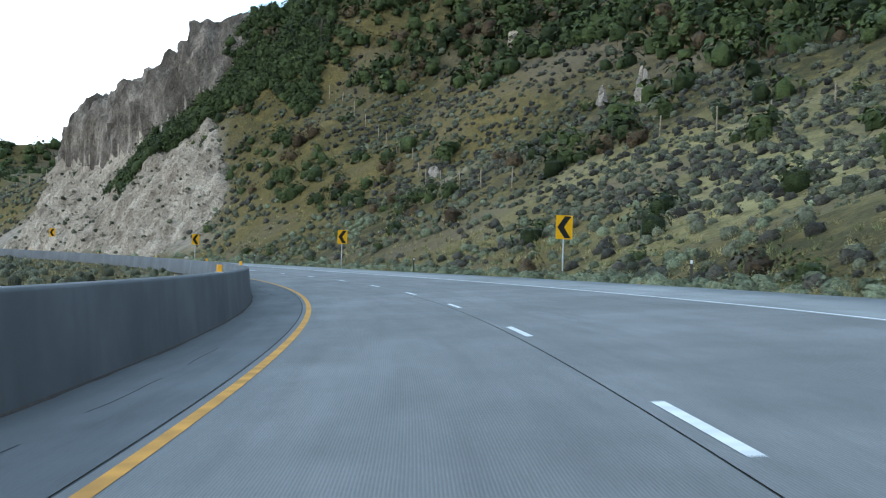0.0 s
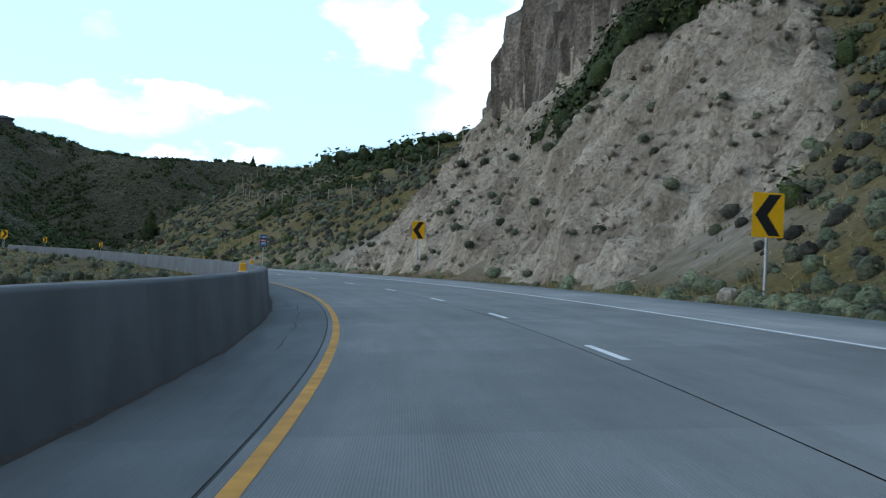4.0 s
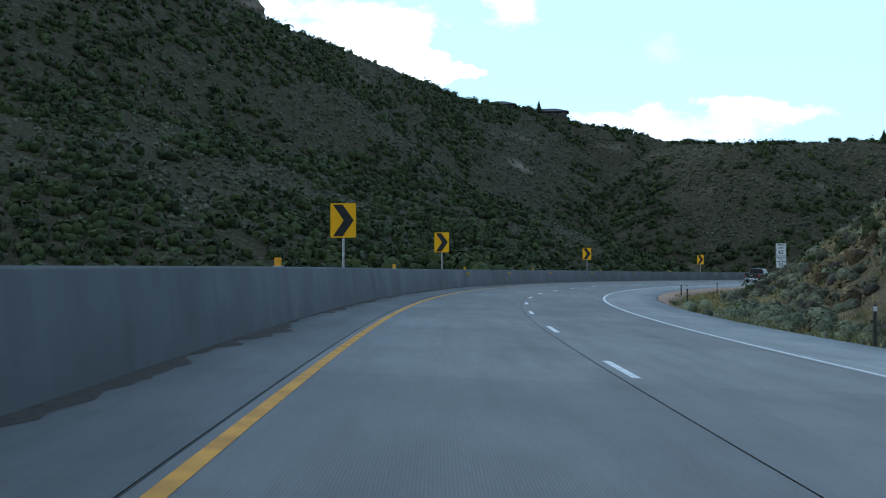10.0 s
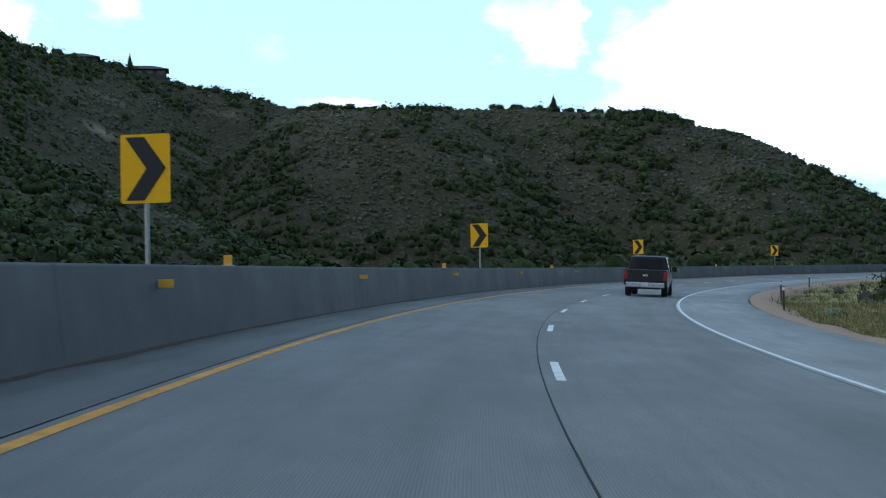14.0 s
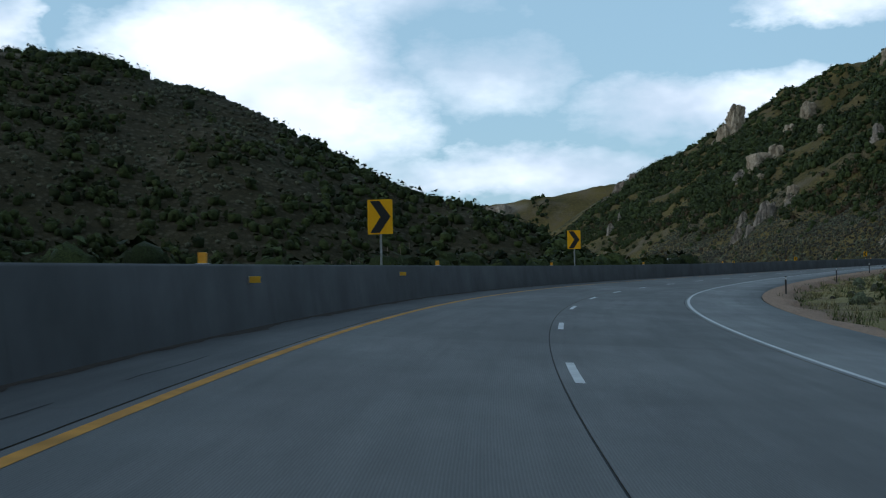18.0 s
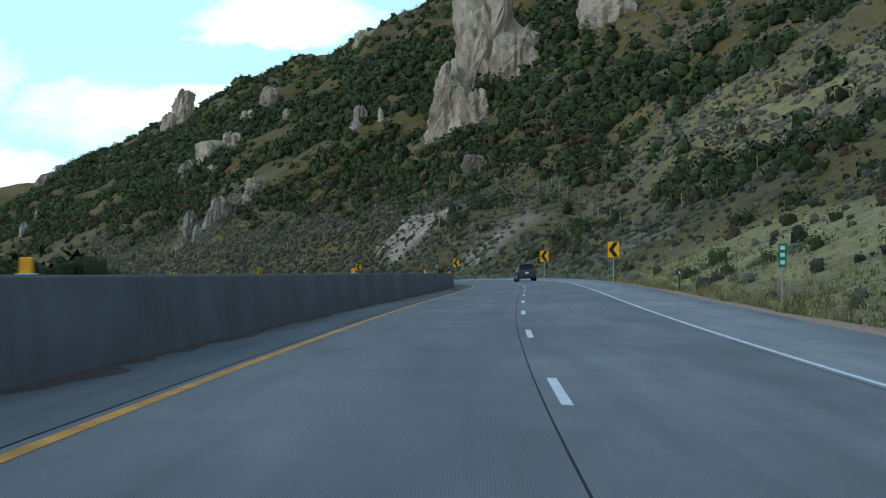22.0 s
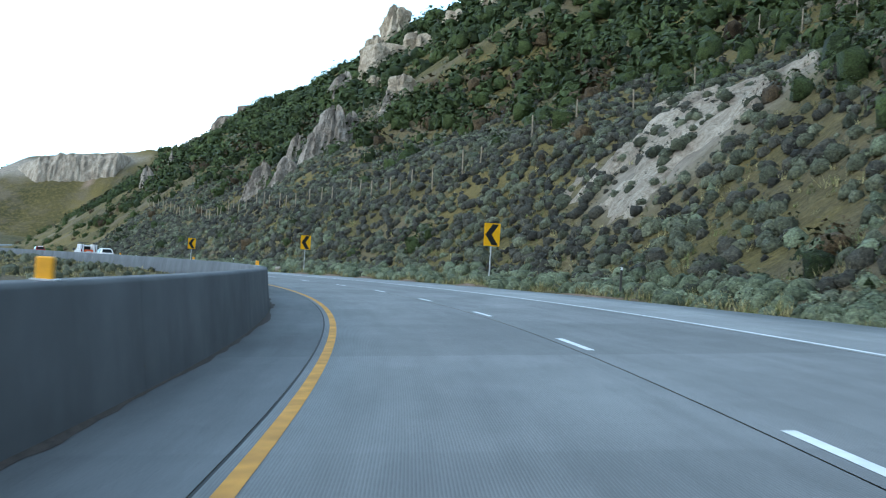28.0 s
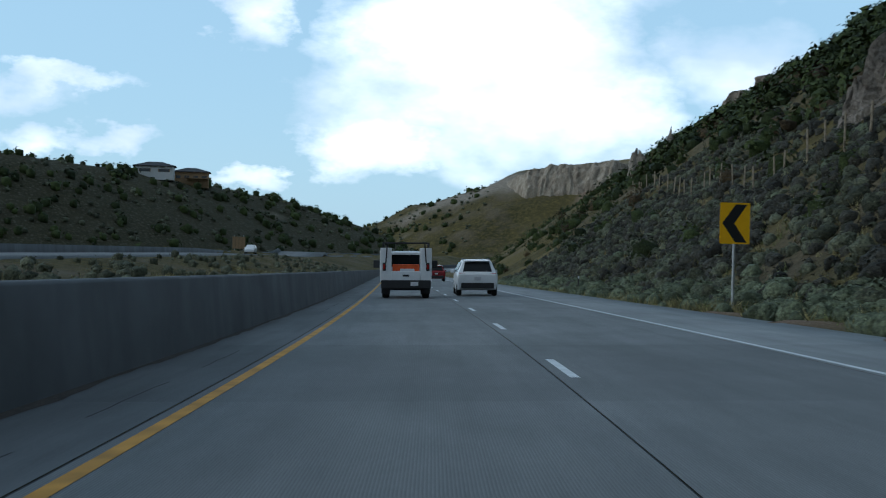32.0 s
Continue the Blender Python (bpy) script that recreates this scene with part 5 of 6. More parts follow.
for i in range(len(_s)):
    s, n = float(_s[i]), float(_n[i])
    ridged = 1 - abs(noise.noise(Vector(((s + 0.7 * n) * 0.2, (n - 0.5 * s) * 0.06, 3)))) * 2.2
    broad = noise.noise(Vector((s * 0.06, n * 0.1, 6)))
    rubble = noise.fractal(Vector((s * 0.6, n * 0.42, 11)), 0.55, 2.15, 7)
    chunk = blocks(Vector((s * 0.5 + 0.2 * n, n * 0.3, 7))) * 0.6 + blocks(Vector((s * 1.1, n * 0.8, 2))) * 0.4
    rib = 1.1 * abs(noise.noise(Vector((s * 0.11, n * 0.05, 9)))) + 0.45 * blocks(Vector((s * 0.3, n * 0.22, 4))) + 0.25 * noise.noise(Vector((s * 0.5, n * 0.5, 4)))
    wob = 2.2 * noise.noise(Vector((s * 0.12, n * 0.12, 1)))
    right = max(186.5 + (n - 10) * 0.12, 189 + (n - 23) * 2.5)
    inside = min((s - right) / 2.4 + wob * 0.7, (243 + (n - 13) * 1.3 - s) / 2.2 + wob, (n - 11.4) / 1.2 + 0.3 * wob, (50 - n) / 4)
    strip = 1.6 - abs(s - 220 + (n - 22) * 0.857 + wob) / 2.6 if 20 < n < 43 else -1
    inside = min(1.0, max(-1.0, inside - 1.4 * max(0, strip)))
    foot = _lo[i] + 0.8 * wob + 0.9 * (0.6 - rib)
    climb = min(1.0, max(0.0, (n - foot) / 5.5))
    head = min(1.0, max(0.0, (277 - s + wob) / 2.0)) * min(1.0, max(0.0, (s - 211 - wob) / 5)) * min(1.0, max(0.0, (foot + 17 - n) / 7))
    shelf = (round(climb * 4 + 0.5 * rubble) / 4 * 0.35 + climb * 0.65) * min(1.0, climb * 6)
    top = _crown[i] - _z[i] + 1.6 * noise.noise(Vector((s * 0.1, 0.3, 8))) + 0.7 * noise.noise(Vector((s * 0.2, n * 0.2, 2))) + 0.4 * rubble
    _headed[i] = head * (climb > 0.02)
    _d[i] = -0.8 + (inside + 1) * 0.5 * (0.9 + 0.9 * ridged + 0.9 * broad + 0.95 * rubble + 0.75 * chunk) + head * max(0.0, top) * min(1.0, max(0.0, shelf))
    _o[i] = head * math.sin(math.pi * min(1.0, climb)) * (2.6 * rib + 0.9 * rubble + 1.1 * chunk) + 0.35 * (inside + 1) * (ridged * 0.4 + rubble * 0.6)
_cut = np.stack([_p[:, 0] - np.cos(_a) * _o, _p[:, 1] - np.sin(_a) * _o, _z + _d, _d, _n, _s], -1)
# the crag is browner than the scree below it: two parts of one cut
rock_cut = tagged(new("rock_cut"), "fractured beige rock cut with a craggy brown head above the road", "cliff")
_q = grid_faces(len(CUT_S), len(CUT_N))
_up = _headed[_q[:, 0]] > 0.35
for _name, _pick, _mat, _text in (("scree_slope", ~_up, M_TALUS, "beige broken scree"), ("crag", _up, M_ROCK_HEAD, "brown fluted crag")):
    _used, _back = np.unique(_q[_pick], return_inverse=True)
    _me = fill(bpy.data.meshes.new(_name), _cut[_used, :3], _back.reshape(-1, 4))
    _me.materials.append(_mat)
    _ob = new(_name, _me)
    _ob.parent = rock_cut
    _ob["label"] = _text

# dense oak at the foot of the head and over its shoulder
_cn, _cs = _cut[:, 4], _cut[:, 5]
_near = np.where((np.abs(_cs - 219.5 + (_cn - 22) * 0.857) < 4 + 0.12 * (_cn - 22)) & (_cn > 20) & (_cn < 44) & (_headed < 0.5))[0]
_over = np.where((_cn > 36) & (_cs < 214 - 0.3 * (_cn - 42)) & (_cs > 190 + (_cn - 36)))[0]
_pick = np.concatenate([RNG.choice(_near, 800), RNG.choice(_over, 500)])
_low = _cut[_pick, :3]
_low[:, 2] = np.maximum(_low[:, 2], height(_low[:, 0], _low[:, 1]))
_r = RNG.uniform(0.7, 1.5, len(_low))
clumps("scrub_oak", _low[:, 0], _low[:, 1], _r, _r * 1.15, 44, 0.16, M_OAK, "dense dark green scrub oak at the foot of the crag", sink=0.3, seg=6, heart=(0.38, 0.92), z=_low[:, 2])

BUSHED = []


def bare_cut(s0, s1, n0, n1, seed, label, mat):
    """A broken face of bare rock in the slope, fading into the soil all round."""
    ss, nn = np.arange(s0, s1, 0.4), np.arange(n0, n1, 0.4)
    s_, n_ = (v.ravel() for v in np.meshgrid(ss, nn, indexing="ij"))
    p_ = road(s_, n_)
    z_ = height(p_[:, 0], p_[:, 1])
    for i in range(len(s_)):
        s, n = float(s_[i]), float(n_[i])
        q = math.hypot((s - (s0 + s1) / 2) / ((s1 - s0) / 2), (n - (n0 + n1) / 2) / ((n1 - n0) / 2))
        wob = noise.fractal(Vector((s * 0.16, n * 0.16, seed)), 0.7, 2.1, 4)
        inside = min(1.0, max(0.0, (0.62 - q + 0.8 * wob) * 3))
        gully = 1 - abs(noise.noise(Vector((s * 0.35, n * 0.07, seed + 3)))) * 2
        z_[i] += -0.6 + inside * (0.75 + 0.35 * gully + 0.3 * noise.fractal(Vector((s, n, seed)) * 0.8, 0.8, 2.2, 5) + 0.3 * blocks(Vector((s * 0.7, n * 0.5, seed))))
    ok = z_ - height(p_[:, 0], p_[:, 1]) > 0
    BUSHED.append(np.stack([p_[ok, 0], p_[ok, 1], z_[ok]], -1))
    return cliff_mesh("rock_cut", np.stack([p_[:, 0], p_[:, 1], z_], -1), len(ss), len(nn), mat, label)


bare_cut(938, 966, 14, 33, 2.0, "pale broken rock face below the fence", M_TALUS)
bare_cut(905, 919, 14, 25, 5.0, "pale broken rock face below the fence", M_TALUS)
bare_cut(836, 862, 13, 24, 8.0, "gravelly brown scar in the cut slope", M_EARTH)

_low = np.concatenate([b[RNG.choice(len(b), 45)] for b in BUSHED])
_r = RNG.uniform(0.25, 0.65, len(_low))
clumps("cut_brush", _low[:, 0], _low[:, 1], _r, _r * 0.9, 46, 0.18, M_SAGE, "dark bushes rooted in the bare rock faces", z=_low[:, 2])

# the pale band of rock below the far plateau's rim
_u, _v = np.arange(20, 100, 0.8), np.linspace(0, 1, 40)
_verts = []
for u in _u:
    x = -436 + u * 1.05
    cut = max(0.0, min(1.0, (u - 20) / 22, (100 - u) / 8))
    rim_z = float(height(x, 1741))
    but = abs(noise.noise(Vector((u * 0.12, 0, 8)))) + 0.4 * noise.noise(Vector((u * 0.31, 0, 5)))
    for v in _v:
        f = noise.fractal(Vector((u * 0.25, v * 2.2, 4)), 0.7, 2.1, 5)
        chunk = blocks(Vector((u * 0.3, v * 3.0, 3)))
        # a leaning face up to v = 0.75, then the flat top back to the rim
        w = min(1.0, v / 0.75)
        y = 1707 + 26 * (1 - cut) + 9 * w - cut * (7 * but + 2.0 * f + 1.8 * chunk) * (1 - 0.5 * w)
        if v > 0.75:
            y += (1741 - y) * (v - 0.75) / 0.25
        low = float(height(x, y)) - 1.2
        z = low + (max(low, rim_z - 1.5 - 5 * (1 - cut) + 1.5 * f) - low) * w ** 0.8
        if v > 0.9:
            z = max(z - 2, low)
        _verts.append((x + 0.8 * f, y, z))
cliff_mesh("far_cliff", np.array(_verts), len(_u), len(_v), M_TALUS, "tan fractured cliff below the far plateau's rim")

# single stones on the verge
for i, (s, n, w) in enumerate(((1004, 10.2, 0.8), (887, 10.4, 0.6), (172, 11.2, 0.9), (262, 11.6, 0.7), (905, 11.0, 0.5), (948, 10.8, 0.6), (1030, 10.6, 0.7))):
    q = road(s, n)
    outcrop(float(q[0]), float(q[1]), w, w * 0.6, M_ROCK_GREY, "loose grey stone on the verge of the road", i + 90)

# stones and small bushes that lie on the rock cut
_top = np.stack([_cut[:, 0], _cut[:, 1], _cut[:, 2]], -1)
_ok = np.where((_cut[:, 3] > 0.2) & (_cut[:, 4] < 40) & (_headed < 0.3))[0]
_n = 3000
_at = _top[RNG.choice(_ok, _n)] + RNG.normal(0, 0.15, (_n, 3)) * np.array([1, 1, 0.2])
_r = RNG.uniform(0.0, 1.0, _n) ** 4 * 0.3 + 0.04
_d = np.array([[1, 0, 0], [-1, 0, 0], [0, 1, 0], [0, -1, 0], [0, 0, 1], [0, 0, -1]], float)
_f = np.array([[0, 2, 4], [2, 1, 4], [1, 3, 4], [3, 0, 4], [2, 0, 5], [1, 2, 5], [3, 1, 5], [0, 3, 5]])
_v = _at[:, None] + (_d[None] + RNG.normal(0, 0.25, (_n, 6, 3))) * _r[:, None, None]
stones = fill(bpy.data.meshes.new("loose_stones"), _v.reshape(-1, 3), (np.arange(_n)[:, None, None] * 6 + _f[None]).reshape(-1, 3))
stones.materials.append(M_TALUS)
tagged(new("loose_stones", stones), "loose angular stones strewn on the rock cut", "stones", kind="stuff")
_low = _top[RNG.choice(_ok, 130)]
_gully = np.where((np.abs(_cut[:, 5] - 221 + (_cut[:, 4] - 14) * 1.25) < 0.9) & (_cut[:, 4] < 22) & (_cut[:, 3] > 0))[0]
_low = np.concatenate([_low, _top[RNG.choice(_gully, 60)]])
_r = RNG.uniform(0.18, 0.5, len(_low))
clumps("cut_brush", _low[:, 0], _low[:, 1], _r, _r * 0.9, 60, 0.16, M_SAGE, "small dark bushes rooted in the rock cut", z=_low[:, 2])


def put(name, bm, mat, parent=None, label="", smooth=False):
    me = bpy.data.meshes.new(name)
    bm.to_mesh(me)
    bm.free()
    me.materials.append(mat)
    if smooth:
        for f in me.polygons:
            f.use_smooth = True
    ob = new(name, me)
    if parent:
        ob.parent = parent
    if label:
        ob["label"] = label
    return ob


def box(sx, sy, sz, at=(0, 0, 0), bev=0.0, seg=1):
    bm = bmesh.new()
    bmesh.ops.create_cube(bm, size=1, matrix=Matrix.Translation(at) @ Matrix.Diagonal((sx, sy, sz, 1)))
    if bev:
        bmesh.ops.bevel(bm, geom=bm.edges[:], offset=bev, segments=seg, affect="EDGES", profile=0.6)
    return bm


def flat(points, thick, y=0.0):
    """A plate in the xz plane from its outline, facing -y, thick along +y."""
    bm = bmesh.new()
    vs = [bm.verts.new((px, y, pz)) for px, pz in points]
    f = bm.faces.new(vs)
    e = bmesh.ops.extrude_face_region(bm, geom=[f])
    for v in e["geom"]:
        if isinstance(v, bmesh.types.BMVert):
            v.co.y += thick
    bmesh.ops.recalc_face_normals(bm, faces=bm.faces[:])
    return bm


def tube(r, z0, z1, at=(0, 0), seg=10, r2=None):
    bm = bmesh.new()
    bmesh.ops.create_cone(bm, cap_ends=True, segments=seg, radius1=r, radius2=r if r2 is None else r2, depth=z1 - z0,
                          matrix=Matrix.Translation((at[0], at[1], (z0 + z1) / 2)))
    return bm


def rounded(w, h, z, r=0.04, k=4):
    pts = []
    for cx, cz, a0 in ((w / 2 - r, z + h - r, 0), (-w / 2 + r, z + h - r, 90), (-w / 2 + r, z + r, 180), (w / 2 - r, z + r, 270)):
        for i in range(k + 1):
            a = radians(a0 + 90 * i / k)
            pts.append((cx + r * math.cos(a), cz + r * math.sin(a)))
    return pts


# ---- signs ----
def chevron_sign(flip):
    """Yellow curve sign on a steel post; the arrow points left, or right when flipped. Faces -y."""
    root = new("chevron_sign")
    w, h, z = 0.97, 1.28, 2.05 if flip else 2.15
    k = -1 if flip else 1
    put("post", tube(0.045, -0.6, z + h, (0, 0.05)), M_STEEL, root, "galvanised steel post")
    put("panel", flat(rounded(w, h, z), 0.006), M_SIGNY, root, "yellow panel")
    m = z + h / 2
    arrow = [(k * px * w, m + pz * h) for px, pz in ((-0.42, 0), (0.02, 0.46), (0.4, 0.46), (-0.02, 0), (0.4, -0.46), (0.02, -0.46))]
    put("arrow", flat(arrow[::k], 0.003, -0.005), M_SIGNK, root, "black chevron")
    return tagged(root, "yellow chevron sign with a black arrow on a %s steel post" % ("short" if flip else "tall"), "road sign", "chevron signs")


def stand(ob, s, n, turn=0.0, z=None):
    p = road(s, n)
    x, y = float(p[0]), float(p[1])
    ob.matrix_basis = pose(x, y, float(height(x, y)) if z is None else z, 0, 0, heading(s) + turn)
    return ob


left_arrow, right_arrow = chevron_sign(False), chevron_sign(True)
for i, (s, n) in enumerate(((71, 13.7), (124, 13.1), (167.5, 10.6), (225.5, 11.9), (799.5, 9.8), (843, 9.3), (897, 10.2), (949, 11.0), (999, 11.4), (1043.5, 10.1))):
    stand(left_arrow if i == 0 else copy_thing(left_arrow, pose(0, 0, 0)), s, n, 6)
for i, (s, n) in enumerate(((370.3, -4.85), (407, -5.15), (466.8, -5.45), (513.8, -5.4), (565, -5.85), (613.5, -5.6), (658.3, -5.55))):
    stand(right_arrow if i == 0 else copy_thing(right_arrow, pose(0, 0, 0)), s, n, -6)


def letters(text, size, at, mat, parent, name="lettering", label=""):
    """Flat lettering that faces -y, centred at (x, y, z)."""
    cu = bpy.data.curves.new(name, "FONT")
    cu.body, cu.size, cu.align_x, cu.align_y, cu.extrude, cu.offset = text, size, "CENTER", "CENTER", 0.001, 0.012 * size
    tmp = bpy.data.objects.new("tmp", cu)
    scene.collection.objects.link(tmp)
    bpy.context.view_layer.update()
    me = bpy.data.meshes.new_from_object(tmp.evaluated_get(bpy.context.evaluated_depsgraph_get()))
    bpy.data.objects.remove(tmp)
    me.transform(pose(*at, 90, 0, 0))
    me.materials.clear()
    me.materials.append(mat)
    ob = new(name, me)
    ob.parent = parent
    if label:
        ob["label"] = label
    return ob


# route marker: direction plate over a shield
route = new("route_sign")
put("post", tube(0.04, -0.5, 3.5, (0, 0.05)), M_STEEL, route, "steel post")
put("direction_plate", flat(rounded(0.78, 0.42, 3.3, 0.03), 0.006), M_SIGNB, route, "blue plate")
letters("WEST", 0.3, (0, -0.006, 3.5), M_SIGNW, route)
SH = [(-0.36, 3.24), (-0.2, 3.26), (0, 3.2), (0.2, 3.26), (0.36, 3.24), (0.41, 3.02), (0.4, 2.8), (0.3, 2.62), (0.15, 2.5), (0, 2.42), (-0.15, 2.5), (-0.3, 2.62), (-0.4, 2.8), (-0.41, 3.02)]
put("shield", flat(SH, 0.006), M_SIGNB, route, "blue shield")
put("shield_top", flat([(-0.35, 3.22), (-0.2, 3.24), (0, 3.18), (0.2, 3.24), (0.35, 3.22), (0.39, 3.06), (-0.39, 3.06)], 0.003, -0.004), M_SIGNR, route, "red band")
put("shield_text", flat([(-0.24, 3.09), (0.24, 3.09), (0.24, 3.15), (-0.24, 3.15)], 0.002, -0.007), M_SIGNW, route)
letters("80", 0.5, (0, -0.006, 2.8), M_SIGNW, route)
stand(tagged(route, "blue route marker with a red-topped shield on a steel post", "road sign"), 275.8, 12.5, 4)

# speed limit over truck limit
limit = new("speed_limit_sign")
put("post", tube(0.045, -1.2, 4.0, (0, 0.06)), M_STEEL, limit, "steel post")
for z, h, rows in ((3.0, 1.22, (("SPEED", 0.25, 1.04), ("LIMIT", 0.25, 0.76), ("65", 0.52, 0.34))), (1.78, 1.2, (("TRUCKS", 0.24, 1.02), ("55", 0.5, 0.3)))):
    put("panel", flat(rounded(1.0, h, z, 0.04), 0.006), M_SIGNW, limit, "white panel")
    for a, b, c, d in ((-0.47, -0.455, 0.03, h - 0.03), (0.455, 0.47, 0.03, h - 0.03), (-0.47, 0.47, 0.03, 0.045), (-0.47, 0.47, h - 0.045, h - 0.03)):
        put("border", flat([(a, z + c), (b, z + c), (b, z + d), (a, z + d)], 0.002, -0.004), M_SIGNK, limit)
    for text, size, up in rows:
        letters(text, size, (0, -0.005, z + up), M_SIGNK, limit)
letters("OVER", 0.15, (0, -0.005, 1.78 + 0.79), M_SIGNK, limit)
for a, b in ((-0.4, -0.02), (0.08, 0.4)):
    put("small_print", flat([(a, 2.36), (b, 2.36), (b, 2.45), (a, 2.45)], 0.002, -0.005), M_SIGNK, limit)
stand(tagged(limit, "white speed limit sign with a truck limit below it", "road sign"), 485, 12.3, 4)
limit.scale = (1.15, 1.15, 1.15)
limit.location.z += 0.6

# deer warning diamond
deer = new("deer_warning_sign")
put("post", tube(0.045, -0.5, 3.6, (0, 0.06)), M_STEEL, deer, "steel post")
put("panel", flat([(0, 2.35), (0.88, 3.23), (0, 4.11), (-0.88, 3.23)], 0.006), M_SIGNY, deer, "yellow diamond panel")
for a in range(4):
    c, s_ = math.cos(a * math.pi / 2), math.sin(a * math.pi / 2)
    put("border", flat([(c * px - s_ * pz, 3.23 + s_ * px + c * pz) for px, pz in ((0.82, 0), (0.0, 0.82), (0.0, 0.795), (0.795, 0))], 0.002, -0.004), M_SIGNK, deer)
BODY = [(-0.22, 0.12), (-0.3, 0.28), (-0.4, 0.24), (-0.41, 0.3), (-0.3, 0.37), (-0.33, 0.55), (-0.27, 0.4), (-0.2, 0.53), (-0.21, 0.36), (-0.13, 0.22), (0.1, 0.06), (0.26, -0.02),
        (0.32, 0.02), (0.34, -0.06), (0.27, -0.12), (0.36, -0.26), (0.5, -0.4), (0.46, -0.43), (0.28, -0.3), (0.12, -0.14), (-0.08, -0.04), (-0.2, -0.1), (-0.34, -0.02), (-0.42, -0.1), (-0.44, -0.06), (-0.34, 0.05)]
put("deer_symbol", flat([(px, 3.23 + pz) for px, pz in BODY][::-1], 0.003, -0.006), M_SIGNK, deer, "black leaping deer symbol")
stand(tagged(deer, "yellow diamond warning sign with a leaping deer", "road sign"), 723.5, 12.8, 6)

# green distance marker
mile = new("distance_marker")
put("post", tube(0.03, -0.4, 2.2, (0, 0.04)), M_STEEL, mile)
put("panel", flat(rounded(0.32, 0.95, 1.5, 0.03), 0.005), M_SIGNG, mile, "narrow green panel")
for z in (1.62, 1.92, 2.2):
    put("marking", flat([(-0.09, z), (0.09, z), (0.09, z + 0.16), (-0.09, z + 0.16)], 0.002, -0.004), M_SIGNW, mile)
stand(tagged(mile, "narrow green distance marker on a thin post", "road sign"), 742, 12.2, 6)

# roadside delineators
M_DARKPOST = plain("dark_plastic_post", (0.05, 0.045, 0.04), 0.6)


def delineator():
    root = new("delineator_post")
    put("post", box(0.09, 0.025, 1.5, (0, 0, 0.45), 0.004), M_DARKPOST, root, "brown plastic post")
    put("reflector", box(0.085, 0.012, 0.12, (0, -0.02, 1.1), 0.004), M_SIGNW, root, "white reflector")
    return tagged(root, "slim brown delineator post with a white reflector", "post", "delineators")


dl = delineator()
for i, s in enumerate((44, 92, 142, 330, 352, 398, 426, 455, 498, 520, 560, 600, 640, 680, 706, 760, 830, 868, 885, 925, 1020, 1080)):
    stand(dl if i == 0 else copy_thing(dl, pose(0, 0, 0)), s, 9.6 + float(wide(s)) + 0.5 * (i % 2), 0)

# amber markers on and beside the barrier
M_TAB = plain("amber_tab", (0.9, 0.5, 0.03), 0.4, var=0.05)


def cap_marker():
    root = new("barrier_marker")
    put("body", box(0.13, 0.09, 0.18, (0, 0, 0.09), 0.012), M_AMBER, root, "amber reflector block")
    put("foot", box(0.2, 0.14, 0.03, (0, 0, 0.0), 0.006), M_STEEL, root, "grey foot plate")
    return tagged(root, "amber reflector block on top of the barrier", "reflector", "barrier markers")


def wall_tab():
    root = new("wall_tab")
    put("blade", box(0.2, 0.012, 0.11, (0.1, 0, 0), 0.004), M_TAB, root, "yellow reflective blade")
    put("clip", box(0.02, 0.05, 0.12, (0.0, 0, 0), 0.004), M_STEEL, root)
    return tagged(root, "yellow reflective tab fixed to the barrier face", "reflector", "wall tabs")


cm, wt = cap_marker(), wall_tab()
for i, s in enumerate((32, 63, 92.5, 125, 157, 189.5, 222, 254, 286, 317, 347, 376.5, 406, 435.7, 465, 495, 525, 554.5, 584.5, 613.5, 642.5, 671.5, 701, 731, 762, 793, 824, 854, 885, 927, 969, 1011.5)):
    p = road(s, wall(s) - 0.29)
    zb = float(road(s, wall(s))[2]) + 1.08
    (cm if i == 0 else copy_thing(cm, pose(0, 0, 0))).matrix_basis = pose(float(p[0]), float(p[1]), zb, 0, 0, heading(s))
for i, s in enumerate((405.5, 423.8, 442, 460, 478, 496, 513.8, 532, 550, 568.6, 586.8, 605)):
    p = road(s, wall(s) - 0.09)
    zb = float(road(s, wall(s))[2]) + 0.82
    (wt if i == 0 else copy_thing(wt, pose(0, 0, 0))).matrix_basis = pose(float(p[0]), float(p[1]), zb, 0, 0, heading(s))

# drain grates in the inner shoulder
M_IRON = plain("cast_iron", (0.035, 0.035, 0.037), 0.6, 0.6)


def grate():
    root = new("drain_grate")
    put("frame", box(0.6, 1.1, 0.02, (0, 0, 0.0)), M_IRON, root)
    for k in range(9):
        put("bar", box(0.54, 0.04, 0.02, (0, -0.44 + 0.11 * k, 0.016), 0.004), M_DARKPOST, root)
    return tagged(root, "dark iron drain grate in the inner shoulder", "drain", "drain grates")


gr = grate()
for i, s in enumerate((776, 792, 838)):
    p = road(s, -2.55, 0.008)
    (gr if i == 0 else copy_thing(gr, pose(0, 0, 0))).matrix_basis = pose(*[float(v) for v in p], 0, math.degrees(math.atan(float(np.interp(s, SD, RB)))), heading(s))


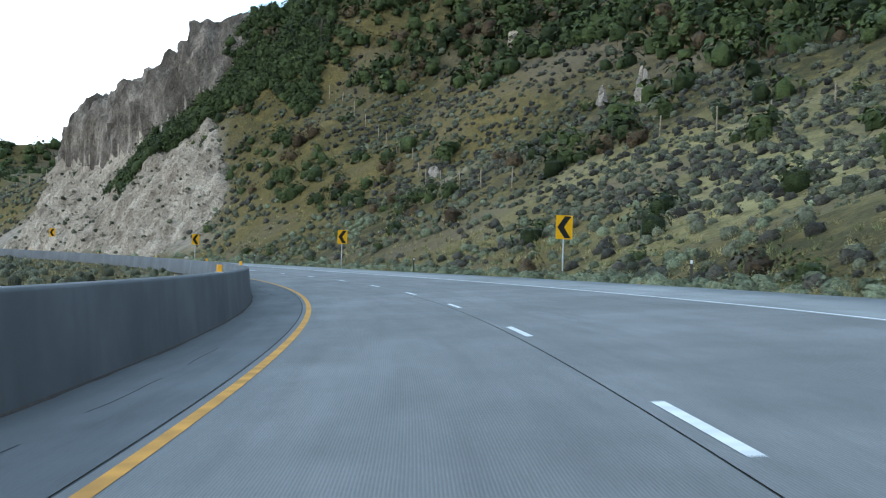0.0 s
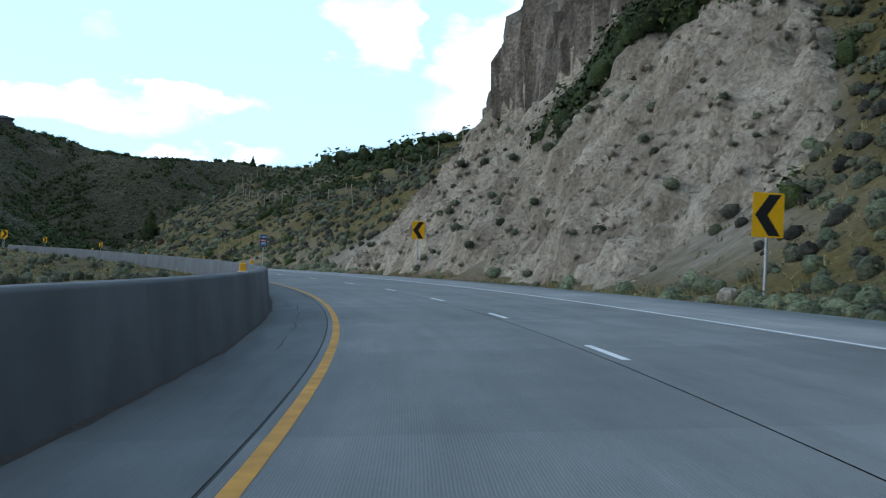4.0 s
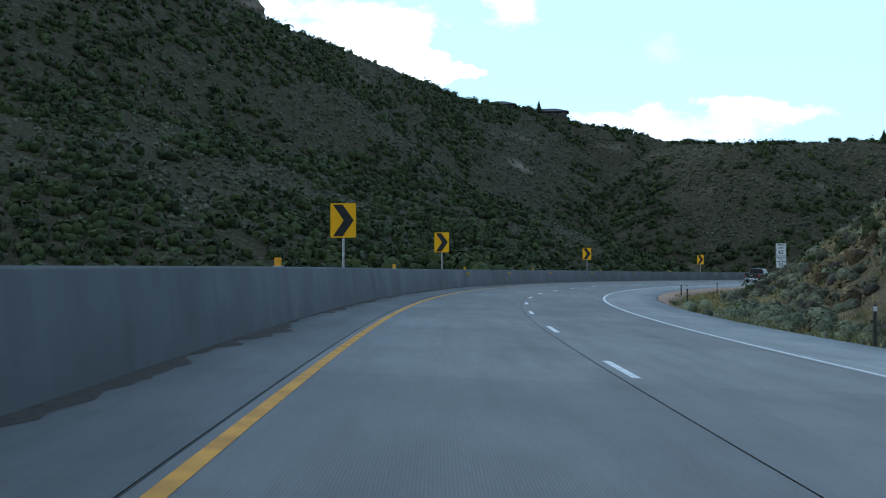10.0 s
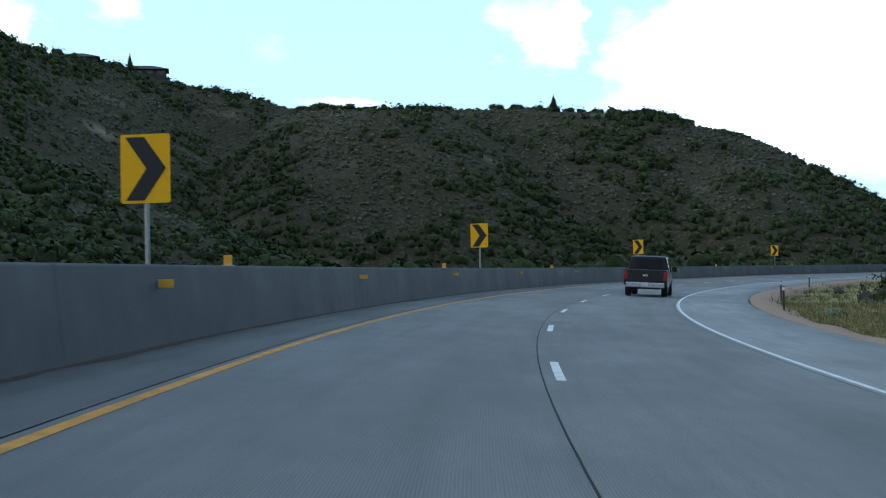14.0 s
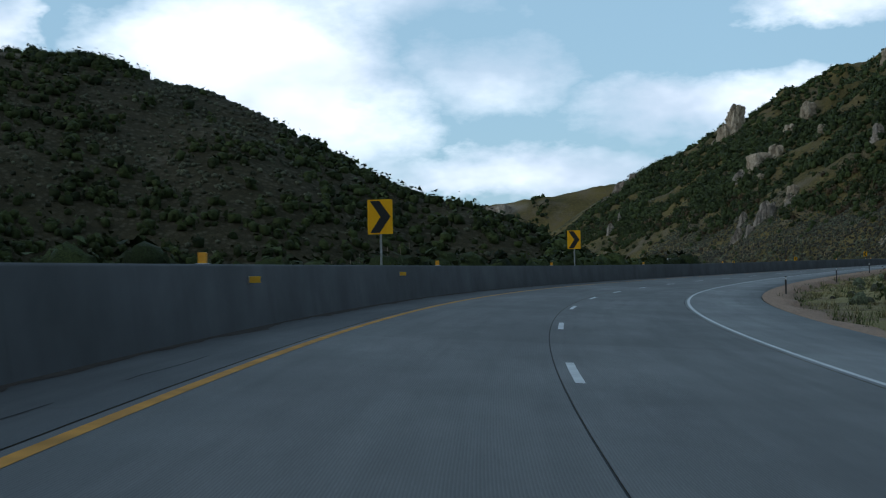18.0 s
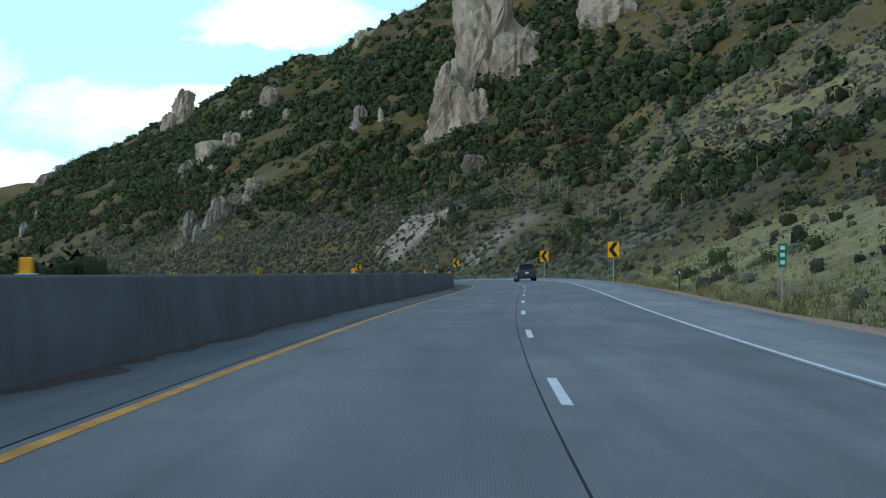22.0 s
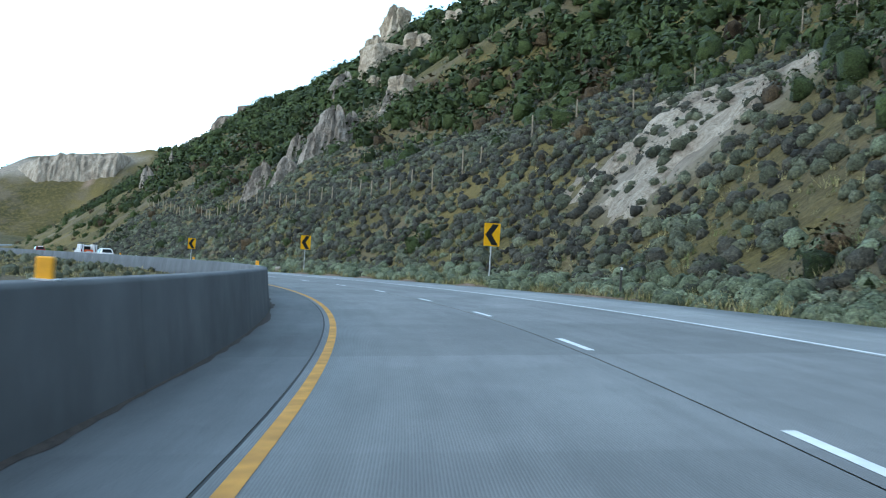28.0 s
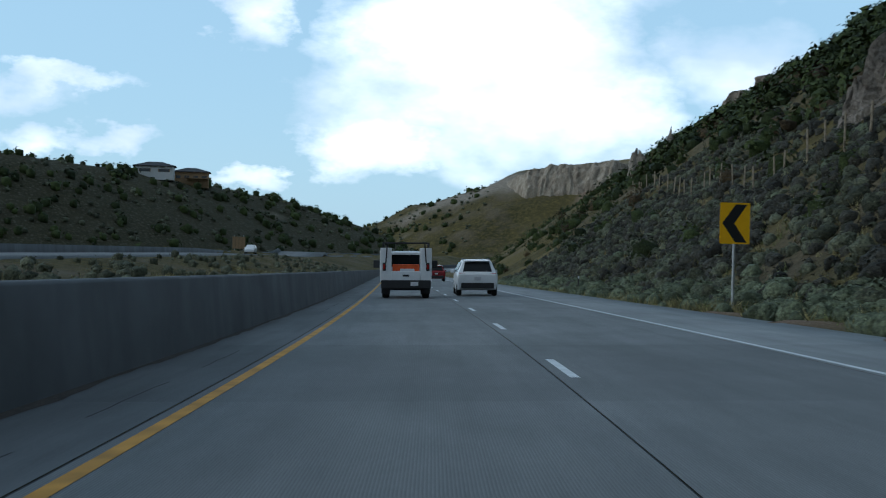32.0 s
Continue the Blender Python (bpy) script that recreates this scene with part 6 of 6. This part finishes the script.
# ---- fences: wooden posts with wire ----
def fence(line, gap, label):
    root = new("deer_fence")
    pts = []
    for (s0, n0), (s1, n1) in zip(line, line[1:]):
        k = max(1, int(math.hypot(s1 - s0, n1 - n0) / gap))
        for i in range(k):
            u = i / k
            pts.append(road(s0 + u * (s1 - s0), n0 + u * (n1 - n0) + RNG.normal(0, 0.25)))
    post = None
    tops = []
    for p in pts:
        z = float(height(p[0], p[1]))
        tall = 1.95 + RNG.normal(0, 0.12)
        if post is None:
            post = put("post", tube(0.07, -0.5, 1.0, (0, 0), 7, 0.062), M_POST, root, "weathered timber post")
            ob = post
        else:
            ob = new("post", post.data)
            ob.parent = root
        ob.matrix_basis = Matrix.Translation((float(p[0]), float(p[1]), z)) @ Euler((RNG.normal(0, 0.03), RNG.normal(0, 0.03), 0)).to_matrix().to_4x4() @ Matrix.Diagonal((1, 1, tall, 1))
        tops.append(Vector((float(p[0]), float(p[1]), z)))
    cu = bpy.data.curves.new("wire", "CURVE")
    cu.dimensions, cu.bevel_depth, cu.bevel_resolution = "3D", 0.008, 0
    for up in (0.45, 0.9, 1.35, 1.8):
        sp = cu.splines.new("POLY")
        sp.points.add(len(tops) - 1)
        for q, t in zip(sp.points, tops):
            q.co = (t.x, t.y, t.z + up, 1)
    cu.materials.append(M_WIRE)
    w = new("wire", cu)
    w.parent = root
    return tagged(root, label, "fence")


fence([(86, 54), (98, 46.5), (106, 40.5), (118, 36), (122, 29), (132, 27.5), (162, 35), (196, 41)], 4.6, "tall wooden post and wire fence along the slope")
fence([(262, 32), (275, 32.5), (290, 32), (304, 33), (318, 37), (335, 34), (352, 35), (390, 37), (407, 40), (420, 44), (432, 52)], 4.6, "tall wooden post and wire fence over the knoll")
fence([(752, 42), (800, 50), (838, 52), (852, 43.5), (856, 30), (864, 26), (880, 27), (903, 34), (923, 37.5), (937, 43), (960, 45), (978, 44), (974, 36), (973, 30), (985, 22.5), (1004, 21.1), (1016, 21.9), (1050, 22.5), (1120, 26), (1180, 30)], 4.6, "tall wooden post and wire fence above the road cut")
fence([(700, -92), (740, -96), (780, -98), (820, -92)], 5.0, "wooden post and wire fence on the shaded spur")

# ---- houses on the ridges ----
M_WALLW = plain("white_render", (0.62, 0.62, 0.6), 0.8)
M_WALLD = plain("dark_timber_wall", (0.07, 0.06, 0.05), 0.8)
M_ROOF = plain("dark_roof", (0.05, 0.05, 0.055), 0.8)
M_PANE = plain("dark_window_pane", (0.02, 0.025, 0.03), 0.08, 0, spec=0.6)
M_FRAMING = plain("raw_timber_framing", (0.3, 0.2, 0.11), 0.85)


def hip_roof(w, d, z, h, over=0.9):
    bm = bmesh.new()
    a, b = w / 2 + over, d / 2 + over
    v = [bm.verts.new(c) for c in ((-a, -b, z), (a, -b, z), (a, b, z), (-a, b, z), (-a + b, 0, z + h), (a - b, 0, z + h),
                                   (-a, -b, z - 0.25), (a, -b, z - 0.25), (a, b, z - 0.25), (-a, b, z - 0.25))]
    for f in ((0, 1, 5, 4), (1, 2, 5), (2, 3, 4, 5), (3, 0, 4), (6, 9, 8, 7), (0, 6, 7, 1), (1, 7, 8, 2), (2, 8, 9, 3), (3, 9, 6, 0)):
        bm.faces.new([v[i] for i in f])
    bmesh.ops.recalc_face_normals(bm, faces=bm.faces[:])
    return bm


def house(x, y, turn, w, d, tall, wall, label, windows=4, sink=1.0, porch=False, up=0.0):
    root = new("house")
    root.matrix_basis = pose(x, y, float(height(x, y)) - sink + up, 0, 0, turn)
    put("wall", box(w, d, tall + sink, (0, 0, (tall + sink) / 2), 0.03), wall, root)
    put("roof", hip_roof(w, d, tall + sink, 1.8), M_ROOF, root, "low dark hipped roof")
    for i in range(windows):
        wx = -w / 2 + (i + 0.5) * w / windows
        f = put("window", box(w / windows * 0.62, 0.12, 1.3, (wx, -d / 2 - 0.02, tall * 0.6 + sink), 0.02), M_FRAMING, root)
        q = put("pane", box(w / windows * 0.54, 0.04, 1.15, (wx, -d / 2 - 0.09, tall * 0.6 + sink)), M_PANE, f)
    if porch:
        put("deck", box(w * 0.7, 3, 0.25, (w * 0.2, -d / 2 - 1.5, tall * 0.5 + sink)), M_FRAMING, root)
        for k in range(4):
            put("pillar", box(0.22, 0.22, tall + sink, (w * (-0.12 + 0.21 * k), -d / 2 - 2.9, (tall + sink) / 2)), M_FRAMING, root)
    return tagged(root, label, "house")


house(-472, 1404, 25, 15, 10, 4.6, M_WALLW, "white rendered house with a dark hipped roof on the ridge", 2)
house(-466, 1424, 25, 14, 10, 5.6, M_FRAMING, "half-built timber house with a dark roof on the ridge", 4, porch=True, up=-0.8)
house(-546, 716, 40, 13, 9, 2.8, M_WALLD, "dark low house among trees on the hilltop", 3, up=-2.0)
house(-540, 742, 40, 16, 9, 3.2, M_WALLD, "dark low house with a flat-pitched roof on the hilltop", 4, up=-2.2)

# board sign seen from behind, on the far side of the median
board = new("back_of_sign")
for k in (-1.1, 1.1):
    put("post", box(0.15, 0.15, 6.5, (k, 0.12, 2.2)), M_STEEL, board)
for k in range(4):
    put("slat", box(0.75, 0.04, 3.0, (-1.2 + 0.8 * k, 0, 3.6), 0.01), M_FRAMING, board)
stand(tagged(board, "large board sign seen from behind on two posts", "road sign"), 1340, -42, 10)

# ---- vehicles ----
M_TYRE = plain("tyre_rubber", (0.02, 0.02, 0.02), 0.85)
M_RIM = plain("wheel_rim", (0.35, 0.36, 0.37), 0.35, 0.7)
M_VWHITE = plain("white_vehicle_paint", (0.78, 0.79, 0.8), 0.25, 0, 0.03, spec=0.5)
M_VBLACK = plain("black_vehicle_paint", (0.015, 0.016, 0.018), 0.2, 0, spec=0.5)
M_VRED = plain("dark_red_vehicle_paint", (0.22, 0.015, 0.018), 0.25, 0, spec=0.5)
M_VGREEN = plain("dark_green_vehicle_paint", (0.02, 0.045, 0.04), 0.25, 0, spec=0.5)
M_TRIM = plain("black_plastic_trim", (0.025, 0.025, 0.027), 0.6)
M_GLASS = plain("tinted_glass", (0.012, 0.014, 0.016), 0.12, 0, spec=0.12)
M_TAIL = plain("red_tail_lamp", (0.35, 0.012, 0.01), 0.25)
M_ORANGE = plain("orange_steel_box", (0.75, 0.11, 0.02), 0.45)
M_PLATE = plain("pale_plate", (0.6, 0.6, 0.62), 0.5)
M_CHROME = plain("chrome", (0.6, 0.6, 0.62), 0.2, 1.0)


def loft(sections):
    """A body from cross sections: (y, foot half width, foot z, belt half width, belt z, top half width, top z)."""
    bm = bmesh.new()
    rows = []
    for y, wb, zb, wm, zm, wt_, zt in sections:
        rows.append([bm.verts.new(c) for c in ((-wb, y, zb), (-wm, y, zb + (zm - zb) * 0.55), (-wm, y, zm), (-wt_, y, zt), (-wt_ * 0.6, y, zt + 0.02),
                                               (wt_ * 0.6, y, zt + 0.02), (wt_, y, zt), (wm, y, zm), (wm, y, zb + (zm - zb) * 0.55), (wb, y, zb))])
    for a, b in zip(rows, rows[1:]):
        for i in range(10):
            bm.faces.new((a[i], a[(i + 1) % 10], b[(i + 1) % 10], b[i]))
    bm.faces.new(rows[0])
    bm.faces.new(rows[-1][::-1])
    bmesh.ops.recalc_face_normals(bm, faces=bm.faces[:])
    bmesh.ops.bevel(bm, geom=bm.edges[:], offset=0.015, segments=1, affect="EDGES", clamp_overlap=True)
    return bm


def quad(pts, thick=0.012):
    bm = bmesh.new()
    vs = [bm.verts.new(p) for p in pts]
    f = bm.faces.new(vs)
    f.normal_update()
    off = f.normal * thick
    e = bmesh.ops.extrude_face_region(bm, geom=[f])
    for v in e["geom"]:
        if isinstance(v, bmesh.types.BMVert):
            v.co += off
    bmesh.ops.recalc_face_normals(bm, faces=bm.faces[:])
    return bm


def wheel(root, x, y, r, width):
    bm = bmesh.new()
    bmesh.ops.create_cone(bm, cap_ends=True, segments=24, radius1=r, radius2=r, depth=width, matrix=Matrix.Translation((x, y, r)) @ pose(0, 0, 0, 0, 90, 0))
    bmesh.ops.bevel(bm, geom=[e for e in bm.edges if len(e.link_faces) == 2 and any(len(f.verts) > 4 for f in e.link_faces)], offset=0.04, segments=2, affect="EDGES")
    t = put("wheel", bm, M_TYRE, root, "black tyre")
    bm = bmesh.new()
    s = 1 if x > 0 else -1
    bmesh.ops.create_cone(bm, cap_ends=True, segments=18, radius1=r * 0.6, radius2=r * 0.55, depth=0.04, matrix=Matrix.Translation((x + s * width / 2, y, r)) @ pose(0, 0, 0, 0, 90 * s, 0))
    put("rim", bm, M_RIM, t, "grey metal rim")


def suv(paint, label):
    root = new("suv")
    put("body", loft([(-2.34, 0.78, 0.42, 0.86, 0.8, 0.82, 0.98), (-2.28, 0.84, 0.34, 0.93, 0.9, 0.86, 1.08), (-2.0, 0.88, 0.3, 0.95, 1.0, 0.76, 1.32), (-1.72, 0.9, 0.28, 0.95, 1.02, 0.66, 1.6),
                      (-0.9, 0.9, 0.28, 0.95, 1.02, 0.64, 1.68), (0.2, 0.9, 0.28, 0.95, 1.0, 0.64, 1.66), (0.65, 0.9, 0.28, 0.95, 0.99, 0.66, 1.52), (1.25, 0.9, 0.28, 0.94, 0.97, 0.74, 1.06),
                      (2.0, 0.88, 0.3, 0.92, 0.86, 0.74, 0.96), (2.36, 0.76, 0.4, 0.8, 0.7, 0.7, 0.8)]), paint, root)
    put("rear_window", quad([(-0.66, -2.225, 1.14), (0.66, -2.225, 1.14), (0.56, -1.83, 1.54), (-0.56, -1.83, 1.54)], 0.04), M_GLASS, root, "tinted rear window")
    put("spoiler", box(1.16, 0.3, 0.05, (0, -1.82, 1.62), 0.015), paint, root)
    for s in (-1, 1):
        put("side_window", quad([(s * 0.9, -1.55, 1.08), (s * 0.92, 0.9, 1.08), (s * 0.72, 0.45, 1.52), (s * 0.7, -1.5, 1.54)][::s], 0.03), M_GLASS, root, "tinted side window")
        put("tail_lamp", box(0.36, 0.12, 0.13, (s * 0.68, -2.24, 1.02), 0.03, 2), M_TAIL, root, "red tail lamp")
        put("mirror", box(0.2, 0.12, 0.15, (s * 1.03, 0.75, 1.12), 0.04, 2), paint, root)
        put("roof_rail", box(0.04, 1.9, 0.04, (s * 0.6, -0.5, 1.72), 0.01), M_TRIM, root)
        put("exhaust", tube(0.05, 0, 0.1, (0, 0), 10), M_CHROME, root).matrix_basis = pose(s * 0.6, -2.28, 0.4, 90, 0, 0)
        for y in (-1.4, 1.45):
            wheel(root, s * 0.82, y, 0.36, 0.24)
    put("bumper", box(1.5, 0.14, 0.26, (0, -2.33, 0.5), 0.04, 2), M_TRIM, root, "black lower bumper")
    put("plate", box(0.32, 0.02, 0.16, (0, -2.385, 0.82), 0.004), M_PLATE, root, "pale number plate")
    return tagged(root, label, "car")


def pickup(paint, label):
    root = new("pickup_truck")
    put("cab", loft([(-0.75, 0.92, 0.45, 0.99, 1.2, 0.8, 1.86), (-0.6, 0.92, 0.45, 1.0, 1.2, 0.8, 1.92), (0.9, 0.92, 0.45, 1.0, 1.2, 0.8, 1.92), (1.5, 0.92, 0.45, 1.0, 1.22, 0.88, 1.3),
                     (2.7, 0.9, 0.5, 0.96, 1.1, 0.86, 1.2), (2.9, 0.85, 0.55, 0.9, 0.95, 0.8, 1.1)]), paint, root)
    for s in (-1, 1):
        put("bed_side", box(0.14, 2.15, 0.72, (s * 0.93, -1.85, 0.9), 0.03, 2), paint, root)
        put("tail_lamp", box(0.16, 0.08, 0.42, (s * 0.9, -2.93, 0.98), 0.02), M_TAIL, root, "red tail lamp")
        put("mirror", box(0.24, 0.12, 0.26, (s * 1.13, 1.0, 1.32), 0.03), M_TRIM, root)
        put("side_window", quad([(s * 0.97, -0.55, 1.25), (s * 0.97, 1.25, 1.25), (s * 0.82, 0.85, 1.8), (s * 0.82, -0.5, 1.8)][::s], 0.02), M_GLASS, root, "tinted side window")
        for y in (-1.85, 1.85):
            wheel(root, s * 0.85, y, 0.41, 0.28)
    put("bed_floor", box(1.75, 2.2, 0.1, (0, -1.85, 0.62)), M_TRIM, root)
    put("tailgate", box(1.72, 0.1, 0.66, (0, -2.92, 0.92), 0.02), paint, root, "black tailgate")
    put("badge", box(0.24, 0.02, 0.09, (0, -2.98, 1.0), 0.02), M_CHROME, root)
    put("bed_cover", box(1.72, 2.0, 0.06, (0, -1.85, 1.24), 0.01), M_TRIM, root, "black bed cover")
    put("bumper", box(1.8, 0.22, 0.24, (0, -3.02, 0.55), 0.03, 2), M_CHROME, root, "chrome bumper")
    put("plate", box(0.32, 0.02, 0.16, (0, -3.14, 0.56), 0.004), M_PLATE, root, "pale number plate")
    put("rear_window", quad([(-0.68, -0.77, 1.28), (0.68, -0.77, 1.28), (0.62, -0.74, 1.78), (-0.62, -0.74, 1.78)], 0.03), M_GLASS, root, "tinted rear window")
    put("underbody", box(1.3, 4.8, 0.3, (0, -0.1, 0.5), 0.05), M_TRIM, root)
    return tagged(root, label, "pickup truck")


def service_truck():
    root = new("service_truck")
    put("cab", loft([(-0.2, 0.94, 0.5, 1.0, 1.25, 0.84, 1.92), (0.0, 0.94, 0.5, 1.0, 1.25, 0.84, 1.98), (1.1, 0.94, 0.5, 1.0, 1.25, 0.82, 1.98), (1.75, 0.94, 0.5, 1.0, 1.28, 0.9, 1.36),
                     (2.95, 0.92, 0.55, 0.98, 1.18, 0.88, 1.28), (3.15, 0.86, 0.6, 0.92, 1.0, 0.84, 1.16)]), M_VWHITE, root, "white crew cab")
    for s in (-1, 1):
        put("side_box", box(0.46, 2.75, 1.4, (s * 0.83, -1.75, 1.42), 0.02), M_VWHITE, root, "white side locker")
        for k, (y, w) in enumerate(((-2.75, 0.62), (-1.75, 1.1), (-0.72, 0.6))):
            d = put("locker_door", box(0.02, w, 1.05 if k != 1 else 0.5, (s * 1.07, y, 1.5 if k != 1 else 1.78), 0.006), M_VWHITE, root)
            put("latch", box(0.015, 0.1, 0.06, (s * 1.085, y + w * 0.35, 1.5), 0.004), M_CHROME, d)
        put("tail_lamp", box(0.14, 0.05, 0.34, (s * 0.9, -3.14, 1.34), 0.03, 2), M_TRIM, root, "dark oval lamp housing")
        put("lamp_lens", box(0.08, 0.03, 0.2, (s * 0.9, -3.165, 1.34), 0.02), M_TAIL, root, "red tail lamp")
        put("mirror", box(0.3, 0.14, 0.34, (s * 1.28, 1.2, 1.42), 0.04, 2), M_TRIM, root, "black towing mirror")
        put("rack_leg", tube(0.025, 2.1, 2.3, (s * 0.95, -3.0), 8), M_TRIM, root)
        put("rack_leg", tube(0.025, 2.1, 2.3, (s * 0.95, -0.6), 8), M_TRIM, root)
        put("rack_hoop", quad([(s * 0.86, -3.15, 1.5), (s * 0.8, -3.15, 2.28), (s * 0.75, -3.15, 2.28), (s * 0.81, -3.15, 1.5)][::s], 0.03), M_TRIM, root)
        put("rack_rail", box(0.06, 3.4, 0.05, (s * 0.95, -1.5, 2.3), 0.01), M_TRIM, root)
        put("mud_flap", box(0.36, 0.02, 0.42, (s * 0.84, -2.55, 0.42)), M_TRIM, root)
        for y in (-1.95, 2.05):
            wheel(root, s * 0.84, y, 0.42, 0.3)
    for y in (-3.1, -1.9, -0.7):
        put("rack_bar", box(1.95, 0.06, 0.05, (0, y, 2.33), 0.01), M_TRIM, root)
    put("tailgate", box(1.2, 0.06, 0.42, (0, -3.1, 0.95), 0.015), M_VWHITE, root, "white drop tailgate")
    put("handle", box(0.26, 0.03, 0.08, (0, -3.14, 0.98), 0.01), M_TRIM, root)
    put("bed_floor", box(1.2, 2.7, 0.08, (0, -1.75, 0.78)), M_VWHITE, root)
    jb = put("job_box", box(1.12, 0.7, 0.62, (0, -2.55, 1.13), 0.02), M_ORANGE, root, "orange steel job box")
    put("maker_mark", box(0.6, 0.01, 0.12, (0.05, -2.905, 1.2)), M_SIGNW, jb)
    put("mark_bar", box(0.5, 0.01, 0.07, (-0.25, -2.905, 0.98)), M_SIGNW, jb)
    put("crate", box(1.0, 0.8, 0.5, (0.0, -1.5, 1.15), 0.02), M_TRIM, root, "dark load")
    put("rear_window", quad([(-0.7, -0.22, 1.32), (0.7, -0.22, 1.32), (0.66, -0.2, 1.84), (-0.66, -0.2, 1.84)], 0.03), M_GLASS, root, "tinted rear window")
    put("bumper", box(2.06, 0.3, 0.34, (0, -3.22, 0.62), 0.03, 2), M_TRIM, root, "black step bumper")
    put("underbody", box(1.3, 5.6, 0.28, (0, -0.1, 0.56), 0.05), M_TRIM, root)
    put("axle", box(1.4, 0.14, 0.16, (0, -1.95, 0.42), 0.03), M_TRIM, root)
    put("plate", box(0.32, 0.02, 0.16, (0.35, -3.385, 0.64), 0.004), M_PLATE, root, "pale number plate")
    return tagged(root, "white service truck with lockers, ladder rack and orange box", "truck")


def park(ob, s, n, turn=0.0, z=None):
    p = road(s, n, 0.003)
    ob.matrix_basis = pose(float(p[0]), float(p[1]), float(p[2]), 0, math.degrees(math.atan(float(np.interp(s, SD, RB)))), heading(s) + turn)
    return ob


park(service_truck(), 1061, 0.0)
park(suv(M_VWHITE, "white five-door car with dark tinted rear glass"), 1066, 3.3)
park(suv(M_VRED, "dark red five-door car far ahead on the road"), 1144, 3.8)
park(pickup(M_VBLACK, "black crew-cab pickup with a chrome bumper"), 510, 3.75)


def box_truck():
    root = new("box_truck")
    put("cargo_box", box(2.5, 7.5, 2.7, (0, -1.2, 2.5), 0.04), M_VWHITE, root, "white cargo box")
    put("cab", loft([(2.7, 1.0, 0.6, 1.1, 1.6, 1.0, 2.5), (3.6, 1.0, 0.6, 1.1, 1.6, 1.0, 2.5), (4.4, 1.0, 0.6, 1.08, 1.5, 0.95, 1.7)]), M_VWHITE, root, "white cab")
    put("windscreen", quad([(-0.9, 4.2, 1.75), (0.9, 4.2, 1.75), (0.85, 3.7, 2.4), (-0.85, 3.7, 2.4)][::-1], 0.03), M_GLASS, root, "dark windscreen")
    put("chassis", box(0.9, 8.5, 0.4, (0, 0, 0.85), 0.03), M_TRIM, root)
    for s in (-1, 1):
        for y in (-3.2, 3.4):
            wheel(root, s * 1.0, y, 0.5, 0.3)
    return tagged(root, "white box truck on the far carriageway", "truck")


def far_side(ob, s, n):
    p = road(s, n)
    q = road(s, -30)
    ob.matrix_basis = pose(float(p[0]), float(p[1]), float(height(q[0], q[1])) + 0.125, 0, 0, heading(s) + 180)
    return ob


far_side(box_truck(), 1010, -27)
far_side(suv(M_VWHITE, "small white car on the far carriageway"), 1252, -27)
park(suv(M_VGREEN, "dark green five-door car on the road ahead"), 818, 3.8)
